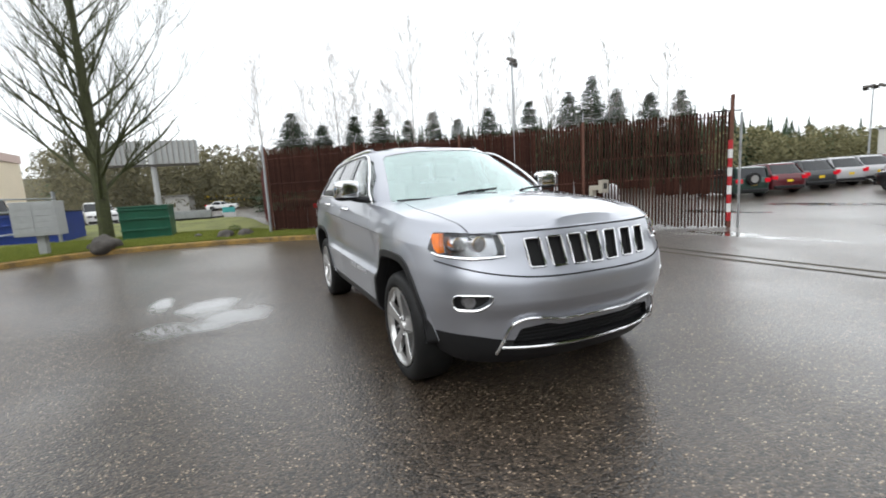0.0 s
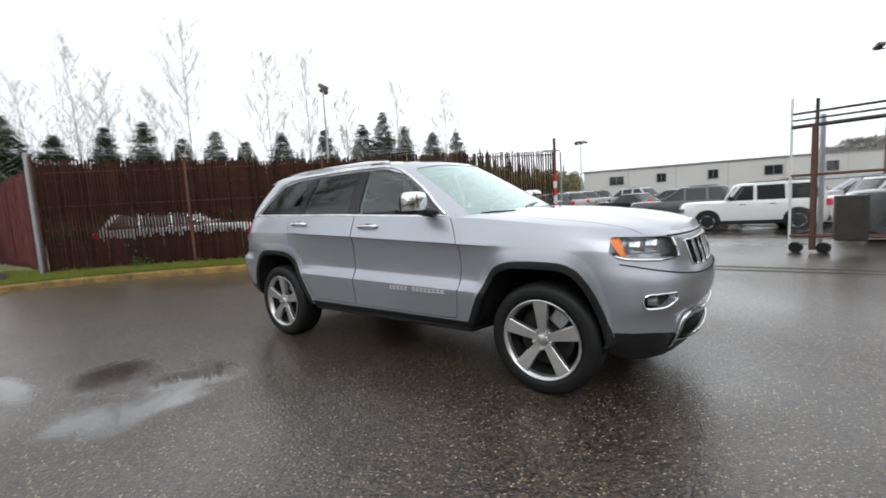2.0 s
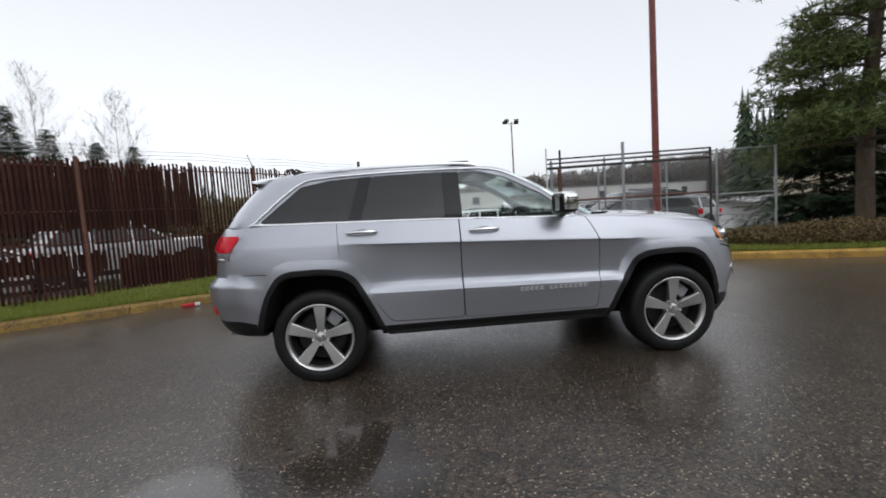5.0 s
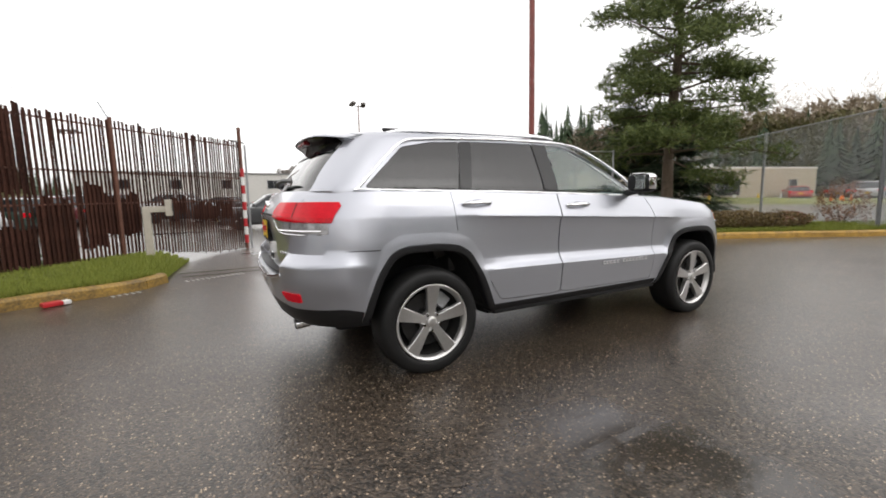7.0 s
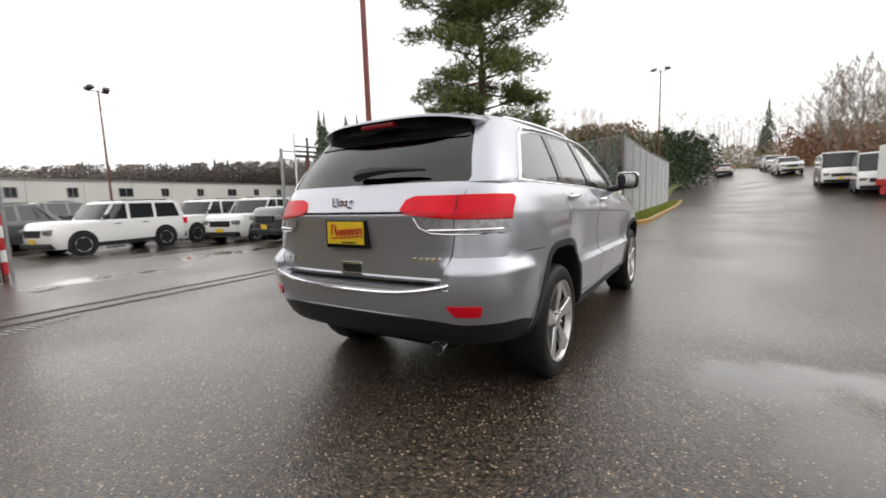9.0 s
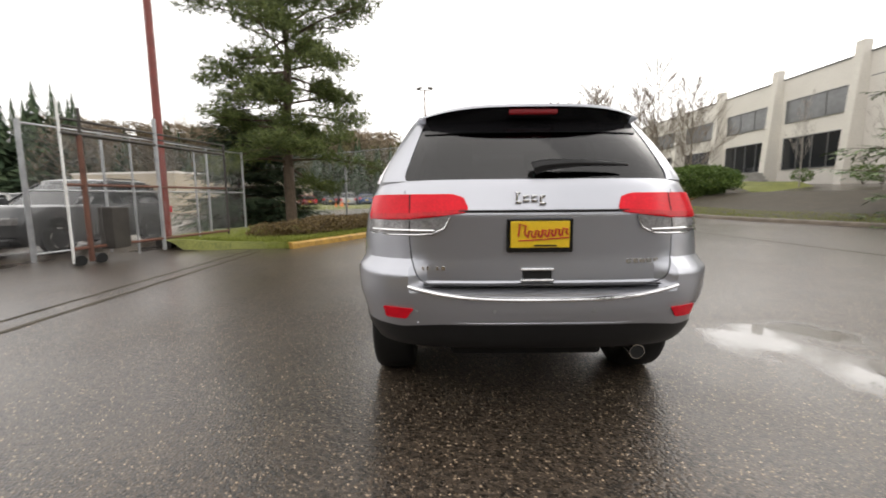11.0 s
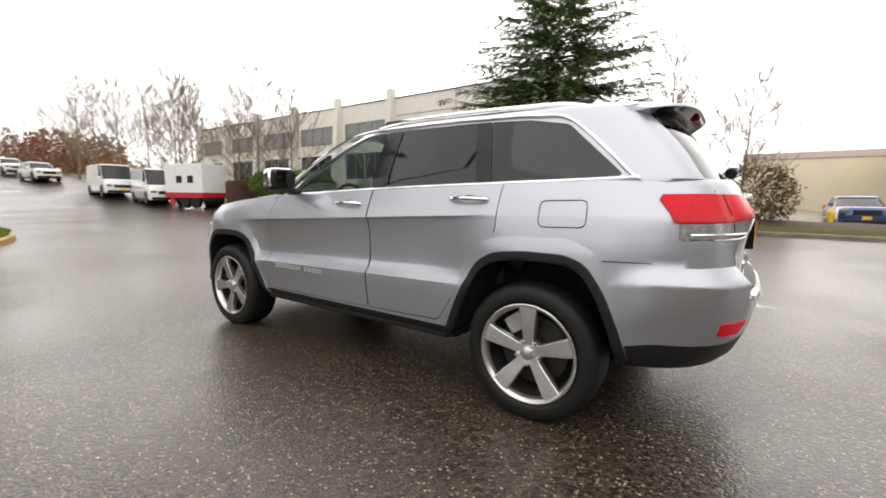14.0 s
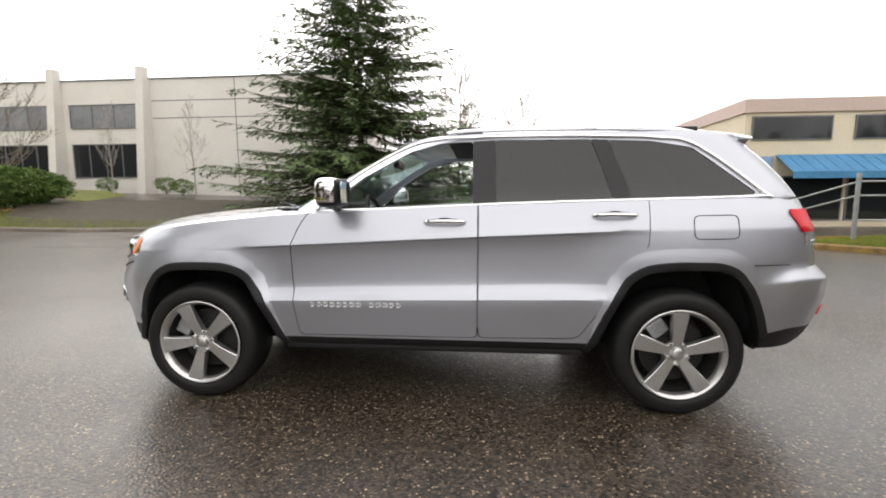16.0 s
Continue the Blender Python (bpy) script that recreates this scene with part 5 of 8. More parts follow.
mast(-18.9, 13.9, 8.7, "tall lamp mast with twin floodlights behind the fence", 2, -40, False)
mast(8.6, 33.2, 9.1, "grey lamp mast with twin floodlights in the car lot", 2, 10, True)
mast(36.6, 2.2, 11.1, "rust-streaked lamp mast with floodlights by the road", 2, 90, True)
mast(-13.5, 44.5, 7.3, "lamp mast with three floodlights in the car lot", 3, 0, False)

# ---- west side: bins, mailboxes, boulders, billboard ----
mail = thing("cluster_mailbox", "grey cluster mailbox on a pedestal by the kerb", "mailbox", at=pose(-10.45, -6.83, 0.12, 0, 0, 82))
bm = bmesh.new()
box(bm, -0.09, -0.09, 0, 0.09, 0.09, 0.6, 0.01)
part("pedestal", bm, GREYBOX, mail)
bm = bmesh.new()
box(bm, -0.49, -0.22, 0.57, 0.49, 0.22, 1.46, 0.015)
part("cabinet", bm, GREYBOX, mail, "pale grey cabinet")
for r in range(5):
    for c in range(2):
        bm = bmesh.new()
        box(bm, -0.45 + c * 0.46, -0.232, 0.64 + r * 0.155, -0.02 + c * 0.46, -0.218, 0.78 + r * 0.155, 0.005)
        part("mail_door", bm, GREYBOX, mail)


def skip(x, y, rz, w, d, h, material, label, lid):
    s_ = thing("dumpster", label, "bin", at=pose(x, y, 0.12, 0, 0, rz))
    bm = bmesh.new()
    a = [(-w / 2, -d / 2 * 0.85, 0.08), (w / 2, -d / 2 * 0.85, 0.08), (w / 2, d / 2, 0.08), (-w / 2, d / 2, 0.08)]
    b = [(-w / 2, -d / 2, h), (w / 2, -d / 2, h), (w / 2, d / 2, h), (-w / 2, d / 2, h)]
    va, vb = [bm.verts.new(p) for p in a], [bm.verts.new(p) for p in b]
    bm.faces.new(va[::-1])
    bm.faces.new(vb)
    for k in range(4):
        bm.faces.new((va[k], va[(k + 1) % 4], vb[(k + 1) % 4], vb[k]))
    part("bin_body", bm, material, s_)
    for z in (0.12, h * 0.36, h * 0.68, h - 0.06):
        bm = bmesh.new()
        yy = -d / 2 * (0.85 + 0.15 * (z - 0.08) / (h - 0.08))
        box(bm, -w / 2 - 0.02, yy - 0.05, z - 0.03, w / 2 + 0.02, yy + 0.02, z + 0.03, 0.008)
        part("rib", bm, material, s_)
    bm = bmesh.new()
    box(bm, -w / 2 - 0.03, -d / 2 - 0.04, h, w / 2 + 0.03, d / 2, h + 0.05, 0.015)
    part("lid", bm, lid, s_, "flat lid")
    return s_


skip(-13.3, -4.95, 90, 1.38, 1.2, 1.15, GREEN, "dark green steel dumpster on the grass", GREEN)
skip(-15.9, -8.9, 80, 2.4, 1.5, 1.15, BLUE, "blue steel dumpster with dark lid", BLACKPLASTIC)


def boulder(x, y, s, seed):
    b = thing("boulder", "grey weathered boulder on the grass", "rock", "boulders", at=pose(x, y, 0.15))
    bm = bmesh.new()
    bmesh.ops.create_icosphere(bm, subdivisions=3, radius=1)
    for v in bm.verts:
        k = 1 + 0.28 * noise.noise(v.co * 1.4 + Vector((seed, 0, 0))) + 0.1 * noise.noise(v.co * 4)
        v.co = Vector((v.co.x * k * s, v.co.y * k * s * 0.75, (v.co.z * k + 0.25) * s * 0.62))
    part("stone", bm, ROCK, b, smooth=True, sharp=60)


boulder(-10.75, -5.62, 0.50, 1)
boulder(-11.0, -2.55, 0.34, 5)
boulder(-10.95, -1.98, 0.32, 9)
boulder(-11.9, -3.4, 0.2, 12)
sign = thing("yard_sign", "small teal and white yard sign on the grass", "sign", at=pose(-20.5, -2.75, 0.42, 0, 0, 90))
bm = bmesh.new()
box(bm, -0.29, -0.012, 0.33, 0.29, 0.012, 0.60)
part("panel", bm, TEAL, sign, "teal panel")
bm = bmesh.new()
box(bm, -0.29, -0.012, 0.06, 0.29, 0.012, 0.327)
part("lower_panel", bm, WHITE, sign, "white panel")
for x in (-0.24, 0.24):
    bm = bmesh.new()
    rod(bm, (x, 0.02, -0.1), (x, 0.02, 0.58), 0.012, n=6)
    part("stake", bm, GALV, sign)

bb = thing("billboard", "back of a large ribbed billboard on a steel post", "billboard", at=pose(-64, -10.6, 0, 0, 0, 82))
bm = bmesh.new()
rod(bm, (-2.2, 0, 0), (-2.2, 0, 8.3), 0.35, n=12)
part("column", bm, GREYBOX, bb, smooth=True)
for x0, x1 in ((-2.8, 3.3), (-8.6, -3.1)):
    bm = bmesh.new()
    box(bm, x0, 0.2, 6.9, x1, 0.4, 9.9)
    part("board", bm, GREYBOX, bb, "grey board back")
    for k in range(9):
        x = x0 + (x1 - x0) * (k + 0.5) / 9
        bm = bmesh.new()
        box(bm, x - 0.06, -0.02, 6.8, x + 0.06, 0.2, 10.05)
        part("rib", bm, CONC, bb)
    bm = bmesh.new()
    box(bm, x0, -0.7, 6.55, x1, 0.5, 6.75)
    part("catwalk", bm, DARKSTEEL, bb)

# ---- slopes beyond the road ----
verge("ground_bank_north", [(36, 1.6), (50, 1.5), (70, 0.5), (95, -2), (120, -5)], [(36, 30), (50, 45), (75, 55), (110, 60), (150, 60)], TURF, "rough grass bank beside the road", 0.06, 0.8)
verge("ground_bank_south", [(21.5, -12.4), (30, -12.2), (45, -11.6), (70, -12.5), (95, -15), (120, -18)], [(24, -24), (32, -24), (48, -25), (75, -40), (110, -60), (150, -70)], TURF, "rough grass beside the parked vans", 0.06, 0.3)
verge("ground_hill_west", [(-80, 45), (-90, 15), (-92, -10), (-88, -45)], [(-125, 70), (-140, 20), (-140, -15), (-130, -70)], HILLSIDE, "olive brown scrub hillside beyond the far lot", 0.1, 9.5)
verge("ground_bank_east", [(104, 14), (103, 0), (102, -8), (104, -24)], [(170, 60), (170, 0), (170, -30), (170, -70)], TURF, "grassy slope at the end of the road", 0.08, 4.5)

# ---- the silver sport utility car ----
def paint_material(name, base, flake=0.5):
    m = bpy.data.materials.new(name)
    m.use_nodes = True
    nt = m.node_tree
    b = nt.nodes["Principled BSDF"]
    tc = nt.nodes.new("ShaderNodeTexCoord")
    n1 = nt.nodes.new("ShaderNodeTexNoise")
    n1.inputs["Scale"].default_value, n1.inputs["Detail"].default_value = 2.0, 6
    n2 = nt.nodes.new("ShaderNodeTexVoronoi")
    n2.inputs["Scale"].default_value = 900
    nt.links.new(tc.outputs["Object"], n1.inputs["Vector"])
    nt.links.new(tc.outputs["Object"], n2.inputs["Vector"])
    mx = nt.nodes.new("ShaderNodeMix")
    mx.data_type = 'RGBA'
    mx.inputs[6].default_value = tuple(c * 0.93 for c in base[:3]) + (1,)
    mx.inputs[7].default_value = base
    nt.links.new(n1.outputs[0], mx.inputs[0])
    nt.links.new(mx.outputs[2], b.inputs["Base Color"])
    bp = nt.nodes.new("ShaderNodeBump")
    bp.inputs["Strength"].default_value, bp.inputs["Distance"].default_value = 0.004 * flake, 0.001
    nt.links.new(n2.outputs["Color"], bp.inputs["Height"])
    nt.links.new(bp.outputs[0], b.inputs["Normal"])
    rr = nt.nodes.new("ShaderNodeMapRange")
    rr.inputs["To Min"].default_value, rr.inputs["To Max"].default_value = 0.35, 0.41
    nt.links.new(n1.outputs[0], rr.inputs[0])
    nt.links.new(rr.outputs[0], b.inputs["Roughness"])
    b.inputs["Metallic"].default_value = 0.85 * flake + 0.2 if flake else 0.0
    b.inputs["Coat Weight"].default_value, b.inputs["Coat Roughness"].default_value = 1.0, 0.03
    return m


SILVER = paint_material("silver metallic paint", (0.455, 0.468, 0.515, 1), 0.7)
CHROME = mat("chrome", (0.82, 0.82, 0.83, 1), 0.07, 1.0, noise_amt=0)
CLAD = mat("black cladding", (0.013, 0.013, 0.014, 1), 0.45, noise_amt=0.2, scale=10, fine=150, spec=0.35)
GLOSSBLACK = mat("gloss black", (0.008, 0.008, 0.009, 1), 0.10, noise_amt=0, spec=0.4)
SATIN = mat("satin bright metal", (0.92, 0.92, 0.93, 1), 0.35, 0.6, noise_amt=0)
# near-black for shut lines, also for painted shade at handles and tailgate crease
GAP_SHADE = mat("shut line", (0.01, 0.01, 0.01, 1), 0.9, noise_amt=0)
WELL = mat("wheel well liner", (0.012, 0.012, 0.012, 1), 0.9, noise_amt=0.3)
LENSRED = mat("red lamp lens", (0.66, 0.008, 0.022, 1), 0.25, noise_amt=0.22, scale=7, fine=90, coat=0.06, spec=0.15)
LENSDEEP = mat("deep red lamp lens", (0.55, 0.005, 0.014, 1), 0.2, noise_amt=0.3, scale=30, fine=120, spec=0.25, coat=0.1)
LENSDARK = mat("dark red lamp lens", (0.20, 0.008, 0.012, 1), 0.2, noise_amt=0.15, scale=20, spec=0.25)
LENSCLEAR = mat("frosted clear lamp lens", (0.17, 0.165, 0.165, 1), 0.2, 0.1, noise_amt=0.35, scale=12, fine=60, coat=0.5)
TAILCLEAR = mat("clear ribbed tail lamp lens", (0.26, 0.255, 0.26, 1), 0.14, 0.1, noise_amt=0.5, scale=30, fine=120, coat=0.8)
LENSORANGE = mat("amber reflector", (0.85, 0.20, 0.02, 1), 0.2, noise_amt=0.15, scale=60)
REFLECTOR = mat("lamp reflector", (0.45, 0.45, 0.46, 1), 0.18, 0.9, noise_amt=0.3, scale=30, fine=90)
CLEARGLASS = glass("clear glass", (0.90, 0.95, 0.93, 1), see=0.05)
SHIELDGLASS = glass("windscreen glass", (0.93, 0.97, 0.95, 1), 0.03, see=0.30, sheen=(0.80, 0.93, 0.92, 1))
TINTGLASS = glass("privacy glass", (0.18, 0.18, 0.19, 1), see=0.06)
LENSGLASS = glass("lamp glass", (0.93, 0.94, 0.95, 1), see=0.03)
INTERIOR = mat("charcoal trim", (0.022, 0.021, 0.020, 1), 0.75, noise_amt=0.3, scale=20, fine=150)
SEATMAT = mat("black leather", (0.03, 0.028, 0.027, 1), 0.5, noise_amt=0.25, scale=20, fine=150)
# base colour kept dark to carry the shade behind the spokes
GREYPIPE = mat("wheel iron darkened as in shade", (0.030, 0.029, 0.028, 1), 0.6, 0.2, noise_amt=0.3, spec=0.3)

XF = ([0.24, 0.30, 0.36, 0.42, 0.50, 0.545, 0.575, 0.60, 0.64, 0.70, 0.76, 0.785, 0.80, 0.86, 0.95, 1.015, 1.035, 1.05, 1.09], [2.16, 2.22, 2.26, 2.275, 2.285, 2.292, 2.308, 2.324, 2.336, 2.337, 2.332, 2.324, 2.312, 2.285, 2.265, 2.25, 2.23, 2.20, 2.145])
XR = ([0.40, 0.46, 0.55, 0.60, 0.69, 0.745, 0.765, 0.90, 1.05, 1.11, 1.13, 1.25, 1.31], [-2.30, -2.36, -2.40, -2.42, -2.435, -2.43, -2.350, -2.354, -2.376, -2.388, -2.380, -2.315, -2.275])
W_CREASED = ([0.36, 0.42, 0.47, 0.60, 0.67, 0.705, 0.74, 0.785, 0.86, 0.95, 1.0, 1.036, 1.048, 1.06, 1.075, 1.14, 1.25], [0.880, 0.918, 0.932, 0.950, 0.961, 0.963, 0.932, 0.914, 0.911, 0.917, 0.925, 0.937, 0.951, 0.949, 0.943, 0.922, 0.880])
W_PLAIN = ([0.36, 0.42, 0.47, 0.60, 0.75, 0.90, 1.00, 1.048, 1.10, 1.16, 1.25], [0.890, 0.925, 0.940, 0.958, 0.966, 0.962, 0.950, 0.942, 0.930, 0.915, 0.880])
ZC = ([-2.45, -1.1, -0.3, 0.85, 1.6, 2.4], [1.12, 1.09, 1.055, 1.0, 0.965, 0.93])
ZT = ([-2.45, -2.2, -1.8, -1.0, 0.0, 0.7, 1.0, 1.4, 1.8, 2.0, 2.2, 2.4], [1.262, 1.268, 1.272, 1.255, 1.222, 1.192, 1.175, 1.135, 1.085, 1.058, 1.035, 1.03])
ZB = ([-2.45, -1.95, -1.0, 1.0, 1.75, 1.95, 2.1, 2.4], [0.43, 0.41, 0.35, 0.35, 0.34, 0.27, 0.25, 0.255])
ZH = ([0.5, 1.0, 1.3, 1.6, 1.9, 2.1, 2.25, 2.4], [1.225, 1.215, 1.195, 1.172, 1.135, 1.10, 1.065, 1.03])
X1, X2, PF, PR = 1.45, -1.55, 2.6, 3.7


# height of the paint's lower edge above the black cladding
ZK = ([-2.45, -2.38, -2.32, -2.2, -2.05, -1.9, -1.75, 1.75, 1.9, 2.1, 2.2, 2.4], [0.572, 0.572, 0.545, 0.545, 0.545, 0.505, 0.428, 0.428, 0.462, 0.448, 0.42, 0.39])


def z_of(x, zz):
    c, t, b, k = interp(x, *ZC), interp(x, *ZT), interp(x, *ZB), interp(x, *ZK)
    return interp(zz, [0.36, 0.47, 1.048, 1.25], [b, k, c, t])


def zz_of(x, z):
    c, t, b, k = interp(x, *ZC), interp(x, *ZT), interp(x, *ZB), interp(x, *ZK)
    return interp(z, [b, k, c, t], [0.36, 0.47, 1.048, 1.25])


def width(x, zz):
    kk = smoothstep(-1.38, -0.72, x) * (1 - smoothstep(0.92, 1.25, x))
    zz = min(max(zz, 0.36), 1.25)
    ledge = 0.034 * smoothstep(-1.86, -2.05, x) * (smoothstep(0.815, 0.752, zz) - 0.5 * smoothstep(0.66, 0.50, zz))
    return kk * interp(zz, *W_CREASED) + (1 - kk) * interp(zz, *W_PLAIN) + ledge


XS = ([0.40, 0.46, 0.55, 0.60, 0.69, 0.75, 0.815, 0.83, 0.885, 0.90, 1.10, 1.25, 1.31], [-2.30, -2.36, -2.40, -2.42, -2.44, -2.447, -2.446, -2.435, -2.388, -2.38, -2.355, -2.30, -2.27])


def rear_x(y, z):
    """The tail's furthest point: stepped under the tailgate, a soft shoulder at the corners."""
    k = smoothstep(0.56, 0.66, abs(y))
    return interp(z, *XR) * (1 - k) + interp(z, *XS) * k


def taper(x, z):
    """How far the plan narrows towards the nose and the tail."""
    if x > X1:
        u = min(1, (x - X1) / (interp(z, *XF) - X1))
        return (1 - u ** PF) ** (1 / PF)
    if x < X2:
        u = min(1, (x - X2) / (interp(z, *XR) - X2))
        return (1 - u ** PR) ** (1 / PR)
    return 1.0


def side_y(x, z, off=0.0):
    return width(x, zz_of(x, z)) * taper(x, z) + off


def nose_x(y, z, off=0.0):
    u = min(0.999, abs(y) / width(1.9, zz_of(2.0, z)))
    return X1 + (interp(z, *XF) - X1) * (1 - u ** PF) ** (1 / PF) + off


def tail_x(y, z, off=0.0):
    u = min(0.999, abs(y) / width(-1.9, zz_of(-2.0, z)))
    return X2 + (rear_x(y, z) - X2) * (1 - u ** PR) ** (1 / PR) - off


LEVELS = [0.36, 0.39, 0.42, 0.445, 0.47, 0.51, 0.55, 0.60, 0.64, 0.67, 0.69, 0.705, 0.715, 0.728, 0.74, 0.755, 0.77, 0.785, 0.82, 0.86, 0.90, 0.95, 0.99, 1.02, 1.036, 1.048, 1.06, 1.075, 1.10, 1.13, 1.16, 1.19, 1.22, 1.25]


def half_ring(zz, off):
    """Plan line of one level on the left side, from nose to tail."""
    out = []
    nf, ns, nr = 26, 74, 26
    for i in range(nf):
        a = math.pi / 2 * i / nf
        u = math.cos(a) ** (2 / PF)
        x = X1 + u * (interp(z_of(2.1, zz), *XF) - X1 + off)
        z = z_of(x, zz)
        out.append((X1 + u * (interp(z, *XF) - X1 + off), (width(min(x, 1.9), zz) + off) * math.sin(a) ** (2 / PF), z))
    for i in range(ns):
        x = X1 + (X2 - X1) * i / ns
        out.append((x, width(x, zz) + off, z_of(x, zz)))
    for i in range(nr + 1):
        a = math.pi / 2 * i / nr
        u = math.sin(a) ** (2 / PR)
        x = X2 + u * (interp(z_of(-2.1, zz), *XS) - X2 - off)
        z = z_of(x, zz)
        y = (width(max(x, -2.05), zz) + off) * max(0, math.cos(a)) ** (2 / PR)
        out.append((X2 + u * (rear_x(y, z) - X2 - off), y, z))
    return out


def deck_z(x, y):
    """Bonnet and shoulder height above the top line."""
    w = max(0.3, width(min(max(x, -1.9), 1.9), 1.25) * taper(x, 1.05))
    u = min(1, abs(y) / w)
    edge, mid = interp(x, *ZT), max(interp(x, *ZH), interp(x, *ZT))
    z = edge + (mid - edge) * (1 - u ** 2.2) + 0.018 * (1 - u ** 8)
    return z + 0.010 * smoothstep(0.52, 0.40, abs(y)) * smoothstep(0.9, 1.2, x) * smoothstep(2.3, 1.9, x)


def ring(zz, off):
    h = half_ring(zz, off)
    return h + [(x, -y, z) for x, y, z in h[-2:0:-1]]


def body_solid(off=0.0):
    """The closed lower body: nose, flanks, tail, bonnet and floor, out by off all round."""
    rings = [ring(zz, off) for zz in LEVELS]
    top = rings[-1]
    for s in (0.992, 0.98, 0.955, 0.92, 0.87, 0.80, 0.70, 0.58, 0.44, 0.28, 0.12):
        rings.append([(x * (0.4 + 0.6 * s) if abs(x) < 1.2 else x * (1 - (1 - s) * 0.9), y * s, deck_z(x * (1 - (1 - s) * 0.9), y * s) + off) for x, y, z in top])
    n = len(top)
    vs = [(x, y, z - (off if k == 0 else 0)) for k, r in enumerate(rings) for x, y, z in r]
    fs = [(k * n + i, k * n + (i + 1) % n, (k + 1) * n + (i + 1) % n, (k + 1) * n + i) for k in range(len(rings) - 1) for i in range(n)]
    c0, c1 = len(vs), len(vs) + 1
    lo, hi = rings[0], rings[-1]
    vs += [(0, 0, lo[0][2] + 0.0), (0, 0, deck_z(0, 0) + off)]
    fs += [(c0, (i + 1) % n, i) for i in range(n)]
    m = (len(rings) - 1) * n
    fs += [(c1, m + i, m + (i + 1) % n) for i in range(n)]
    return mesh_of("solid", vs, fs, None)


# the glasshouse
GZ = [1.16, 1.20, 1.24, 1.28, 1.32, 1.36, 1.40, 1.44, 1.48, 1.52, 1.56, 1.60, 1.635, 1.66, 1.682]
GW = ([1.16, 1.25, 1.32, 1.48, 1.60, 1.655, 1.682], [0.845, 0.858, 0.840, 0.765, 0.702, 0.672, 0.640])
GF = ([1.16, 1.20, 1.30, 1.40, 1.50, 1.60, 1.655, 1.682], [1.155, 1.080, 0.91, 0.745, 0.578, 0.400, 0.295, 0.225])
GR = ([1.16, 1.28, 1.40, 1.50, 1.60, 1.655, 1.682], [-2.20, -2.255, -2.185, -2.11, -2.02, -1.965, -1.92])


def house_ring(z, off):
    xf, xr, w = interp(z, *GF) + off * 1.2, interp(z, *GR) - off * 1.2, interp(z, *GW) + off
    xs, xe = xf - 0.62, xr + 0.42
    h = []
    for i in range(22):
        a = math.pi / 2 * i / 22
        h.append((xs + (xf - xs) * math.cos(a) ** (2 / 2.5), w * (1 - 0.03 * math.cos(a) ** 2) * math.sin(a) ** (2 / 2.5), z))
    for i in range(48):
        h.append((xs + (xe - xs) * i / 48, w, z))
    for i in range(23):
        a = math.pi / 2 * i / 22
        h.append((xe + (xr - xe) * math.sin(a) ** (2 / 3.4), w * max(0, math.cos(a)) ** (2 / 3.4), z))
    return h + [(x, -y, z) for x, y, z in h[-2:0:-1]]


def roof_z(x, s):
    edge = 1.682
    return edge + (interp(x, [-2.0, -1.7, -0.9, -0.3, 0.25], [1.700, 1.722, 1.758, 1.757, 1.712]) - edge) * (1 - s ** 2.4)


def house_side_y(x, z, off=0.0):
    return interp(z, *GW) + off


def house_solid(off, thick):
    """A shell of the glasshouse with roof: outer skin out by off, inner skin thick below it."""
    vs, fs = [], []
    layers = []
    for o in (off, off - thick):
        rs = [house_ring(z, o) for z in GZ]
        top = rs[-1]
        for s in (0.985, 0.96, 0.92, 0.84, 0.72, 0.56, 0.38, 0.18):
            rs.append([(-0.85 + (x + 0.85) * (0.25 + 0.75 * s), y * s, roof_z(-0.85 + (x + 0.85) * (0.25 + 0.75 * s), s) + o) for x, y, z in top])
        layers.append(rs)
    n = len(layers[0][0])
    for li, rs in enumerate(layers):
        base = len(vs)
        for r in rs:
            vs += r
        for k in range(len(rs) - 1):
            for i in range(n):
                q = (base + k * n + i, base + k * n + (i + 1) % n, base + (k + 1) * n + (i + 1) % n, base + (k + 1) * n + i)
                fs.append(q if li == 0 else q[::-1])
        c = len(vs)
        vs.append((-0.85, 0, roof_z(-0.85, 0) + (off if li == 0 else off - thick)))
        m = base + (len(rs) - 1) * n
        for i in range(n):
            t = (c, m + i, m + (i + 1) % n)
            fs.append(t if li == 0 else t[::-1])
    half = len(vs) // 2
    for i in range(n):
        fs.append((i, half + i, half + (i + 1) % n, (i + 1) % n))
    me = mesh_of("shell", vs, fs, None)
    return me


def fixed(me):
    bm = bmesh.new()
    bm.from_mesh(me)
    bmesh.ops.remove_doubles(bm, verts=bm.verts, dist=0.00005)
    bmesh.ops.recalc_face_normals(bm, faces=bm.faces)
    bm.to_mesh(me)
    bm.free()
    return me


def carve(me, op, cutters, material=None, weight=False):
    """The mesh after cutting with, or keeping only what lies in, the given meshes."""
    ob = new("work", me)
    temps = [ob]
    for c in cutters:
        k = new("cutter", c)
        temps.append(k)
        md = ob.modifiers.new("cut", 'BOOLEAN')
        md.operation, md.object, md.solver = op, k, 'EXACT'
    dg = bpy.context.evaluated_depsgraph_get()
    dg.update()
    out = bpy.data.meshes.new_from_object(ob.evaluated_get(dg))
    for t in temps:
        bpy.data.objects.remove(t)
    return out


def prism_xz(pts, y0, y1):
    """A cutter from an outline in side view."""
    bm = bmesh.new()
    slab(bm, [(x, y0, z) for x, z in pts], (0, y1 - y0, 0))
    me = bpy.data.meshes.new("cutter")
    bm.to_mesh(me)
    bm.free()
    return me


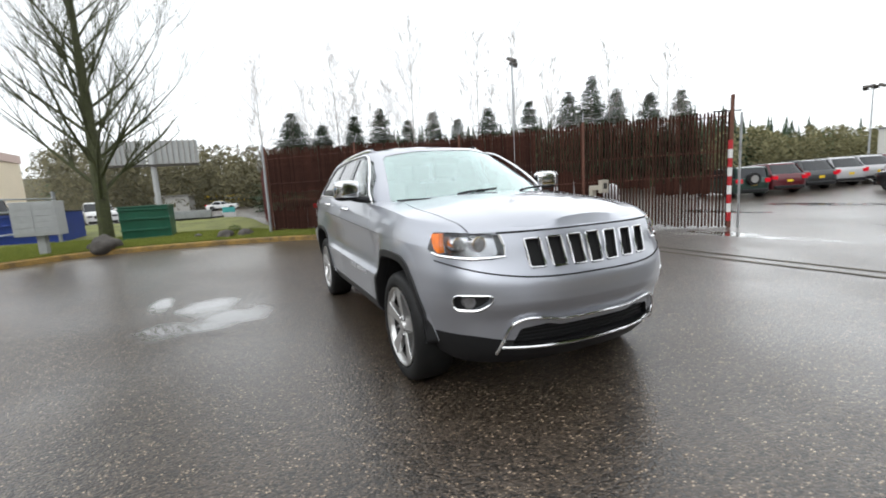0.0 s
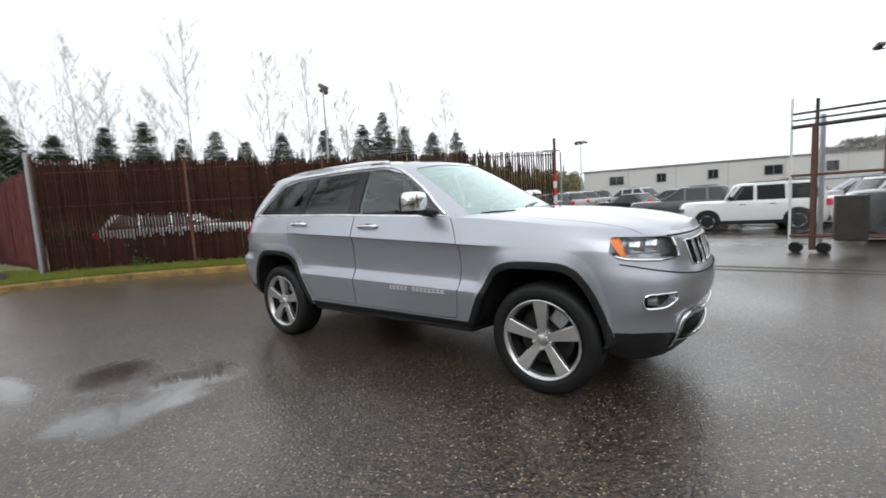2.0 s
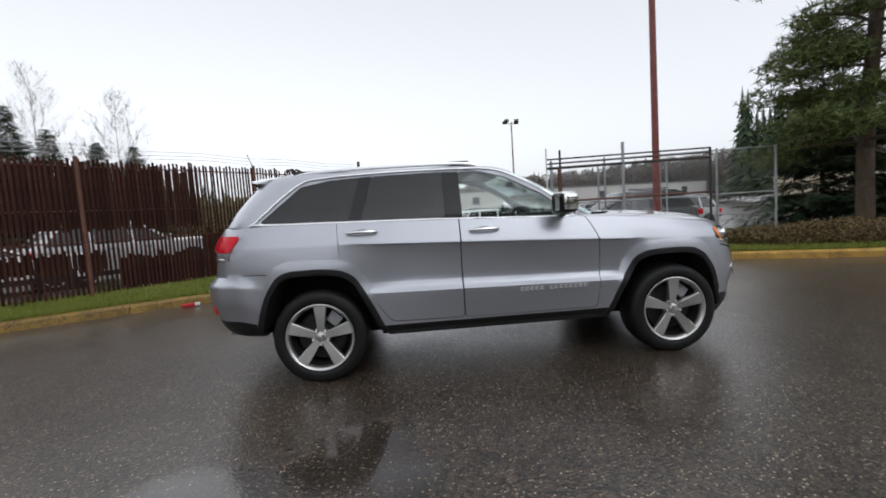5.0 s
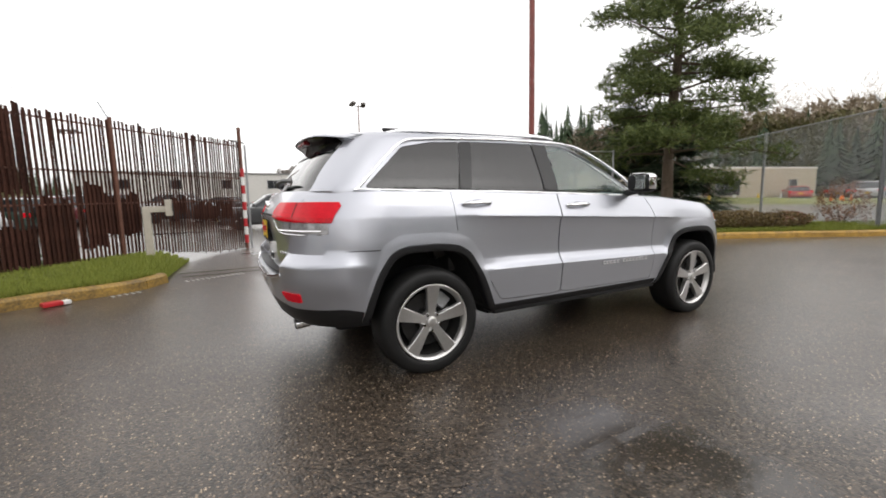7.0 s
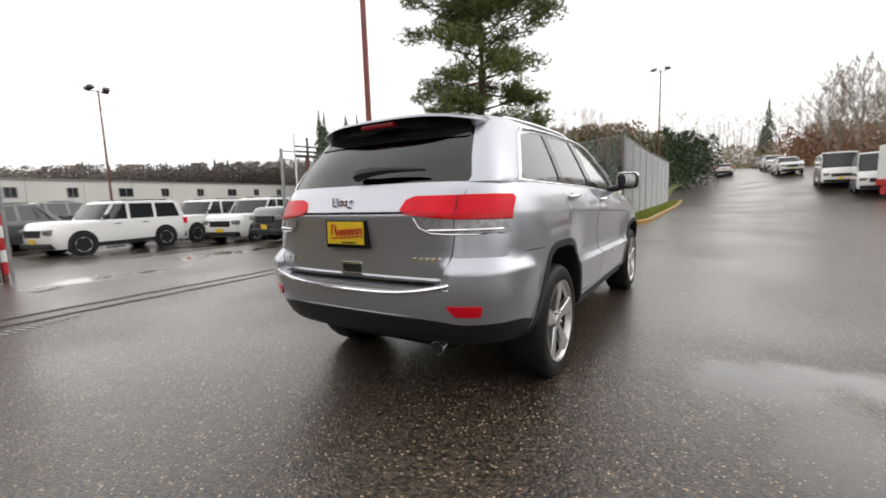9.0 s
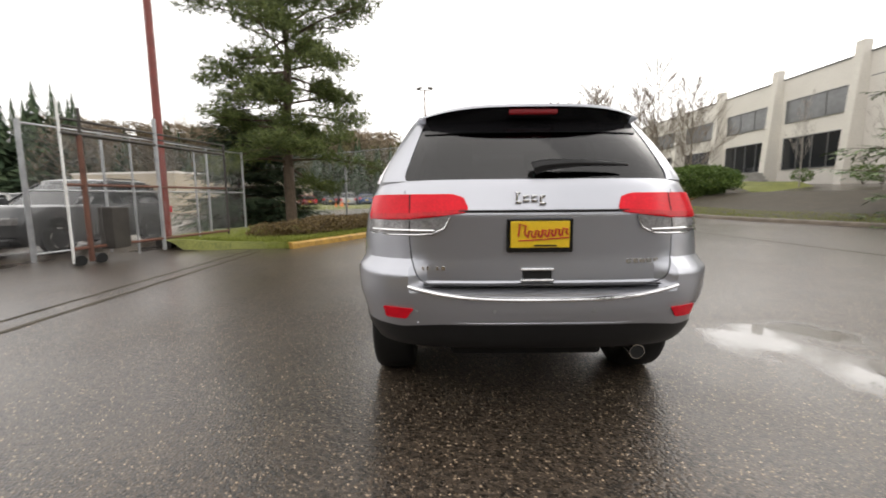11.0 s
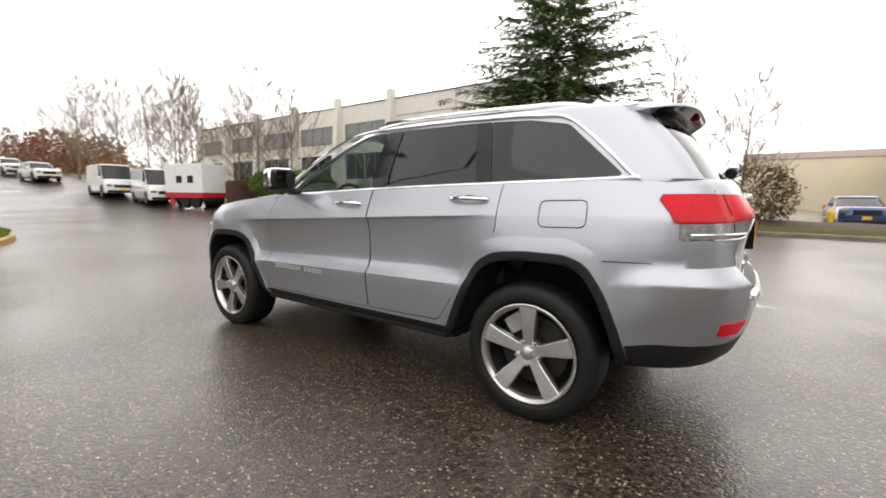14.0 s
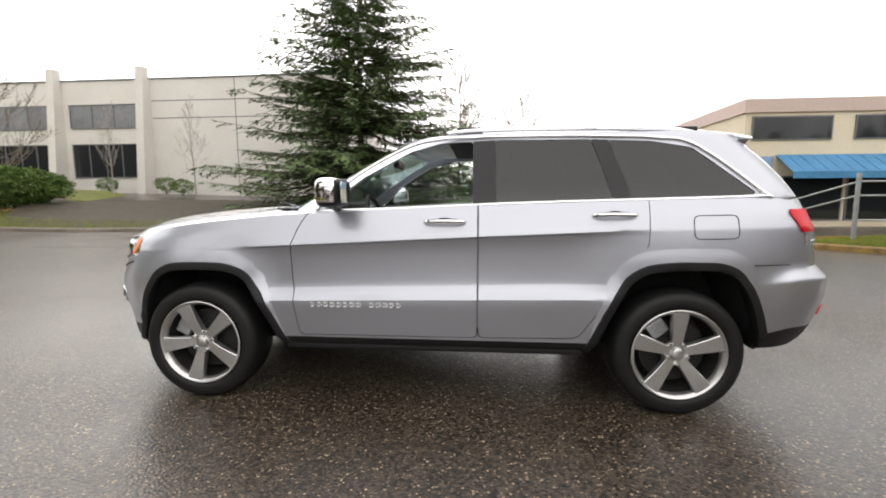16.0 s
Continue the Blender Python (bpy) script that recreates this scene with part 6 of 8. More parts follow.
def prism_yz(pts, x0, x1):
    bm = bmesh.new()
    slab(bm, [(x0, y, z) for y, z in pts], (x1 - x0, 0, 0))
    me = bpy.data.meshes.new("cutter")
    bm.to_mesh(me)
    bm.free()
    return me


def prism_xy(pts, z0, z1):
    bm = bmesh.new()
    slab(bm, [(x, y, z0) for x, y in pts], (0, 0, z1 - z0))
    me = bpy.data.meshes.new("cutter")
    bm.to_mesh(me)
    bm.free()
    return me


def rounded(pts, r=0.03, n=4):
    """An outline with its corners rounded."""
    out = []
    m = len(pts)
    for i in range(m):
        p, a, b = Vector(pts[i]), Vector(pts[i - 1]), Vector(pts[(i + 1) % m])
        rr = min(r, (a - p).length * 0.45, (b - p).length * 0.45)
        u, v = p + (a - p).normalized() * rr, p + (b - p).normalized() * rr
        for k in range(n + 1):
            t = k / n
            q = u * (1 - t) ** 2 + p * 2 * t * (1 - t) + v * t * t
            out.append((q.x, q.y))
    return out


def mirror_pts(pts):
    return [(-a, b) for a, b in pts][::-1]


def add(name, me, material, parent, label="", sharp=28, weight=True):
    """A finished mesh as a smooth part."""
    me.materials.clear()
    me.materials.append(material)
    for p in me.polygons:
        p.material_index = 0
    me.name = name
    me.shade_smooth()
    me.set_sharp_from_angle(angle=radians(sharp))
    ob = new(name, me)
    ob.parent = parent
    if weight:
        md = ob.modifiers.new("normals", 'WEIGHTED_NORMAL')
        md.keep_sharp, md.weight = True, 50
    return tagged(ob, label)


suv = thing("car", "silver metallic sport utility car parked on wet asphalt", "car")

# wheel arch outlines about the hub: forward or rearward offset, height
ARCH_FRONT = [(-0.60, 0.0), (-0.565, 0.05), (-0.475, 0.245), (-0.335, 0.470), (-0.22, 0.515), (0.0, 0.522), (0.165, 0.512), (0.255, 0.468), (0.345, 0.350), (0.40, 0.215), (0.435, 0.08), (0.45, 0.0)]
ARCH_REAR = [(-0.55, 0.0), (-0.515, 0.055), (-0.425, 0.265), (-0.315, 0.462), (-0.215, 0.525), (-0.05, 0.547), (0.19, 0.545), (0.29, 0.508), (0.38, 0.385), (0.445, 0.22), (0.475, 0.12), (0.49, 0.055)]


AX, HUB = 1.4575, 0.374


def arch(front, grow=0.0):
    """Outline of one wheel arch in side view, grown outwards from the edge of the black moulding."""
    out = []
    for a, b in (ARCH_FRONT if front else ARCH_REAR):
        d = Vector((a, b + 0.12)).normalized() * grow * (1.0 if grow < 0 else smoothstep(0.08, 0.45, b))
        a, b = a + d.x, max(0.0, b + d.y) if b > 0.01 else b
        out.append((AX + a, HUB + b) if front else (-AX - a, HUB + b))
    return out if front else out[::-1]


body = fixed(body_solid())
cutters = []
for front in (True, False):
    pl = arch(front, -0.050)
    pl = [(pl[0][0], 0.2)] + rounded(pl, 0.08)[4:-4] + [(pl[-1][0], 0.2)]
    for s in (1, -1):
        cutters.append(prism_xz(pl, 0.52 * s, 1.3 * s))
cutters.append(prism_xy(rounded([(1.02, 0.79), (1.02, -0.79), (-2.06, -0.75), (-2.06, 0.75)], 0.15), 0.96, 1.6))
HEAD = [(0.550, 0.895), (0.560, 1.016), (0.774, 1.034), (1.10, 1.042), (1.10, 1.025), (0.900, 0.985), (0.866, 0.925), (0.84, 0.902), (0.70, 0.886)]
FOG = [(0.700, 0.604), (0.640, 0.660), (0.645, 0.692), (0.815, 0.692), (0.808, 0.604)]
inner = fixed(body_solid(-0.07))
deep = fixed(body_solid(-0.045))
for s in (1, -1):
    f = (lambda p: p) if s > 0 else mirror_pts
    for pts, x0, solid_ in ((HEAD, 1.875, inner), (FOG, 1.9, deep)):
        cutters.append(carve(prism_yz(f(rounded(pts, 0.02 if pts is HEAD else 0.035)), x0, 3.0), 'DIFFERENCE', [solid_]))
SLOTS = []
for k in range(-3, 4):
    y = k * 0.132
    w, lean = 0.047, 0.012 * (k > 0) - 0.012 * (k < 0)
    SLOTS.append([(y - w, 0.990 - abs(k) * 0.002), (y + w, 0.990 - abs(k) * 0.002), (y + w * 0.93 - lean, 0.820 + abs(k) * 0.003), (y - w * 0.93 - lean, 0.820 + abs(k) * 0.003)])
for pts in SLOTS:
    cutters.append(carve(prism_yz(rounded(pts, 0.012), 2.0, 3.0), 'DIFFERENCE', [deep]))
INTAKE = [(-0.525, 0.395), (-0.485, 0.485), (-0.33, 0.502), (-0.25, 0.482), (0.25, 0.482), (0.33, 0.502), (0.485, 0.485), (0.525, 0.395), (0.4, 0.382), (-0.4, 0.382)]
cutters.append(carve(prism_yz(rounded(INTAKE, 0.02), 2.0, 3.0), 'DIFFERENCE', [deep]))
body = carve(body, 'DIFFERENCE', cutters)

# doors: cut out of the skin with a fine gap
FRONT_DOOR = [(0.70, 1.26), (0.79, 1.12), (0.845, 0.97), (0.845, 0.80), (0.80, 0.44), (-0.30, 0.445), (-0.30, 1.30)]
REAR_DOOR = [(-0.30, 1.30), (-0.30, 0.445), (-0.885, 0.455), (-0.97, 0.58), (-1.13, 0.86), (-1.26, 1.0), (-1.275, 1.33)]
GATE = [(0.60, 0.765), (0.65, 0.885), (0.668, 1.1), (0.70, 1.33), (-0.70, 1.33), (-0.668, 1.1), (-0.65, 0.885), (-0.60, 0.765)]


def shrink(pts, d):
    c = Vector((sum(p[0] for p in pts) / len(pts), sum(p[1] for p in pts) / len(pts)))
    return [tuple(Vector(p) + (c - Vector(p)).normalized() * d) for p in pts]


BONNET = [(0.985, -0.60), (1.02, -0.72), (1.45, -0.765), (1.85, -0.735), (2.0, -0.70), (2.5, -0.66), (2.5, 0.66), (2.0, 0.70), (1.85, 0.735), (1.45, 0.765), (1.02, 0.72), (0.985, 0.60)]
door_cut, door_keep = [], []
for s in (1, -1):
    for pts, name in ((FRONT_DOOR, "front_door"), (REAR_DOOR, "rear_door")):
        full = rounded(pts, 0.04)
        door_cut.append(prism_xz(full, 0.80 * s, 1.2 * s))
        door_keep.append((name, prism_xz(shrink(full, 0.006), 0.80 * s, 1.2 * s), s))
gate_cut = prism_yz(rounded(GATE, 0.05), -3.0, -2.22)
gate_keep = prism_yz(shrink(rounded(GATE, 0.05), 0.006), -3.0, -2.22)
bonnet_cut = prism_xy(rounded(BONNET, 0.05), 1.021, 1.6)
bonnet_keep = prism_xy(shrink(rounded(BONNET, 0.05), 0.006), 1.025, 1.6)
doors = [(n, carve(body.copy(), 'INTERSECT', [c]), s) for n, c, s in door_keep]
tailgate_mesh = carve(body.copy(), 'INTERSECT', [gate_keep])
bonnet_mesh = carve(body.copy(), 'INTERSECT', [bonnet_keep])
shell = carve(body, 'DIFFERENCE', door_cut + [gate_cut, bonnet_cut])


def split_low(me, test):
    """Parts a mesh in two by a test on its faces."""
    a, b = bmesh.new(), bmesh.new()
    for bm, want in ((a, True), (b, False)):
        bm.from_mesh(me)
        bmesh.ops.delete(bm, geom=[f for f in bm.faces if test(f.calc_center_median(), f.normal) != want], context='FACES')
    ma, mb = bpy.data.meshes.new("low"), bpy.data.meshes.new("high")
    a.to_mesh(ma)
    b.to_mesh(mb)
    a.free()
    b.free()
    return ma, mb


def is_liner(c, n):
    """Faces of the wheel wells and of the grille and intake recesses."""
    hx = math.copysign(AX, c.x)
    d = math.hypot(c.x - hx, c.z - HUB)
    if d < 0.60 and (abs(c.y) < 0.57 or ((hx - c.x) * n.x + (HUB - c.z) * n.z) / max(d, 0.01) > 0.3):
        return True
    if c.x > 1.95 and abs(c.y) < 0.57 and c.z < 1.012:
        return nose_x(c.y, c.z) - c.x > 0.012
    if nose_x(c.y, c.z) - c.x < 0.04 or c.x - tail_x(c.y, c.z) < 0.04:
        return False
    return abs(c.y) < 0.77 and abs(c.x) < 2.04 and n.z < 0.2


low, rest = split_low(shell, lambda c, n: zz_of(c.x, c.z) < 0.469)
add("lower_cladding", low, CLAD, suv, "matt black lower cladding")
liner, high = split_low(rest, is_liner)
add("wheel_liner", liner, WELL, suv, "black wheel well liners and grille recesses")
add("body_shell", high, SILVER, suv, "silver metallic painted body")
add("bonnet", bonnet_mesh, SILVER, suv, "silver bonnet")
tailgate = add("tailgate", tailgate_mesh, SILVER, suv, "silver tailgate")
for n_, me_, s_ in doors:
    dn = add(n_, me_, SILVER, suv)
    # pull handle on two feet
    hx = -0.105 if n_ == "front_door" else -1.075
    hz = 1.14 if n_ == "front_door" else 1.178
    bm = bmesh.new()
    pts = [(hx - 0.115, side_y(hx - 0.115, hz) + 0.004, hz), (hx - 0.09, side_y(hx - 0.09, hz) + 0.03, hz + 0.003), (hx, side_y(hx, hz) + 0.042, hz + 0.006), (hx + 0.09, side_y(hx + 0.09, hz) + 0.03, hz + 0.003), (hx + 0.115, side_y(hx + 0.115, hz) + 0.004, hz)]
    tube(bm, [(x, y * s_, z) for x, y, z in spline(pts, 13)], 0.0135, 8)
    part("door_handle", bm, CHROME, dn, "chrome door handle", True)
    # flat dark oval on the skin, painted shade behind the handle
    bm = bmesh.new()
    r = bmesh.ops.create_uvsphere(bm, u_segments=16, v_segments=8, radius=1)
    bmesh.ops.transform(bm, matrix=Matrix.Translation((hx, (side_y(hx, hz) - 0.004) * s_, hz + 0.006)) @ Matrix.Diagonal((0.05, 0.007, 0.019, 1)), verts=bm.verts)
    part("handle_shade", bm, GAP_SHADE, dn, "dark oval standing in for shade behind the handle", True)
    # raised letters on the lower front door, as plain bars
    if n_ == "front_door":
        letters = bmesh.new()
        x0, x1 = (0.155, 0.705)
        k = 0
        x = x0
        while x < x1:
            if k != 5:
                for zz0, zz1 in ((0.626, 0.634), (0.648, 0.656)):
                    box(letters, x, (side_y(x, 0.64) - 0.002) * s_, zz0, x + 0.030, (side_y(x, 0.64) + 0.004) * s_, zz1)
                box(letters, x, (side_y(x, 0.64) - 0.002) * s_, 0.626, x + 0.010, (side_y(x, 0.64) + 0.004) * s_, 0.656)
            x += 0.0405
            k += 1
        part("badge", letters, SATIN, dn, "raised chrome lettering strip")

# wheel arches: a soft body-coloured flare, and a black lipped moulding inside it
for front in (True, False):
    for s in (1, -1):
        for nm, g0, g1, prof, m_, lb in (
                ("wheel_flare", 0.100, -0.002, ((0.0, -0.002), (0.25, 0.0), (0.5, 0.0018), (0.75, 0.0034), (1.0, 0.0045)), SILVER, "silver wheel arch flare"),
                ("arch_moulding", 0.0, -0.052, ((0.0, 0.004), (0.06, 0.014), (0.5, 0.015), (0.92, 0.011), (1.0, 0.004), (1.0, -0.07)), CLAD, "black wheel arch moulding")):
            o, i_ = rounded(arch(front, g0), 0.10, 6), rounded(arch(front, g1), 0.10, 6)
            bm = bmesh.new()
            rows = []
            for (xo, zo), (xi, zi) in zip(o, i_):
                line = []
                for t, off in prof:
                    x, z = xo + (xi - xo) * t, zo + (zi - zo) * t
                    zc_ = max(z, interp(x, *ZB) + 0.02)
                    line.append(bm.verts.new((x, (max(side_y(x, zc_), 0.90 if abs(abs(x) - AX) < 0.42 else 0.0) + off) * s, z)))
                rows.append(line)
            for a, b in zip(rows, rows[1:]):
                for k in range(len(a) - 1):
                    bm.faces.new((a[k], a[k + 1], b[k + 1], b[k]))
            bmesh.ops.recalc_face_normals(bm, faces=bm.faces)
            part(nm, bm, m_, suv, lb, True, 50)

# sills
for s in (1, -1):
    bm = bmesh.new()
    box(bm, -0.93, 0.78 * s, 0.340, 0.91, 0.905 * s, 0.415, 0.02)
    part("sill", bm, CLAD, suv, "black plastic sill")

# ---- glasshouse, glass and trims ----
F_WIN = [(0.66, 1.207), (0.43, 1.408), (0.14, 1.570), (-0.06, 1.622), (-0.265, 1.632), (-0.265, 1.236)]
R_WIN = [(-0.405, 1.240), (-0.405, 1.638), (-0.985, 1.634), (-1.085, 1.262)]
Q_WIN = [(-1.185, 1.266), (-1.085, 1.630), (-1.33, 1.618), (-1.56, 1.575), (-1.865, 1.305), (-1.84, 1.284)]
SCREEN = [(-0.75, 1.195), (-0.58, 1.615), (-0.3, 1.650), (0.3, 1.650), (0.58, 1.615), (0.75, 1.195)]
BACK = [(-0.70, 1.272), (-0.58, 1.645), (0.58, 1.645), (0.70, 1.272)]
house = fixed(house_solid(0.0, 0.035))
win = [("front_side_window", F_WIN, CLEARGLASS), ("rear_side_window", R_WIN, TINTGLASS), ("quarter_window", Q_WIN, TINTGLASS)]
cut = [prism_xz(rounded(p, 0.02), 0.45 * s, 1.2 * s) for _, p, _ in win for s in (1, -1)]
cut += [prism_yz(rounded(SCREEN, 0.05), 0.10, 2.0), prism_yz(rounded(BACK, 0.06), -3.0, -1.90)]
house = carve(house, 'DIFFERENCE', cut)
add("glasshouse", house, SILVER, suv, "silver roof and pillars")
pane = fixed(house_solid(-0.004, 0.004))
for nm, p, m_ in win:
    for s in (1, -1):
        if nm == "front_side_window" and s > 0:
            continue
        ob = add(nm, carve(pane.copy(), 'INTERSECT', [prism_xz(rounded(p, 0.02), 0.45 * s, 1.2 * s)]), m_, suv, "clear window glass" if m_ is CLEARGLASS else "dark privacy glass")
        ob.visible_shadow = False
ob = add("windscreen", carve(pane.copy(), 'INTERSECT', [prism_yz(rounded(SCREEN, 0.05), 0.10, 2.0)]), SHIELDGLASS, suv, "greenish windscreen glass")
ob.visible_shadow = False
add("rear_window", carve(pane.copy(), 'INTERSECT', [prism_yz(rounded(BACK, 0.06), -3.0, -1.90)]), TINTGLASS, suv, "dark rear window glass")
skin = fixed(house_solid(0.003, 0.012))
B_P = [(-0.265, 1.236), (-0.265, 1.632), (-0.405, 1.638), (-0.405, 1.240)]
C_P = [(-1.085, 1.262), (-0.985, 1.634), (-1.085, 1.630), (-1.185, 1.266)]
for nm, p in (("door_pillar", B_P), ("rear_door_pillar", C_P)):
    for s in (1, -1):
        add(nm, carve(skin.copy(), 'INTERSECT', [prism_xz(p, 0.45 * s, 1.2 * s)]), GLOSSBLACK, suv, "gloss black pillar trim")
add("rear_glass_header", carve(skin.copy(), 'INTERSECT', [prism_yz(rounded([(-0.60, 1.54), (-0.56, 1.66), (0.56, 1.66), (0.60, 1.54)], 0.03), -3.0, -1.88)]), GLOSSBLACK, suv, "black band under the spoiler")

DLO = [(0.70, 1.200), (0.45, 1.418), (0.15, 1.594), (-0.06, 1.646), (-0.30, 1.656), (-0.75, 1.660), (-1.1, 1.652), (-1.36, 1.638), (-1.58, 1.590), (-1.895, 1.310), (-1.87, 1.284), (-1.2, 1.264), (-0.4, 1.241), (0.3, 1.212)]
for s in (1, -1):
    bm = bmesh.new()
    tube(bm, [(x, (house_side_y(x, z) + 0.004) * s, z) for x, z in [tuple(v[:2]) for v in spline([(*p, 0) for p in DLO + DLO[:1]], 110)][:-1]], 0.0115, 6, True)
    part("window_trim", bm, CHROME, suv, "bright chrome window surround", True, 60)
    # roof rail on three feet
    bm = bmesh.new()
    rail = spline([(-0.10, 0.590 * s, 1.690), (-0.22, 0.592 * s, 1.708), (-0.5, 0.594 * s, 1.717), (-1.0, 0.594 * s, 1.715), (-1.45, 0.591 * s, 1.702), (-1.62, 0.586 * s, 1.686), (-1.70, 0.580 * s, 1.674)], 25)
    tube(bm, rail, 0.017, 8)
    rl = part("roof_rail", bm, CHROME, suv, "bright roof rail", True)
    for x, z in ((-0.24, 1.728), (-1.56, 1.712)):
        bm = bmesh.new()
        box(bm, x - 0.085, 0.570 * s, 1.675, x + 0.085, 0.602 * s, z + 0.004, 0.012)
        part("foot", bm, BLACKPLASTIC, rl, "black rail foot")

# spoiler with its brake lamp
bm = bmesh.new()
NS = 25
rows = []
for i in range(NS):
    y = -0.63 + 1.26 * i / (NS - 1)
    e = abs(y) / 0.63
    back = -2.105 + 0.17 * e ** 3
    zt = 1.706 - 0.052 * e ** 4
    q = 1 - 0.93 * e ** 7
    prof = [(-1.72, zt + 0.004), (-1.85, zt + 0.004), (back + 0.1, zt - 0.004), (back, zt - 0.022), (back - 0.004, zt - 0.022 - 0.014 * q), (back + 0.02, zt - 0.022 - 0.03 * q), (-1.975 + 0.1 * (1 - q), zt - 0.022 - 0.085 * q), (-1.93 + 0.1 * (1 - q), zt - 0.022 - 0.10 * q)]
    rows.append([bm.verts.new((x, y, z)) for x, z in prof])
for a, b in zip(rows, rows[1:]):
    for k in range(len(a)):
        bm.faces.new((a[k], a[(k + 1) % len(a)], b[(k + 1) % len(a)], b[k]))
bm.faces.new(rows[0][::-1])
bm.faces.new(rows[-1])
bmesh.ops.recalc_face_normals(bm, faces=bm.faces)
me_sp = bpy.data.meshes.new("sp")
bm.to_mesh(me_sp)
bm.free()
under, upper = split_low(me_sp, lambda c, n: n.z < -0.25 and abs(c.y) < 0.56)
spoiler = add("spoiler", upper, SILVER, suv, "silver roof spoiler", 40, False)
add("underside", under, GLOSSBLACK, spoiler, "black spoiler underside", 40, False)
bm = bmesh.new()
box(bm, -2.098, -0.13, 1.632, -2.05, 0.13, 1.659, 0.008)
part("brake_lamp", bm, LENSDARK, spoiler, "dark red high brake lamp")

# tail lamps
proud = fixed(body_solid(0.007))
T_RED = [(0.44, 1.213), (0.385, 1.196), (0.362, 1.142), (0.38, 1.121), (0.555, 1.098), (0.66, 1.088), (1.1, 1.080), (1.1, 1.200), (0.8, 1.213)]
T_SIDE = [(-3.0, 1.0), (-2.13, 1.025), (-2.11, 1.06), (-2.078, 1.13), (-2.032, 1.188), (-2.045, 1.225), (-3.0, 1.26)]
T_CLR = [(0.455, 1.107), (0.49, 1.040), (0.56, 1.019), (1.1, 1.014), (1.1, 1.077), (0.66, 1.085), (0.555, 1.095)]
for s in (1, -1):
    f = (lambda p: p) if s > 0 else mirror_pts
    lamp = add("tail_lamp", carve(proud.copy(), 'INTERSECT', [prism_yz(f(rounded(T_RED, 0.012)), -3.0, -1.9), prism_xz(T_SIDE, -1.3, 1.3)]), LENSRED, suv, "glossy red tail lamp")
    add("reversing_lens", carve(proud.copy(), 'INTERSECT', [prism_yz(f(rounded(T_CLR, 0.010)), -3.0, -2.12)]), TAILCLEAR, lamp, "clear ribbed lens")
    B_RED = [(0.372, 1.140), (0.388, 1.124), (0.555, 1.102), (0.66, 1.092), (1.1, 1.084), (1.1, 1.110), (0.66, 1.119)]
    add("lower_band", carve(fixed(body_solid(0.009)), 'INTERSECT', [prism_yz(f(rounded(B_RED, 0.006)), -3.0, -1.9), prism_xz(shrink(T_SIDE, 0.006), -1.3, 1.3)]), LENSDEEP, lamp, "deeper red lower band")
    bm = bmesh.new()
    tube(bm, [(tail_x(0.655, z, 0.0085), 0.655 * s, z) for z in np.linspace(1.02, 1.212, 12)], 0.0035, 5)
    part("lamp_joint", bm, GAP_SHADE, lamp, "dark joint between body and tailgate lamps")
    bm = bmesh.new()
    tube(bm, [(tail_x(y, 1.034, 0.010), y * s, 1.034) for y in np.linspace(0.53, 0.86, 14)], 0.0065, 6)
    part("light_bar", bm, CHROME, lamp, "bright strip in the lens", True)
    bm = bmesh.new()
    tube(bm, [(tail_x(y, z, 0.008), y * s, z) for y, z in ((0.452, 1.100), (0.482, 1.045), (0.545, 1.018), (0.62, 1.012), (0.75, 1.010), (0.87, 1.012))], 0.004, 6)
    part("lamp_trim", bm, CHROME, lamp, smooth=True)
    # rear reflector
    R = [(0.635, 0.650), (0.675, 0.592), (0.785, 0.588), (0.80, 0.648)]
    add("rear_reflector", carve(proud.copy(), 'INTERSECT', [prism_yz(f(rounded(R, 0.012)), -3.0, -2.0)]), LENSRED, suv, "red bumper reflector")
    if s < 0:
        continue
    bm = bmesh.new()
    rod(bm, (-2.20, -0.52 * s, 0.400), (-2.295, -0.52 * s, 0.388), 0.04, n=20)
    ex = part("exhaust", bm, CHROME, suv, "chrome exhaust tip", True, 50)
    bm = bmesh.new()
    rod(bm, (-2.292, -0.52 * s, 0.3883), (-2.2975, -0.52 * s, 0.3877), 0.036, n=20)
    part("bore", bm, GAP_SHADE, ex)

# bumper chrome strip, lower lip, plate, handle, wiper, emblem
bm = bmesh.new()
tube(bm, [(tail_x(y, 0.715, 0.006), y, 0.704 + 0.058 * (abs(y) / 0.66) ** 3) for y in np.linspace(-0.66, 0.66, 41)], 0.011, 8)
part("bumper_trim", bm, CHROME, suv, "chrome strip along the rear bumper", True)
bm = bmesh.new()
tube(bm, [(tail_x(y, 0.565, 0.004), y, 0.580 + 0.008 * smoothstep(0.3, 0.56, abs(y)) - 0.048 * smoothstep(0.58, 0.68, abs(y))) for y in np.linspace(-0.62, 0.62, 61)], 0.0035, 6)
part("lower_trim", bm, SILVER, suv, "thin silver strip above the black valance", True)
bm = bmesh.new()
edge = [(tail_x(y, 0.735, -0.014), y, 0.7665) for y in np.linspace(-0.585, 0.585, 25)]
slab(bm, edge + [(-2.345, 0.585, 0.7665), (-2.345, -0.585, 0.7665)], (0, 0, 0.004))
part("step_pad", bm, CLAD, suv, "dark ribbed pad on the bumper top")
bm = bmesh.new()
box(bm, -2.393, -0.140, 0.928, -2.352, 0.180, 1.092, 0.006)
pl = part("plate_frame", bm, GLOSSBLACK, tailgate, "black licence plate frame")
bm = bmesh.new()
box(bm, -2.397, -0.122, 0.952, -2.392, 0.162, 1.080, 0.002)
part("plate", bm, YELLOW, pl, "yellow dealer plate insert")
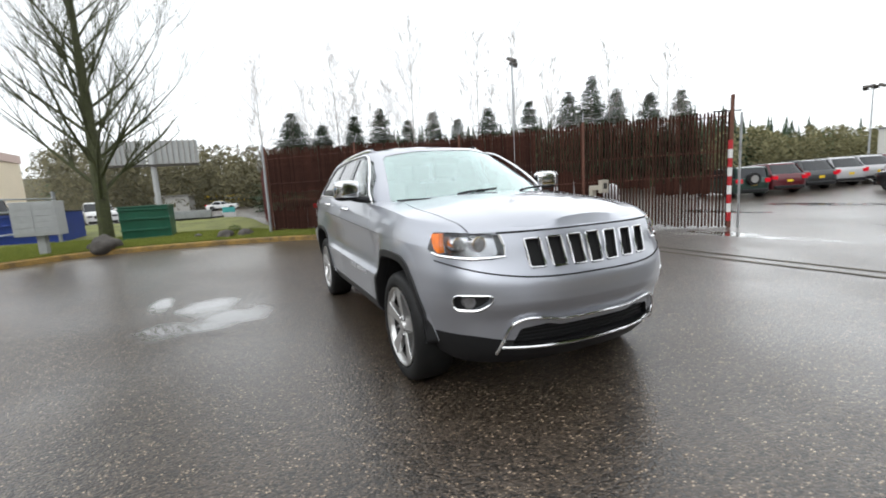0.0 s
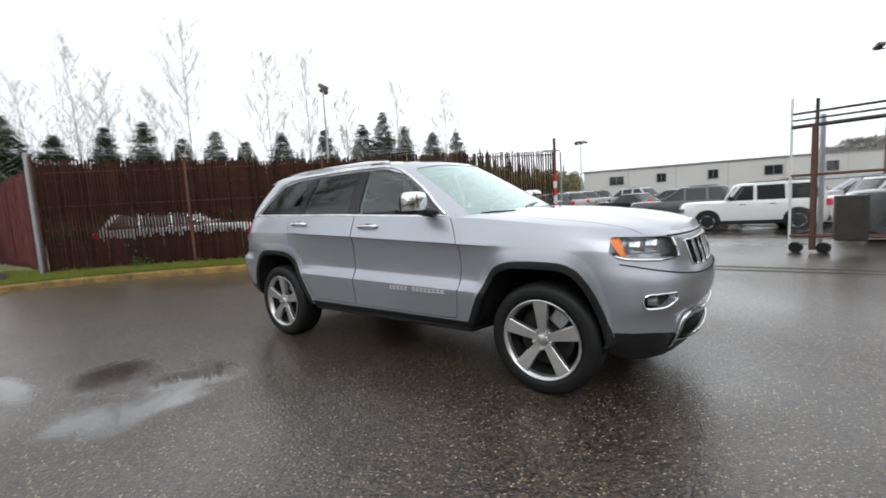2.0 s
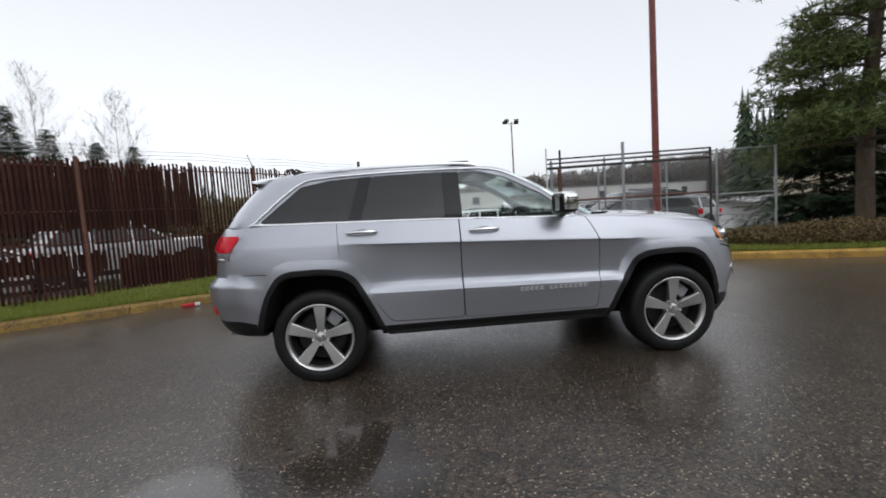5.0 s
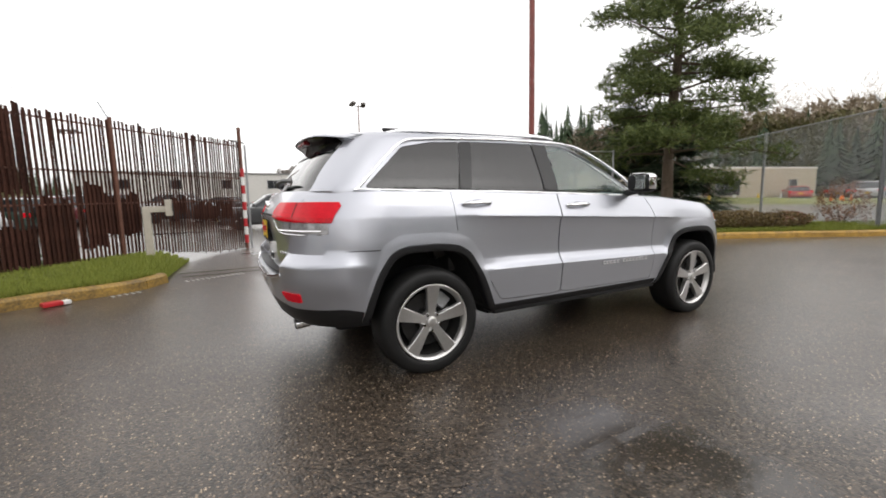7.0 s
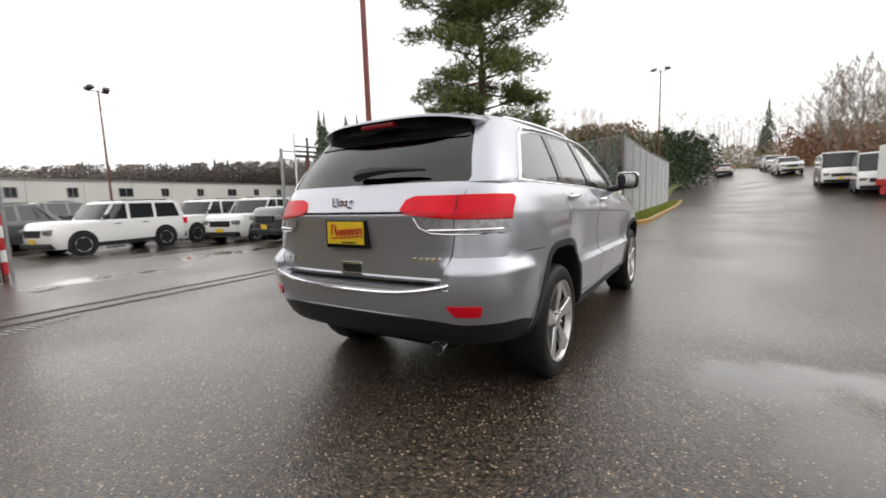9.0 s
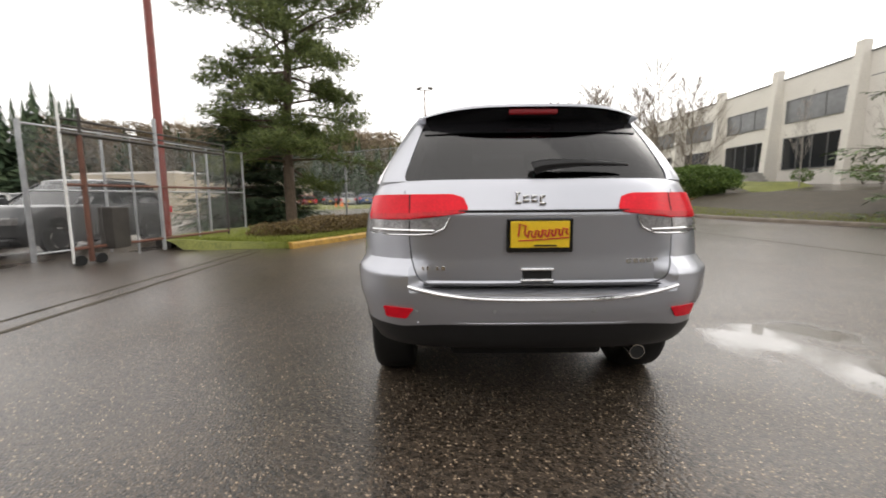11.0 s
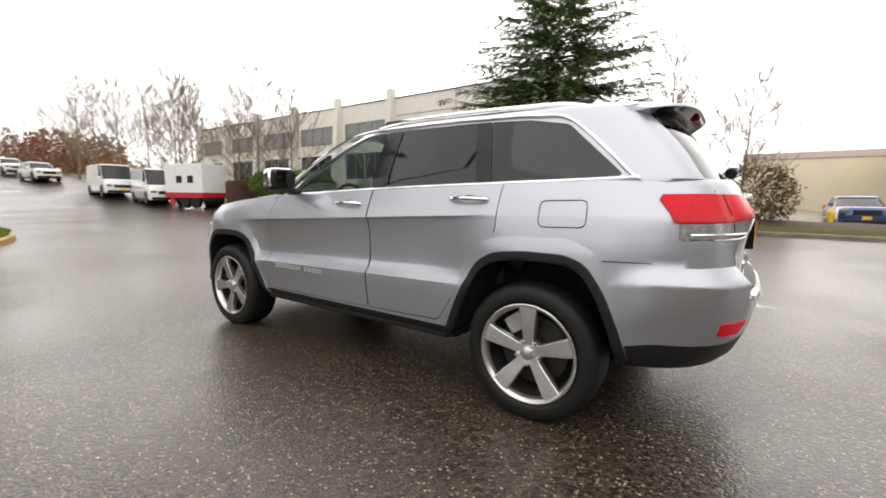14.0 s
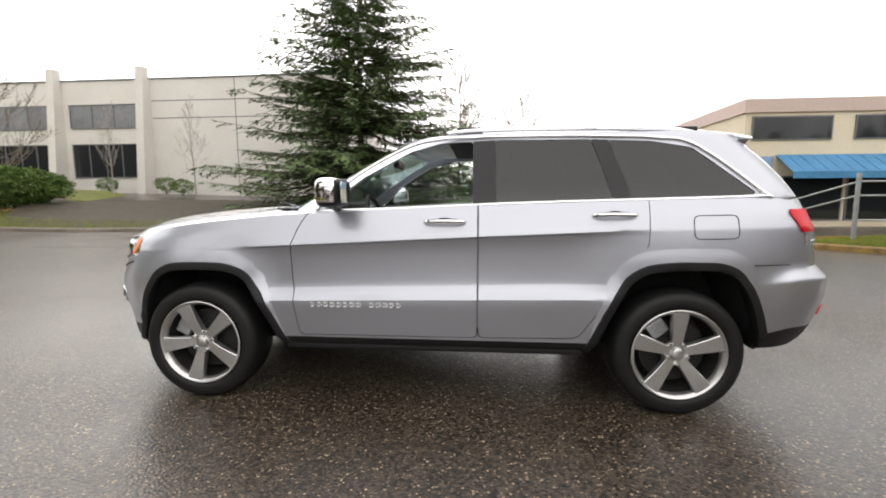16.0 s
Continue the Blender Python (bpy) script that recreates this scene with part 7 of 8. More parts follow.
bm = bmesh.new()
for k, (y0, y1, z) in enumerate(((0.125, 0.085, 1.018), (0.080, 0.052, 1.010), (0.046, 0.020, 1.012), (0.014, -0.012, 1.014), (-0.018, -0.044, 1.016), (-0.050, -0.078, 1.019), (-0.084, -0.115, 1.022))):
    hgt = 0.048 if k == 0 else 0.024
    tube(bm, [(-2.399, y0, z - 0.012), (-2.399, y0 - 0.006, z + hgt), (-2.399, y1 + 0.004, z + hgt * 0.8), (-2.399, y1 + 0.010, z + 0.004), (-2.399, y1, z - 0.010)], 0.005, 5)
tube(bm, [(-2.399, 0.125, 0.985), (-2.399, 0.0, 0.992), (-2.399, -0.12, 1.002)], 0.0035, 5)
part("script_stroke", bm, RED, pl, "red flowing script strokes")
bm = bmesh.new()
box(bm, -2.399, -0.06, 0.958, -2.396, 0.05, 0.966)
part("print_bar", bm, CLAD, pl, "small dark print bar")
bm = bmesh.new()
box(bm, -2.366, -0.060, 0.832, -2.346, 0.105, 0.846, 0.005)
box(bm, -2.364, -0.060, 0.775, -2.346, 0.105, 0.790, 0.005)
th = part("gate_handle", bm, CHROME, tailgate, "chrome tailgate handle bars")
bm = bmesh.new()
box(bm, -2.357, -0.050, 0.792, -2.346, 0.095, 0.832, 0.004)
part("recess", bm, GAP_SHADE, th)
# near-black strip laid on the tailgate as the shade under its crease
bm = bmesh.new()
tube(bm, [(tail_x(y, 1.125, 0.0015) if abs(y) < 0.40 else tail_x(y, 1.125, 0.0015), y, 1.128) for y in np.linspace(-0.41, 0.41, 21)], 0.007, 6)
part("crease_shadow", bm, GAP_SHADE, tailgate, "dark strip painted as shade under the crease above the plate", True)
for y0, y1, z0, z1 in ((0.135, 0.108, 1.165, 1.222), (0.100, 0.068, 1.172, 1.206), (0.060, 0.028, 1.172, 1.206), (0.020, -0.012, 1.158, 1.206)):
    bm = bmesh.new()
    for za, zb in ((z0, z0 + 0.012), (z1 - 0.012, z1)):
        box(bm, tail_x(y0, za, 0.010), y1, za, tail_x(y0, za, -0.004), y0, zb, 0.003)
    box(bm, tail_x(y0, z0, 0.008), y0 - 0.011, z0, tail_x(y0, z1, -0.004), y0, z1, 0.003)
    part("emblem", bm, CHROME, tailgate, "chrome emblem shape", True)
for y0, y1, z in ((0.60, 0.47, 0.845), (-0.42, -0.60, 0.878)):
    for k in range(5):
        a = y0 + (y1 - y0) * k / 5
        b = y0 + (y1 - y0) * (k + 0.7) / 5
        bm = bmesh.new()
        box(bm, tail_x(a, z, 0.004), a, z - 0.012, tail_x(a, z, -0.004), b, z + 0.010, 0.002)
        part("badge_bar", bm, CHROME, tailgate, "small chrome badge bar")
bm = bmesh.new()
tube(bm, spline([(-2.262, 0.03, 1.335), (-2.268, -0.03, 1.352), (-2.262, -0.22, 1.362), (-2.245, -0.45, 1.352)], 12), [0.032, 0.034, 0.033, 0.030, 0.027, 0.024, 0.021, 0.018, 0.015, 0.012, 0.009, 0.005], 8)
part("rear_wiper", bm, CLAD, tailgate, "black rear wiper", True)

# ---- front: lamps, grille, fascia ----
thin = fixed(body_solid(0.001))
for s in (1, -1):
    f = (lambda p: p) if s > 0 else mirror_pts
    lensc = carve(prism_yz(f(rounded(HEAD, 0.02)), 1.875, 3.0), 'DIFFERENCE', [fixed(body_solid(-0.004))])
    head = add("headlamp", carve(thin.copy(), 'INTERSECT', [lensc]), LENSGLASS, suv, "clear headlamp with chrome projectors")
    head.visible_shadow = False
    bowl = carve(prism_yz(f(rounded(HEAD, 0.02)), 1.875, 3.0), 'DIFFERENCE', [fixed(body_solid(-0.068))])
    add("reflector_bowl", carve(fixed(body_solid(-0.062)), 'INTERSECT', [bowl]), REFLECTOR, head, "silvered lamp interior")
    for y, r in ((0.655, 0.042), (0.745, 0.038)):
        x = nose_x(y, 0.96) - 0.05
        bm = bmesh.new()
        rod(bm, (x - 0.03, y * s, 0.966), (x + 0.028, y * s, 0.966), r * 1.15, r, 24)
        pj = part("projector", bm, CHROME, head, "chrome projector", True, 40)
        bm = bmesh.new()
        bmesh.ops.create_uvsphere(bm, u_segments=20, v_segments=10, radius=r * 0.85)
        bmesh.ops.transform(bm, matrix=Matrix.Translation((x + 0.026, y * s, 0.966)) @ Matrix.Diagonal((0.45, 1, 1, 1)), verts=bm.verts)
        part("lens", bm, LENSCLEAR, pj, smooth=True)
    AMB = [(1.872, 1.026), (1.918, 1.028), (1.962, 0.918), (1.940, 0.922), (1.900, 0.972)]
    amb = carve(prism_xz(rounded(AMB, 0.01), 0.76 * s, 1.1 * s), 'DIFFERENCE', [fixed(body_solid(-0.02))])
    add("side_marker", carve(fixed(body_solid(0.003)), 'INTERSECT', [amb]), LENSORANGE, head, "amber side marker")
    bm = bmesh.new()
    low_edge = [(0.562, 1.014), (0.551, 0.96), (0.552, 0.898), (0.62, 0.892), (0.70, 0.889), (0.78, 0.896), (0.84, 0.906), (0.862, 0.922)]
    tube(bm, [(nose_x(y, z, 0.003), y * s, z) for y, z in low_edge], 0.009, 6)
    part("lamp_trim", bm, CHROME, head, "chrome lower lamp edge", True)
    # fog lamp with chrome surround
    bm = bmesh.new()
    loop = [tuple(v[:2]) for v in spline([(*p, 0) for p in rounded(FOG, 0.035, 3) + rounded(FOG, 0.035, 3)[:1]], 40)][:-1]
    tube(bm, [(nose_x(y, z, 0.002), y * s, z) for y, z in loop], [0.005 + 0.004 * smoothstep(0.65, 0.60, z) for y, z in loop], 6, True)
    fogo = part("fog_lamp", bm, CHROME, suv, "fog lamp with chrome surround", True)
    bm = bmesh.new()
    x = nose_x(0.735, 0.65) - 0.05
    rod(bm, (x - 0.02, 0.735 * s, 0.648), (x + 0.03, 0.735 * s, 0.648), 0.034, n=20)
    part("lens", bm, LENSCLEAR, fogo, smooth=True)
    bm = bmesh.new()
    slab(bm, [(nose_x(y, z) - 0.043, y * s, z) for y, z in FOG], (-0.004, 0, 0))
    part("bezel", bm, CLAD, fogo)
    # side mirror
    bm = bmesh.new()
    bmesh.ops.create_uvsphere(bm, u_segments=24, v_segments=14, radius=1)
    for v in bm.verts:
        for k in range(3):
            c = v.co[k]
            v.co[k] = math.copysign(abs(c) ** 0.5, c)
    bmesh.ops.transform(bm, matrix=Matrix.Translation((0.528, 1.025 * s, 1.312)) @ pose(0, 0, 0, 0, 0, -12 * s) @ Matrix.Diagonal((0.074, 0.108, 0.084, 1)), verts=bm.verts)
    mm = bpy.data.meshes.new("mirror")
    bm.to_mesh(mm)
    bm.free()
    lo_, hi_ = split_low(mm, lambda c, n: c.z < 1.262 or n.x < -0.55)
    mir = add("door_mirror", hi_, CHROME, suv, "chrome-capped door mirror")
    add("mirror_base", lo_, CLAD, mir, "black mirror underside")
    bm = bmesh.new()
    tube(bm, [(0.57, 0.83 * s, 1.222), (0.55, 0.92 * s, 1.236), (0.535, 0.99 * s, 1.252)], 0.030, 8)
    part("arm", bm, CLAD, mir, smooth=True)
    bm = bmesh.new()
    slab(bm, [(0.456, (1.025 + a * 0.085) * s, 1.312 + b * 0.060) for a, b in rounded([(-1, -1), (1, -1), (1, 1), (-1, 1)], 0.4)], (-0.004, 0, 0))
    part("mirror_glass", bm, CHROME, mir, "mirror glass")

for pts in SLOTS:
    bm = bmesh.new()
    loop = rounded(pts, 0.012, 3)
    tube(bm, [(nose_x(y, z, 0.002), y, z) for y, z in loop], 0.0065, 6, True)
    ring_ = part("grille_slot", bm, CHROME, suv, "chrome-rimmed grille slot", True)
    bm = bmesh.new()
    slab(bm, [(nose_x(y, z) - 0.028, y, z) for y, z in pts], (-0.010, 0, 0))
    part("mesh_insert", bm, GAP_SHADE, ring_, "black mesh insert")
bm = bmesh.new()
tube(bm, [(nose_x(y, 0.774 + 0.10 * (abs(y) / 0.85) ** 3.5, 0.0015), y, 0.774 + 0.10 * (abs(y) / 0.85) ** 3.5) for y in np.linspace(-0.86, 0.86, 81)], 0.0045, 6)
part("bumper_seam", bm, GAP_SHADE, suv, "shut line above the bumper", True)
bm = bmesh.new()
path = [(-0.603, 0.338), (-0.562, 0.470), (-0.525, 0.525), (-0.453, 0.548), (-0.36, 0.540), (-0.27, 0.524), (-0.14, 0.521), (0.0, 0.520), (0.14, 0.521), (0.27, 0.524), (0.36, 0.540), (0.453, 0.548), (0.525, 0.525), (0.562, 0.470), (0.603, 0.338)]
tube(bm, [(nose_x(y, z, 0.016), y, z) for y, z in [tuple(v[:2]) for v in spline([(*p, 0) for p in path], 70)]], 0.010, 8)
tr = part("lower_grille_trim", bm, CHROME, suv, "chrome lower grille surround", True)
bm = bmesh.new()
tube(bm, [(nose_x(y, 0.37, 0.012), y, 0.362 + 0.016 * (y / 0.56) ** 2) for y in np.linspace(-0.58, 0.58, 41)], 0.011, 8)
part("lower_bar", bm, CHROME, tr, smooth=True)
for z in (0.405, 0.427, 0.449, 0.471):
    bm = bmesh.new()
    tube(bm, [(nose_x(y, z) - 0.03, y, z) for y in np.linspace(-0.5, 0.5, 21)], 0.006, 5)
    part("slat", bm, CLAD, tr)
bm = bmesh.new()
for y in (-0.075, -0.035, 0.005, 0.045):
    for z in (1.043, 1.058):
        box(bm, nose_x(y, z) - 0.006, y, z - 0.003, nose_x(y, z) + 0.006, y + 0.030, z + 0.003, 0.002)
    box(bm, nose_x(y, 1.05) - 0.006, y, 1.042, nose_x(y, 1.05) + 0.006, y + 0.008, 1.059, 0.002)
part("emblem", bm, CHROME, suv, "chrome emblem shapes on the bonnet edge", True)
bm = bmesh.new()
tube(bm, [(nose_x(y, 1.022, -0.002), y, 1.023) for y in np.linspace(-0.57, 0.57, 41)], 0.006, 6)
part("bonnet_gap", bm, GAP_SHADE, suv, "dark gap under the bonnet edge", True)
for y in (-0.62, -0.24, 0.24, 0.62):
    bm = bmesh.new()
    rod(bm, (tail_x(y, 0.645, -0.004), y, 0.645), (tail_x(y, 0.645, 0.0025), y, 0.645), 0.011, n=14)
    part("parking_sensor", bm, GALV, suv, "small round parking sensor", True, 40)
# front wipers and cowl
for s, y in ((1, 0.35), (1, -0.25)):
    bm = bmesh.new()
    tube(bm, [(1.06, y, 1.232), (1.02, y + 0.12, 1.246), (0.97, y + 0.42, 1.262)], [0.012, 0.010, 0.006], 6)
    part("wiper", bm, GLOSSBLACK, suv, "black windscreen wiper", True)
bm = bmesh.new()
slab(bm, [(1.10, -0.55, 1.205), (1.10, 0.55, 1.205), (0.98, 0.72, 1.205), (0.92, 0.72, 1.205), (0.92, -0.72, 1.205), (0.98, -0.72, 1.205)], (0, 0, 0.012))
part("cowl", bm, CLAD, suv, "black cowl panel")
# fuel flap outline
bm = bmesh.new()
fl = rounded([(-1.50, 1.045), (-1.50, 1.175), (-1.735, 1.18), (-1.735, 1.05)], 0.035, 5)
tube(bm, [(x, side_y(x, z) + 0.0005, z) for x, z in fl], 0.0028, 5, True)
part("fuel_flap", bm, GAP_SHADE, suv, "fuel flap outline")
for s in (1, -1):
    bm = bmesh.new()
    tube(bm, [(x, (side_y(x, z) + 0.0022) * s, z) for x, z in [tuple(v[:2]) for v in spline([(-1.82, 0.902, 0), (-1.95, 0.905, 0), (-2.08, 0.905, 0), (-2.27, 0.90, 0)], 24)]], 0.003, 5)
    part("bumper_joint", bm, GAP_SHADE, suv, "shut line above the rear bumper")

# ---- wheels ----
def lathe(bm, prof, n=64):
    """Turns a profile of (radius, y) about the y axis."""
    rows = [[bm.verts.new((r * math.cos(2 * math.pi * k / n), y, r * math.sin(2 * math.pi * k / n))) for r, y in prof] for k in range(n)]
    for k in range(n):
        a, b = rows[k], rows[(k + 1) % n]
        for j in range(len(prof) - 1):
            bm.faces.new((a[j], a[j + 1], b[j + 1], b[j]))
    bmesh.ops.recalc_face_normals(bm, faces=bm.faces)
    return bm


def wheel(parent, x, s, turn):
    """A twenty-inch five-spoke alloy with tyre, brake disc and nuts."""
    w = new("wheel")
    w.parent = parent
    w.matrix_basis = Matrix.Translation((x, 0.945 * s, HUB)) @ Matrix.Diagonal((1, s, 1, 1)) @ pose(0, 0, 0, 0, turn, 0)
    tagged(w, "five-spoke machined alloy wheel")
    bm = bmesh.new()
    lathe(bm, [(0.258, -0.245), (0.265, -0.02), (0.278, -0.002), (0.30, 0.004), (0.330, 0.002), (0.352, -0.008), (0.365, -0.026), (0.3715, -0.05), (0.3735, -0.13), (0.3715, -0.21), (0.362, -0.24), (0.34, -0.255), (0.30, -0.26), (0.258, -0.245)], 72)
    part("tyre", bm, RUBBER, w, "wet black tyre", True, 40)
    bm = bmesh.new()
    lathe(bm, [(0.262, -0.01), (0.268, 0.000), (0.262, 0.002), (0.252, -0.004), (0.243, -0.018), (0.238, -0.04)], 72)
    part("rim", bm, ALLOY, w, "machined alloy rim", True, 30)
    # barrel split from the rim, shade between the spokes put into its colour
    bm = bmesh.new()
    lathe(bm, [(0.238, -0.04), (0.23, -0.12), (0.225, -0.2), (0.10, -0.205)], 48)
    part("barrel", bm, GREYPIPE, w, "wheel barrel coloured dark for shade between the spokes", True, 30)
    bm = bmesh.new()
    lathe(bm, [(0.19, -0.11), (0.19, -0.125), (0.02, -0.125)], 48)
    lathe(bm, [(0.19, -0.11), (0.09, -0.108), (0.085, -0.09), (0.0, -0.09)], 48)
    part("brake_disc", bm, GREYPIPE, w, "dark brake disc", True, 30)
    bm = bmesh.new()
    box(bm, -0.06, -0.13, 0.12, 0.05, -0.07, 0.215, 0.012, pose(0, 0, 0, 0, 38, 0))
    part("caliper", bm, GALV, w, "grey brake caliper")
    for k in range(5):
        a = 2 * math.pi * k / 5 + math.pi / 2
        bm = bmesh.new()
        rows = []
        for r, hw, y, d in ((0.03, 0.030, -0.030, 0.04), (0.075, 0.030, -0.024, 0.045), (0.13, 0.036, -0.016, 0.04), (0.19, 0.044, -0.008, 0.035), (0.235, 0.050, -0.006, 0.03), (0.262, 0.054, -0.004, 0.03)):
            rows.append([bm.verts.new((math.cos(a) * r - math.sin(a) * q * hw, y + yy, math.sin(a) * r + math.cos(a) * q * hw)) for q, yy in ((-1, -d), (-0.97, -0.004), (-0.86, 0.0), (0.86, 0.0), (0.97, -0.004), (1, -d))])
        for p, q in zip(rows, rows[1:]):
            for j in range(len(p) - 1):
                bm.faces.new((p[j], p[j + 1], q[j + 1], q[j]))
        bmesh.ops.recalc_face_normals(bm, faces=bm.faces)
        part("spoke", bm, ALLOY, w, "", True, 25)
        b = a + math.pi / 5
        bm = bmesh.new()
        rod(bm, (math.cos(b) * 0.060, -0.05, math.sin(b) * 0.060), (math.cos(b) * 0.060, -0.012, math.sin(b) * 0.060), 0.0115, 0.010, 8)
        part("wheel_nut", bm, CHROME, w, "chrome wheel nut", True, 40)
    bm = bmesh.new()
    lathe(bm, [(0.078, -0.06), (0.072, -0.034), (0.040, -0.028), (0.034, -0.014), (0.028, -0.010), (0.0005, -0.008)], 36)
    part("hub_cap", bm, ALLOY, w, "silver hub cap", True, 30)
    return w


for x, s, turn in ((AX, 1, 24), (-AX, 1, 0), (AX, -1, 0), (-AX, -1, 3)):
    wheel(suv, x, s, turn)
bm = bmesh.new()
for x in (AX, -AX):
    rod(bm, (x, -0.75, 0.36), (x, 0.75, 0.36), 0.05, n=10)
box(bm, -2.0, -0.45, 0.26, 2.0, 0.45, 0.40, 0.04)
part("underbody", bm, WELL, suv, "dark underbody and axles")

# ---- interior seen through the glass ----
bm = bmesh.new()
box(bm, 0.55, -0.74, 0.75, 1.02, 0.74, 1.19, 0.06)
box(bm, 0.55, 0.12, 1.10, 0.82, 0.62, 1.25, 0.04)
part("dashboard", bm, INTERIOR, suv, "dark dashboard with binnacle")
bm = bmesh.new()
tube(bm, [(0.42 + 0.07 * math.sin(a), 0.37 + 0.185 * math.cos(a), 1.12 + 0.175 * math.sin(a)) for a in np.linspace(0, 2 * math.pi, 29)[:-1]], 0.015, 8, True)
rod(bm, (0.62, 0.37, 1.08), (0.43, 0.37, 1.12), 0.05, n=10)
for a in (0.1, math.pi - 0.1, -math.pi / 2):
    rod(bm, (0.43, 0.37, 1.12), (0.42 + 0.07 * math.sin(a), 0.37 + 0.18 * math.cos(a), 1.12 + 0.17 * math.sin(a)), 0.014, n=6)
part("steering_wheel", bm, INTERIOR, suv, "dark steering wheel", True, 50)
for x, ys in ((-0.35, (0.37, -0.37)), (-1.15, (0.40, -0.40))):
    for y in ys:
        bm = bmesh.new()
        box(bm, x - 0.02, y - 0.24, 0.65, x + 0.50, y + 0.24, 0.86, 0.05)
        box(bm, -0.07, -0.23, 0, 0.07, 0.23, 0.62, 0.05, pose(x - 0.06, y, 0.76, 0, -14, 0))
        box(bm, -0.05, -0.13, 0.66, 0.05, 0.13, 0.86, 0.04, pose(x - 0.06, y, 0.76, 0, -10, 0))
        part("seat", bm, SEATMAT, suv, "black leather seat with head restraint", True, 40)
bm = bmesh.new()
box(bm, 0.32, -0.13, 1.51, 0.36, 0.13, 1.585, 0.015)
rod(bm, (0.34, 0, 1.56), (0.37, 0, 1.60), 0.012, n=6)
part("interior_mirror", bm, GLOSSBLACK, suv, "black interior mirror")
bm = bmesh.new()
box(bm, -1.8, -0.5, 1.640, -0.10, 0.5, 1.647)
part("headlining", bm, INTERIOR, suv, "dark headlining")

# ---- other vehicles ----
KINDS = {
    # length, width, roof, belt, bonnet, screen foot, screen top, back top, back foot, wheelbase, tyre radius
    "boxy": (4.40, 1.76, 1.68, 1.08, 1.04, 0.80, 0.42, -1.98, -2.12, 2.63, 0.345),
    "suv": (4.75, 1.88, 1.72, 1.10, 1.06, 0.98, 0.20, -1.75, -2.20, 2.85, 0.365),
    "sedan": (4.70, 1.80, 1.44, 0.95, 0.92, 1.05, 0.15, -1.15, -1.75, 2.75, 0.325),
    "van": (5.40, 2.00, 2.35, 1.25, 1.20, 1.90, 1.35, -2.58, -2.64, 3.30, 0.37),
    "pickup": (5.60, 1.95, 1.82, 1.15, 1.10, 1.15, 0.65, -0.55, -0.75, 3.50, 0.38),
}
CARWHITE = mat("white car paint", (0.80, 0.80, 0.79, 1), 0.25, noise_amt=0.04, coat=1.0)
CARPAINT = {n: mat(n + " car paint", c, 0.28, 0.3, noise_amt=0.05, coat=1.0) for n, c in (
    ("charcoal", (0.05, 0.052, 0.055, 1)), ("black", (0.012, 0.012, 0.014, 1)), ("grey", (0.22, 0.225, 0.23, 1)), ("silver", (0.48, 0.48, 0.49, 1)),
    ("maroon", (0.11, 0.012, 0.018, 1)), ("blue", (0.03, 0.07, 0.2, 1)), ("dark green", (0.015, 0.04, 0.03, 1)), ("red", (0.4, 0.03, 0.03, 1)))}
CARPAINT["white"] = CARWHITE
REDLENS = LENSRED


def loft(name, rings, material, parent, label="", cap_top=True, cap_bottom=True, sharp=35):
    n = len(rings[0])
    vs = [p for r in rings for p in r]
    fs = [(k * n + i, k * n + (i + 1) % n, (k + 1) * n + (i + 1) % n, (k + 1) * n + i) for k in range(len(rings) - 1) for i in range(n)]
    if cap_bottom:
        fs.append(tuple(range(n))[::-1])
    if cap_top:
        fs.append(tuple((len(rings) - 1) * n + i for i in range(n)))
    return raw(name, vs, fs, material, parent, label, True, sharp)


def plan(xf, xr, w, z, pf=4.0, pr=5.0, n=9):
    xs, xe = xf - 0.55 * min(1, (xf - xr) / 3), xr + 0.35
    h = []
    for i in range(n):
        a = math.pi / 2 * i / n
        h.append((xs + (xf - xs) * math.cos(a) ** (2 / pf), w * math.sin(a) ** (2 / pf), z))
    for i in range(4):
        h.append((xs + (xe - xs) * i / 4, w, z))
    for i in range(n + 1):
        a = math.pi / 2 * i / n
        h.append((xe + (xr - xe) * math.sin(a) ** (2 / pr), w * max(0, math.cos(a)) ** (2 / pr), z))
    return h + [(x, -y, zz) for x, y, zz in h[-2:0:-1]]


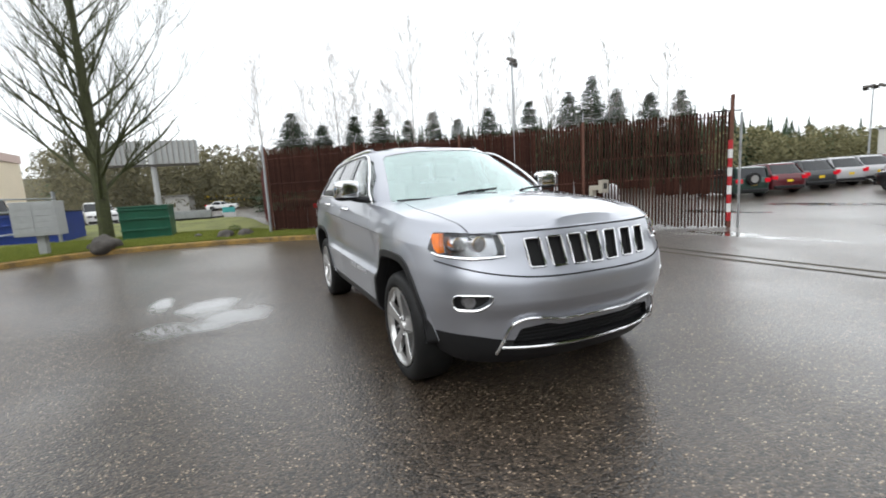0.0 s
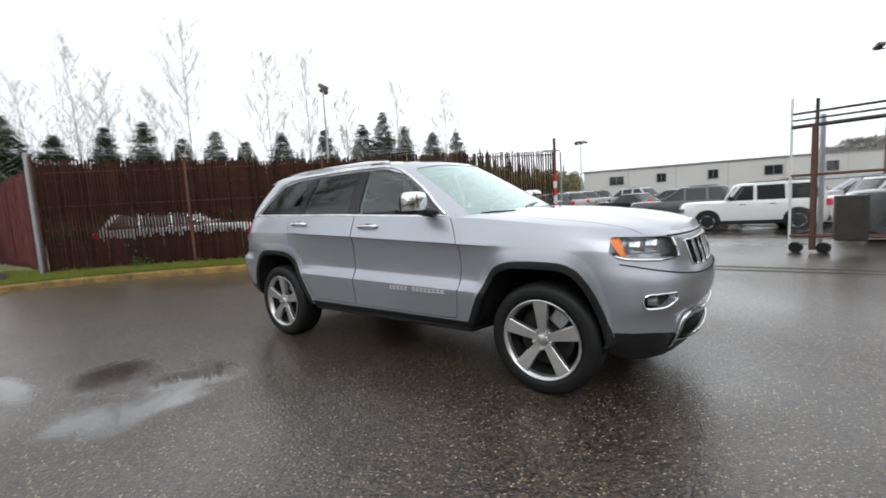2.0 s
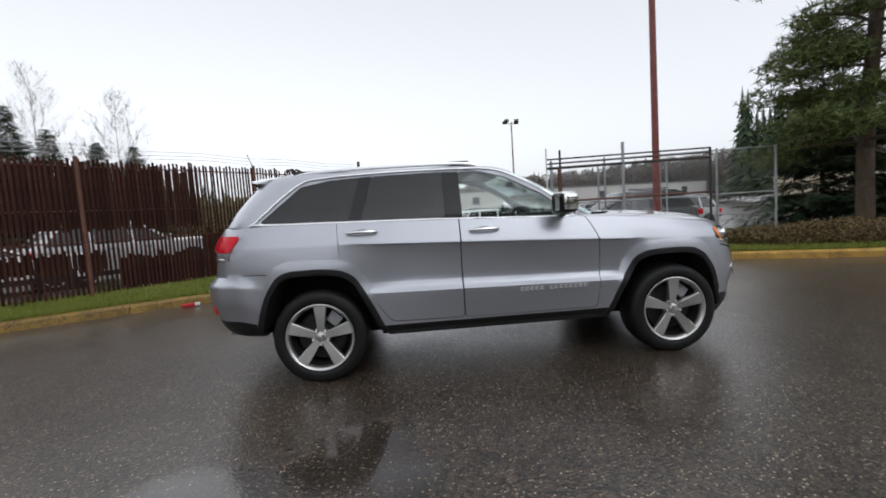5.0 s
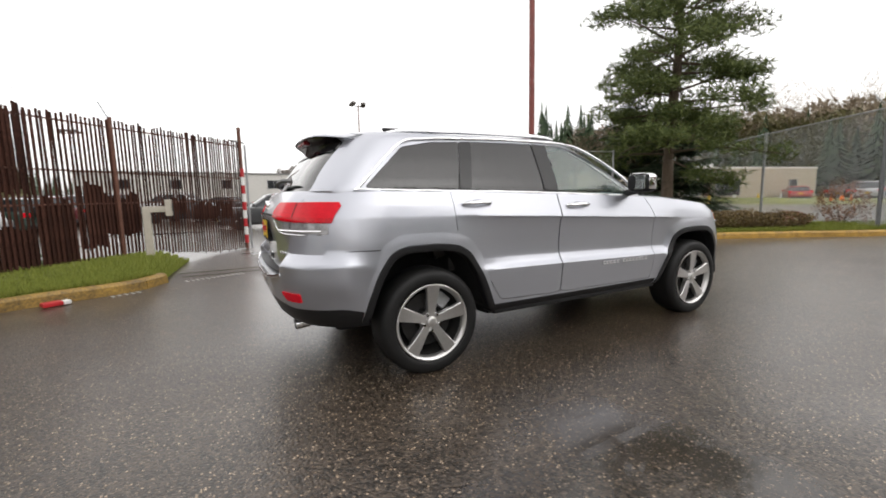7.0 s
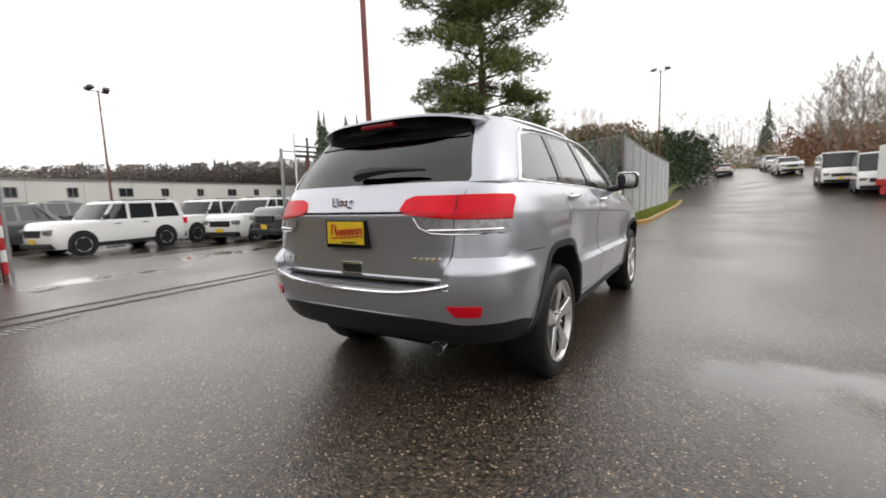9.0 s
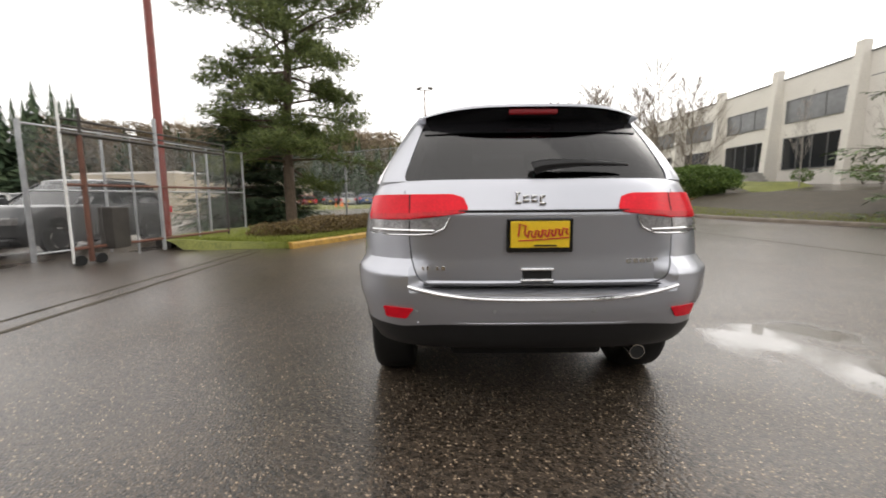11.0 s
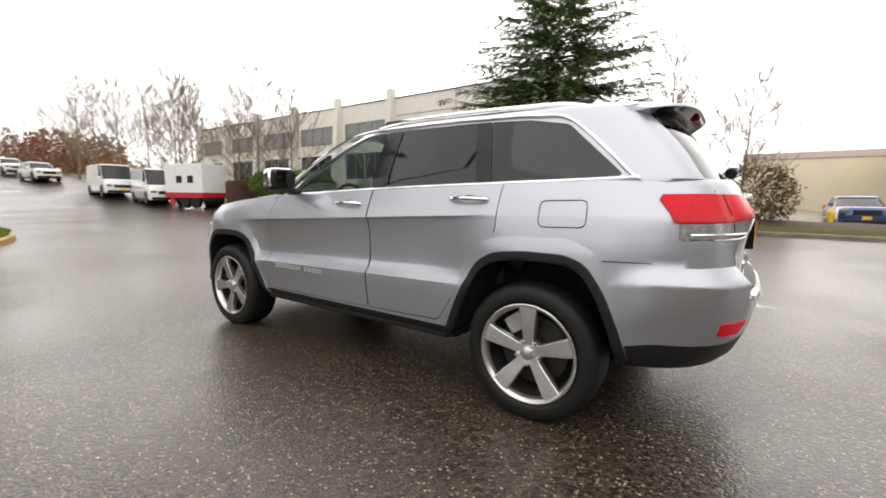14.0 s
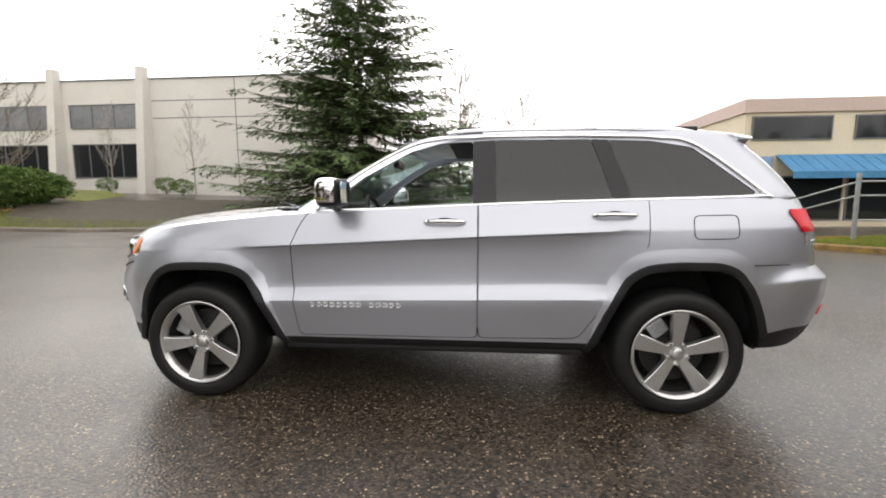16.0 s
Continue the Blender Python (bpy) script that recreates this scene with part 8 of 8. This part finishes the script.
def vehicle(kind, paint, label, at, category="car", group="parked cars"):
    """A parked vehicle: body, glazed cabin, roof, pillars, lamps, bumpers and wheels."""
    L, W, H, belt, bon, sf, st, bt, bf, wb, R = KINDS[kind]
    P = CARPAINT[paint]
    car = thing("car" if kind not in ("van", "pickup") else kind.replace("pickup", "pickup_truck"), label, category, group, at=at)
    f, w = L / 2, W / 2
    loft("body", [plan(f - 0.10, -f + 0.08, w * 0.93, 0.24), plan(f - 0.04, -f + 0.03, w * 0.985, 0.36), plan(f, -f, w, 0.55), plan(f - 0.01, -f, w, 0.72), plan(f - 0.05, -f + 0.03, w * 0.985, 0.90 * bon),
                  plan(f - 0.13, -f + 0.05, w * 0.965, bon), plan(f - 0.22, -f + 0.08, w * 0.90, bon + 0.035), plan(f - 0.5, -f + 0.3, w * 0.6, bon + 0.06)], P, car)
    if belt > bon:
        loft("shoulder", [plan(sf + 0.1, bf if kind != "sedan" else bf, w * 0.965, bon - 0.02), plan(sf, bf, w * 0.955, belt)], P, car)
    gl = []
    for k in range(6):
        u = k / 5
        z = belt + (H - 0.09 - belt) * u
        gl.append(plan(sf + (st - sf) * u, bf + (bt - bf) * u, w * (0.945 - (0.045 if kind in ("boxy", "van") else 0.15) * u), z, 4, 5))
    loft("cabin_glass", gl, DARKGLASS, car, "dark window glass")
    loft("roof", [gl[-1], plan(st - 0.03, bt + 0.02, w * (0.89 if kind in ("boxy", "van") else 0.78), H - 0.03), plan(st - 0.15, bt + 0.15, w * 0.7, H), plan(st - 0.5, bt + 0.5, w * 0.35, H + 0.012)], P, car)
    for s in (1, -1):
        posts = [(sf - 0.10, st - 0.10), (-0.12, -0.12), (-1.02, -1.0), (bf + 0.10, bt + 0.12)]
        if kind == "sedan":
            posts = [(sf - 0.10, st - 0.10), (-0.1, -0.15), (bf + 0.16, bt + 0.12)]
        if kind == "van":
            posts = [(sf - 0.1, st - 0.1), (0.7, 0.7)]
        if kind == "pickup":
            posts = [(sf - 0.1, st - 0.1), (bf + 0.1, bt + 0.1)]
        for xa, xb in posts:
            bm = bmesh.new()
            hw = 0.05 if xa not in (posts[-1][0],) else 0.09
            ya, yb = w * 0.945 + 0.006, w * (0.945 - (0.045 if kind in ("boxy", "van") else 0.15)) + 0.008
            slab(bm, [(xa - hw, ya * s, belt), (xa + hw, ya * s, belt), (xb + hw, yb * s, H - 0.08), (xb - hw, yb * s, H - 0.08)], (0, -0.02 * s, 0))
            part("pillar", bm, P, car)
        if kind == "van":
            bm = bmesh.new()
            slab(bm, [(0.62, (w * 0.945 + 0.008) * s, belt), (0.62, (w * 0.90 + 0.01) * s, H - 0.08), (bt + 0.05, (w * 0.90 + 0.01) * s, H - 0.08), (bf + 0.05, (w * 0.945 + 0.008) * s, belt)], (0, -0.02 * s, 0))
            part("side_panel", bm, P, car)
        bm = bmesh.new()
        box(bm, f - 0.20, w * 0.56 * s, 0.70, f - 0.028, w * 0.90 * s, 0.86, 0.03)
        part("headlamp", bm, LENSCLEAR, car, "clear headlamp")
        bm = bmesh.new()
        box(bm, -f - 0.008, w * 0.68 * s, 0.80, -f + 0.16, w * 0.99 * s, 1.0 if kind != "boxy" else 1.02, 0.02)
        part("tail_lamp", bm, REDLENS, car, "red tail lamp")
        bm = bmesh.new()
        box(bm, sf - 0.22, w * 0.98 * s, belt + 0.02, sf - 0.10, (w + 0.17) * s, belt + 0.17, 0.03)
        part("door_mirror", bm, P if kind != "boxy" else CLAD, car)
        for x in (0.25, -0.62):
            bm = bmesh.new()
            box(bm, x - 0.09, (w - 0.005) * s, 0.86 * belt, x + 0.09, (w + 0.018) * s, 0.86 * belt + 0.025, 0.006)
            part("door_handle", bm, CLAD, car)
        bm = bmesh.new()
        box(bm, -wb / 2 + R, (w - 0.04) * s, 0.24, wb / 2 - R, (w + 0.008) * s, 0.38, 0.02)
        part("sill", bm, CLAD, car, "black sill")
    bm = bmesh.new()
    box(bm, f - 0.12, -w * 0.5, 0.62, f + 0.006, w * 0.5, 0.84, 0.02)
    part("grille", bm, CLAD, car, "dark grille")
    bm = bmesh.new()
    box(bm, f - 0.3, -w * 0.86, 0.26, f + 0.02, w * 0.86, 0.44, 0.05)
    part("front_bumper", bm, CLAD, car, "black lower bumper")
    bm = bmesh.new()
    box(bm, -f - 0.02, -w * 0.86, 0.28, -f + 0.3, w * 0.86, 0.46, 0.05)
    part("rear_bumper", bm, CLAD, car, "black lower bumper")
    for sx, z in ((f + 0.022, 0.50), (-f - 0.012, 0.72)):
        bm = bmesh.new()
        box(bm, sx - 0.008, -0.15, z - 0.07, sx + 0.006, 0.15, z + 0.07)
        part("plate", bm, YELLOW, car, "yellow plate")
    for x in (wb / 2, -wb / 2):
        for s in (1, -1):
            bm = bmesh.new()
            rod(bm, (x, (w - 0.10) * s, R + 0.03), (x, (w + 0.006) * s, R + 0.03), R + 0.07, n=28)
            part("wheel_arch", bm, CLAD, car, "dark wheel arch")
            wh = new("wheel")
            wh.parent = car
            wh.matrix_basis = Matrix.Translation((x, (w + 0.02) * s, R)) @ Matrix.Diagonal((1, s, 1, 1))
            bm = bmesh.new()
            lathe(bm, [(R * 0.66, -0.2), (R * 0.68, -0.01), (R * 0.8, 0.0), (R * 0.94, -0.012), (R, -0.05), (R, -0.16), (R * 0.9, -0.2)], 28)
            part("tyre", bm, RUBBER, wh, smooth=True, sharp=40)
            bm = bmesh.new()
            lathe(bm, [(R * 0.68, -0.008), (R * 0.62, -0.02), (R * 0.58, -0.07), (0.05, -0.06), (0.0005, -0.04)], 28)
            part("rim", bm, GREYBOX if paint == "white" else GREYPIPE, wh, smooth=True)
            for k in range(5):
                a = 2 * math.pi * k / 5 + 0.3
                bm = bmesh.new()
                c, sn = math.cos(a), math.sin(a)
                hw = R * 0.13
                slab(bm, [(c * 0.02 - sn * hw, -0.035, sn * 0.02 + c * hw), (c * R * 0.64 - sn * hw * 1.3, -0.012, sn * R * 0.64 + c * hw * 1.3), (c * R * 0.64 + sn * hw * 1.3, -0.012, sn * R * 0.64 - c * hw * 1.3), (c * 0.02 + sn * hw, -0.035, sn * 0.02 - c * hw)], (0, -0.02, 0))
                part("spoke", bm, ALLOY, wh)
    if kind == "pickup":
        loft("bed", [plan(bf + 0.05, -f + 0.02, w * 0.97, bon - 0.05), plan(bf + 0.05, -f + 0.02, w * 0.96, bon + 0.22)], P, car)
    if kind in ("suv", "boxy"):
        for s in (1, -1):
            bm = bmesh.new()
            rod(bm, (st - 0.5, w * 0.68 * s, H + 0.03), (bt + 0.35, w * 0.68 * s, H + 0.03), 0.018, n=6)
            part("roof_rail", bm, CLAD, car)
    return car


def park(x, y, yaw):
    return pose(x, y, height(x, y), 0, 0, yaw)


w1 = vehicle("boxy", "white", "white boxy sport utility car parked in the lot", park(2.2, 15.95, 189))
copy_thing(w1, park(6.8, 14.25, 197))
copy_thing(w1, park(6.0, 16.95, 197))
d1 = vehicle("suv", "charcoal", "charcoal sport utility car behind the chain link fence", park(6.45, 9.95, 178))
d2 = vehicle("suv", "charcoal", "dark grey sport utility car parked in the lot", park(-0.4, 20.2, 183))
for x, y, a in ((-11.5, 29.7, 152), (13.5, 19.0, 195), (3.2, 27.5, 185)):
    copy_thing(d2, park(x, y, a))
m1 = vehicle("suv", "maroon", "dark maroon sport utility car in the lot row", park(-11.8, 27.1, 152))
for x, y, a in ((9.5, 19.5, 195), (-10.6, 37.5, 152)):
    copy_thing(m1, park(x, y, a))
g1 = vehicle("boxy", "dark green", "dark green boxy car with rear spare wheel", park(-12.1, 24.5, 152))
bm = bmesh.new()
rod(bm, (-2.2, 0.1, 1.0), (-2.42, 0.1, 1.0), 0.33, n=24)
sp = part("spare_wheel", bm, RUBBER, g1, "spare wheel on the back", True)
bm = bmesh.new()
rod(bm, (-2.41, 0.1, 1.0), (-2.43, 0.1, 1.0), 0.2, n=20)
part("rim", bm, ALLOY, sp)
s1 = vehicle("suv", "silver", "silver sport utility car in the lot row", park(-11.2, 32.3, 152))
for x, y, a in ((-10.9, 34.9, 152), (12.0, 15.8, 197), (6.3, 24.5, 186), (-6.0, 33.0, 160), (48, 12.2, 12)):
    copy_thing(s1, park(x, y, a))
k1 = vehicle("sedan", "black", "black saloon car in the lot", park(-4.5, 27.5, 150))
for x, y, a in ((10.5, 24.5, 188), (50, 14.8, 10), (-2.6, 32, 150)):
    copy_thing(k1, park(x, y, a))
ws = vehicle("sedan", "white", "white saloon car parked", park(60.0, -2.9, 0))
for x, y, a in ((47, 7.5, 15), (15.5, 23.5, 190), (-72, -5.5, 80), (69, -2.3, 0), (-8.8, -23.5, 90)):
    copy_thing(ws, park(x, y, a))
# pale cars added behind the slatted fence to brighten the gaps between slats
copy_thing(ws, park(-11.3, 6.6, 46))
for x, y, yaw in ((-13.6, 3.1, 50), (-9.2, 9.0, 49)):
    copy_thing(s1, park(x, y, yaw))
b1 = vehicle("sedan", "blue", "blue saloon car parked by the shop", park(-6.6, -24.0, 90))
copy_thing(b1, park(46, 9.8, 15))
r1 = vehicle("sedan", "red", "red car at the edge of the far lot", park(47, 17.2, 30))
sw_ = vehicle("suv", "white", "white sport utility car beside the road", park(50.0, -7.9, 184))
copy_thing(sw_, park(60, -7.7, 184))
copy_thing(d2, park(71, -7.9, 184))
copy_thing(k1, park(80, -8.0, 184))
v1 = vehicle("van", "white", "white delivery van beside the road", park(31.3, -10.0, 172), "van", "parked vans")
copy_thing(v1, park(37.0, -9.2, 176))
pk = vehicle("pickup", "white", "old white pickup truck by the shop", park(-10.0, -20.5, 70), "truck", "pickup trucks")
copy_thing(pk, park(-37, -12.5, 20))
copy_thing(v1, park(-33, -17.5, 40))

# white box trailer with a red lower band
tr = thing("box_trailer", "white box trailer with a red lower band beside the road", "trailer", at=park(26.1, -10.95, 18))
for nm, b_, m_, lb in (("box", (-0.7, -1.05, 0.95, 2.3, 1.05, 2.75), WHITE, "white box"), ("band", (-0.72, -1.06, 0.62, 2.32, 1.06, 0.96), RED, "red lower band"), ("chassis", (-0.6, -0.8, 0.4, 2.2, 0.8, 0.62), DARKSTEEL, "dark chassis")):
    bm = bmesh.new()
    box(bm, *b_, 0.03)
    part(nm, bm, m_, tr, lb)
for x in (0.0, 0.9):
    bm = bmesh.new()
    box(bm, x, 1.04, 1.55, x + 0.45, 1.075, 2.0, 0.01)
    part("window", bm, DARKGLASS, tr, "small dark window")
for x in (0.0, 0.8):
    for s in (1, -1):
        bm = bmesh.new()
        rod(bm, (x, 0.75 * s, 0.36), (x, 1.0 * s, 0.36), 0.36, n=24)
        part("wheel", bm, RUBBER, tr, "black wheel", True)
for x in (1.8,):
    bm = bmesh.new()
    rod(bm, (x, 0.95, 0.36), (x, 1.02, 0.36), 0.24, n=24)
    part("red_wheel", bm, RED, tr, "red wheel cover", True)

# flatbed trailer by the shop
fb = thing("flatbed_trailer", "rusty tandem-axle flatbed trailer with tool rack", "trailer", at=park(-8.2, -11.9, 196))
for nm, b_, m_ in (("deck", (-2.6, -1.0, 0.62, 2.6, 1.0, 0.74), DARKSTEEL), ("side_rail", (-2.6, 0.98, 0.70, 2.6, 1.04, 0.86), RUST), ("mudguard", (-1.1, 0.95, 0.74, 0.7, 1.2, 0.80), DARKSTEEL)):
    bm = bmesh.new()
    box(bm, *b_, 0.01)
    part(nm, bm, m_, fb)
for x in (-0.7, 0.25):
    for s in (1, -1):
        bm = bmesh.new()
        rod(bm, (x, 0.85 * s, 0.35), (x, 1.12 * s, 0.35), 0.35, n=24)
        wq = part("wheel", bm, RUBBER, fb, "black tyre", True, 40)
        bm = bmesh.new()
        rod(bm, (x, 1.118 * s, 0.35), (x, 1.126 * s, 0.35), 0.2, n=20)
        part("rim", bm, WHITE, wq, "white rim")
bm = bmesh.new()
tube(bm, [(2.2, 0.9, 0.8), (1.2, 0.9, 1.25), (-2.2, 0.9, 1.5)], 0.03, 6)
part("ramp_bar", bm, GALV, fb, "pale steel bar")
bm = bmesh.new()
box(bm, 0.9, 0.6, 0.9, 1.6, 1.0, 1.05, 0.03)
part("tool_box", bm, RED, fb, "red tool box")

# yellow bus and a pale shed across the far lot
bus = thing("school_bus", "yellow school bus parked across the far lot", "bus", at=park(-104, -6.2, 72))
bm = bmesh.new()
box(bm, -4.2, -1.2, 0.55, 4.2, 1.2, 2.95, 0.22)
part("body", bm, YELLOW, bus, "yellow bus body")
bm = bmesh.new()
box(bm, 4.1, -1.05, 0.55, 5.3, 1.05, 1.65, 0.2)
part("bonnet", bm, YELLOW, bus)
for k in range(9):
    for sy in (-1, 1):
        bm = bmesh.new()
        box(bm, -3.9 + k * 0.86, sy * 1.19, 1.75, -3.2 + k * 0.86, sy * 1.22, 2.4, 0.01)
        part("window", bm, DARKGLASS, bus, "dark side window")
for x in (-2.6, 4.2):
    for sy in (-1, 1):
        bm = bmesh.new()
        rod(bm, (x, sy * 0.9, 0.48), (x, sy * 1.18, 0.48), 0.48, n=18)
        part("wheel", bm, RUBBER, bus, "black wheel", True)
shed = thing("shed", "pale grey metal shed with a low roof", "shed", at=park(-84, -13.5, 82))
bm = bmesh.new()
box(bm, -2.6, -2, -0.3, 2.6, 2, 2.7)
part("wall", bm, GREYWALL, shed)
bm = bmesh.new()
box(bm, -2.8, -2.2, 2.7, 2.8, 2.2, 2.9, 0.03)
part("roof", bm, CONC, shed)

# dark flatbed and clutter behind the green bin
ft = thing("flatbed_trailer", "black flatbed trailer behind the green bin", "trailer", at=park(-20.5, -4.7, 70))
for nm, b_, m_ in (("deck", (-1.6, -0.8, 0.45, 1.6, 0.8, 0.6), CLAD), ("frame", (-1.6, -0.8, 0.6, 1.6, -0.74, 0.95), GALV)):
    bm = bmesh.new()
    box(bm, *b_, 0.01)
    part(nm, bm, m_, ft)
for x in (-0.6, 0.5):
    bm = bmesh.new()
    rod(bm, (x, -0.85, 0.3), (x, -0.65, 0.3), 0.3, n=20)
    part("wheel", bm, RUBBER, ft, "black wheel", True)
for i, (x, y) in enumerate(((38.0, 10.6), (38.3, 10.2), (37.8, 11.2), (38.6, 10.9))):
    cn = thing("traffic_cone", "orange traffic cone in the far lot", "cone", "traffic cones", at=park(x, y, 0))
    bm = bmesh.new()
    rod(bm, (0, 0, 0.03), (0, 0, 0.7), 0.16, 0.03, 12)
    part("cone_body", bm, LENSORANGE, cn, smooth=True)
    bm = bmesh.new()
    box(bm, -0.2, -0.2, 0, 0.2, 0.2, 0.03, 0.01)
    part("cone_base", bm, CLAD, cn)
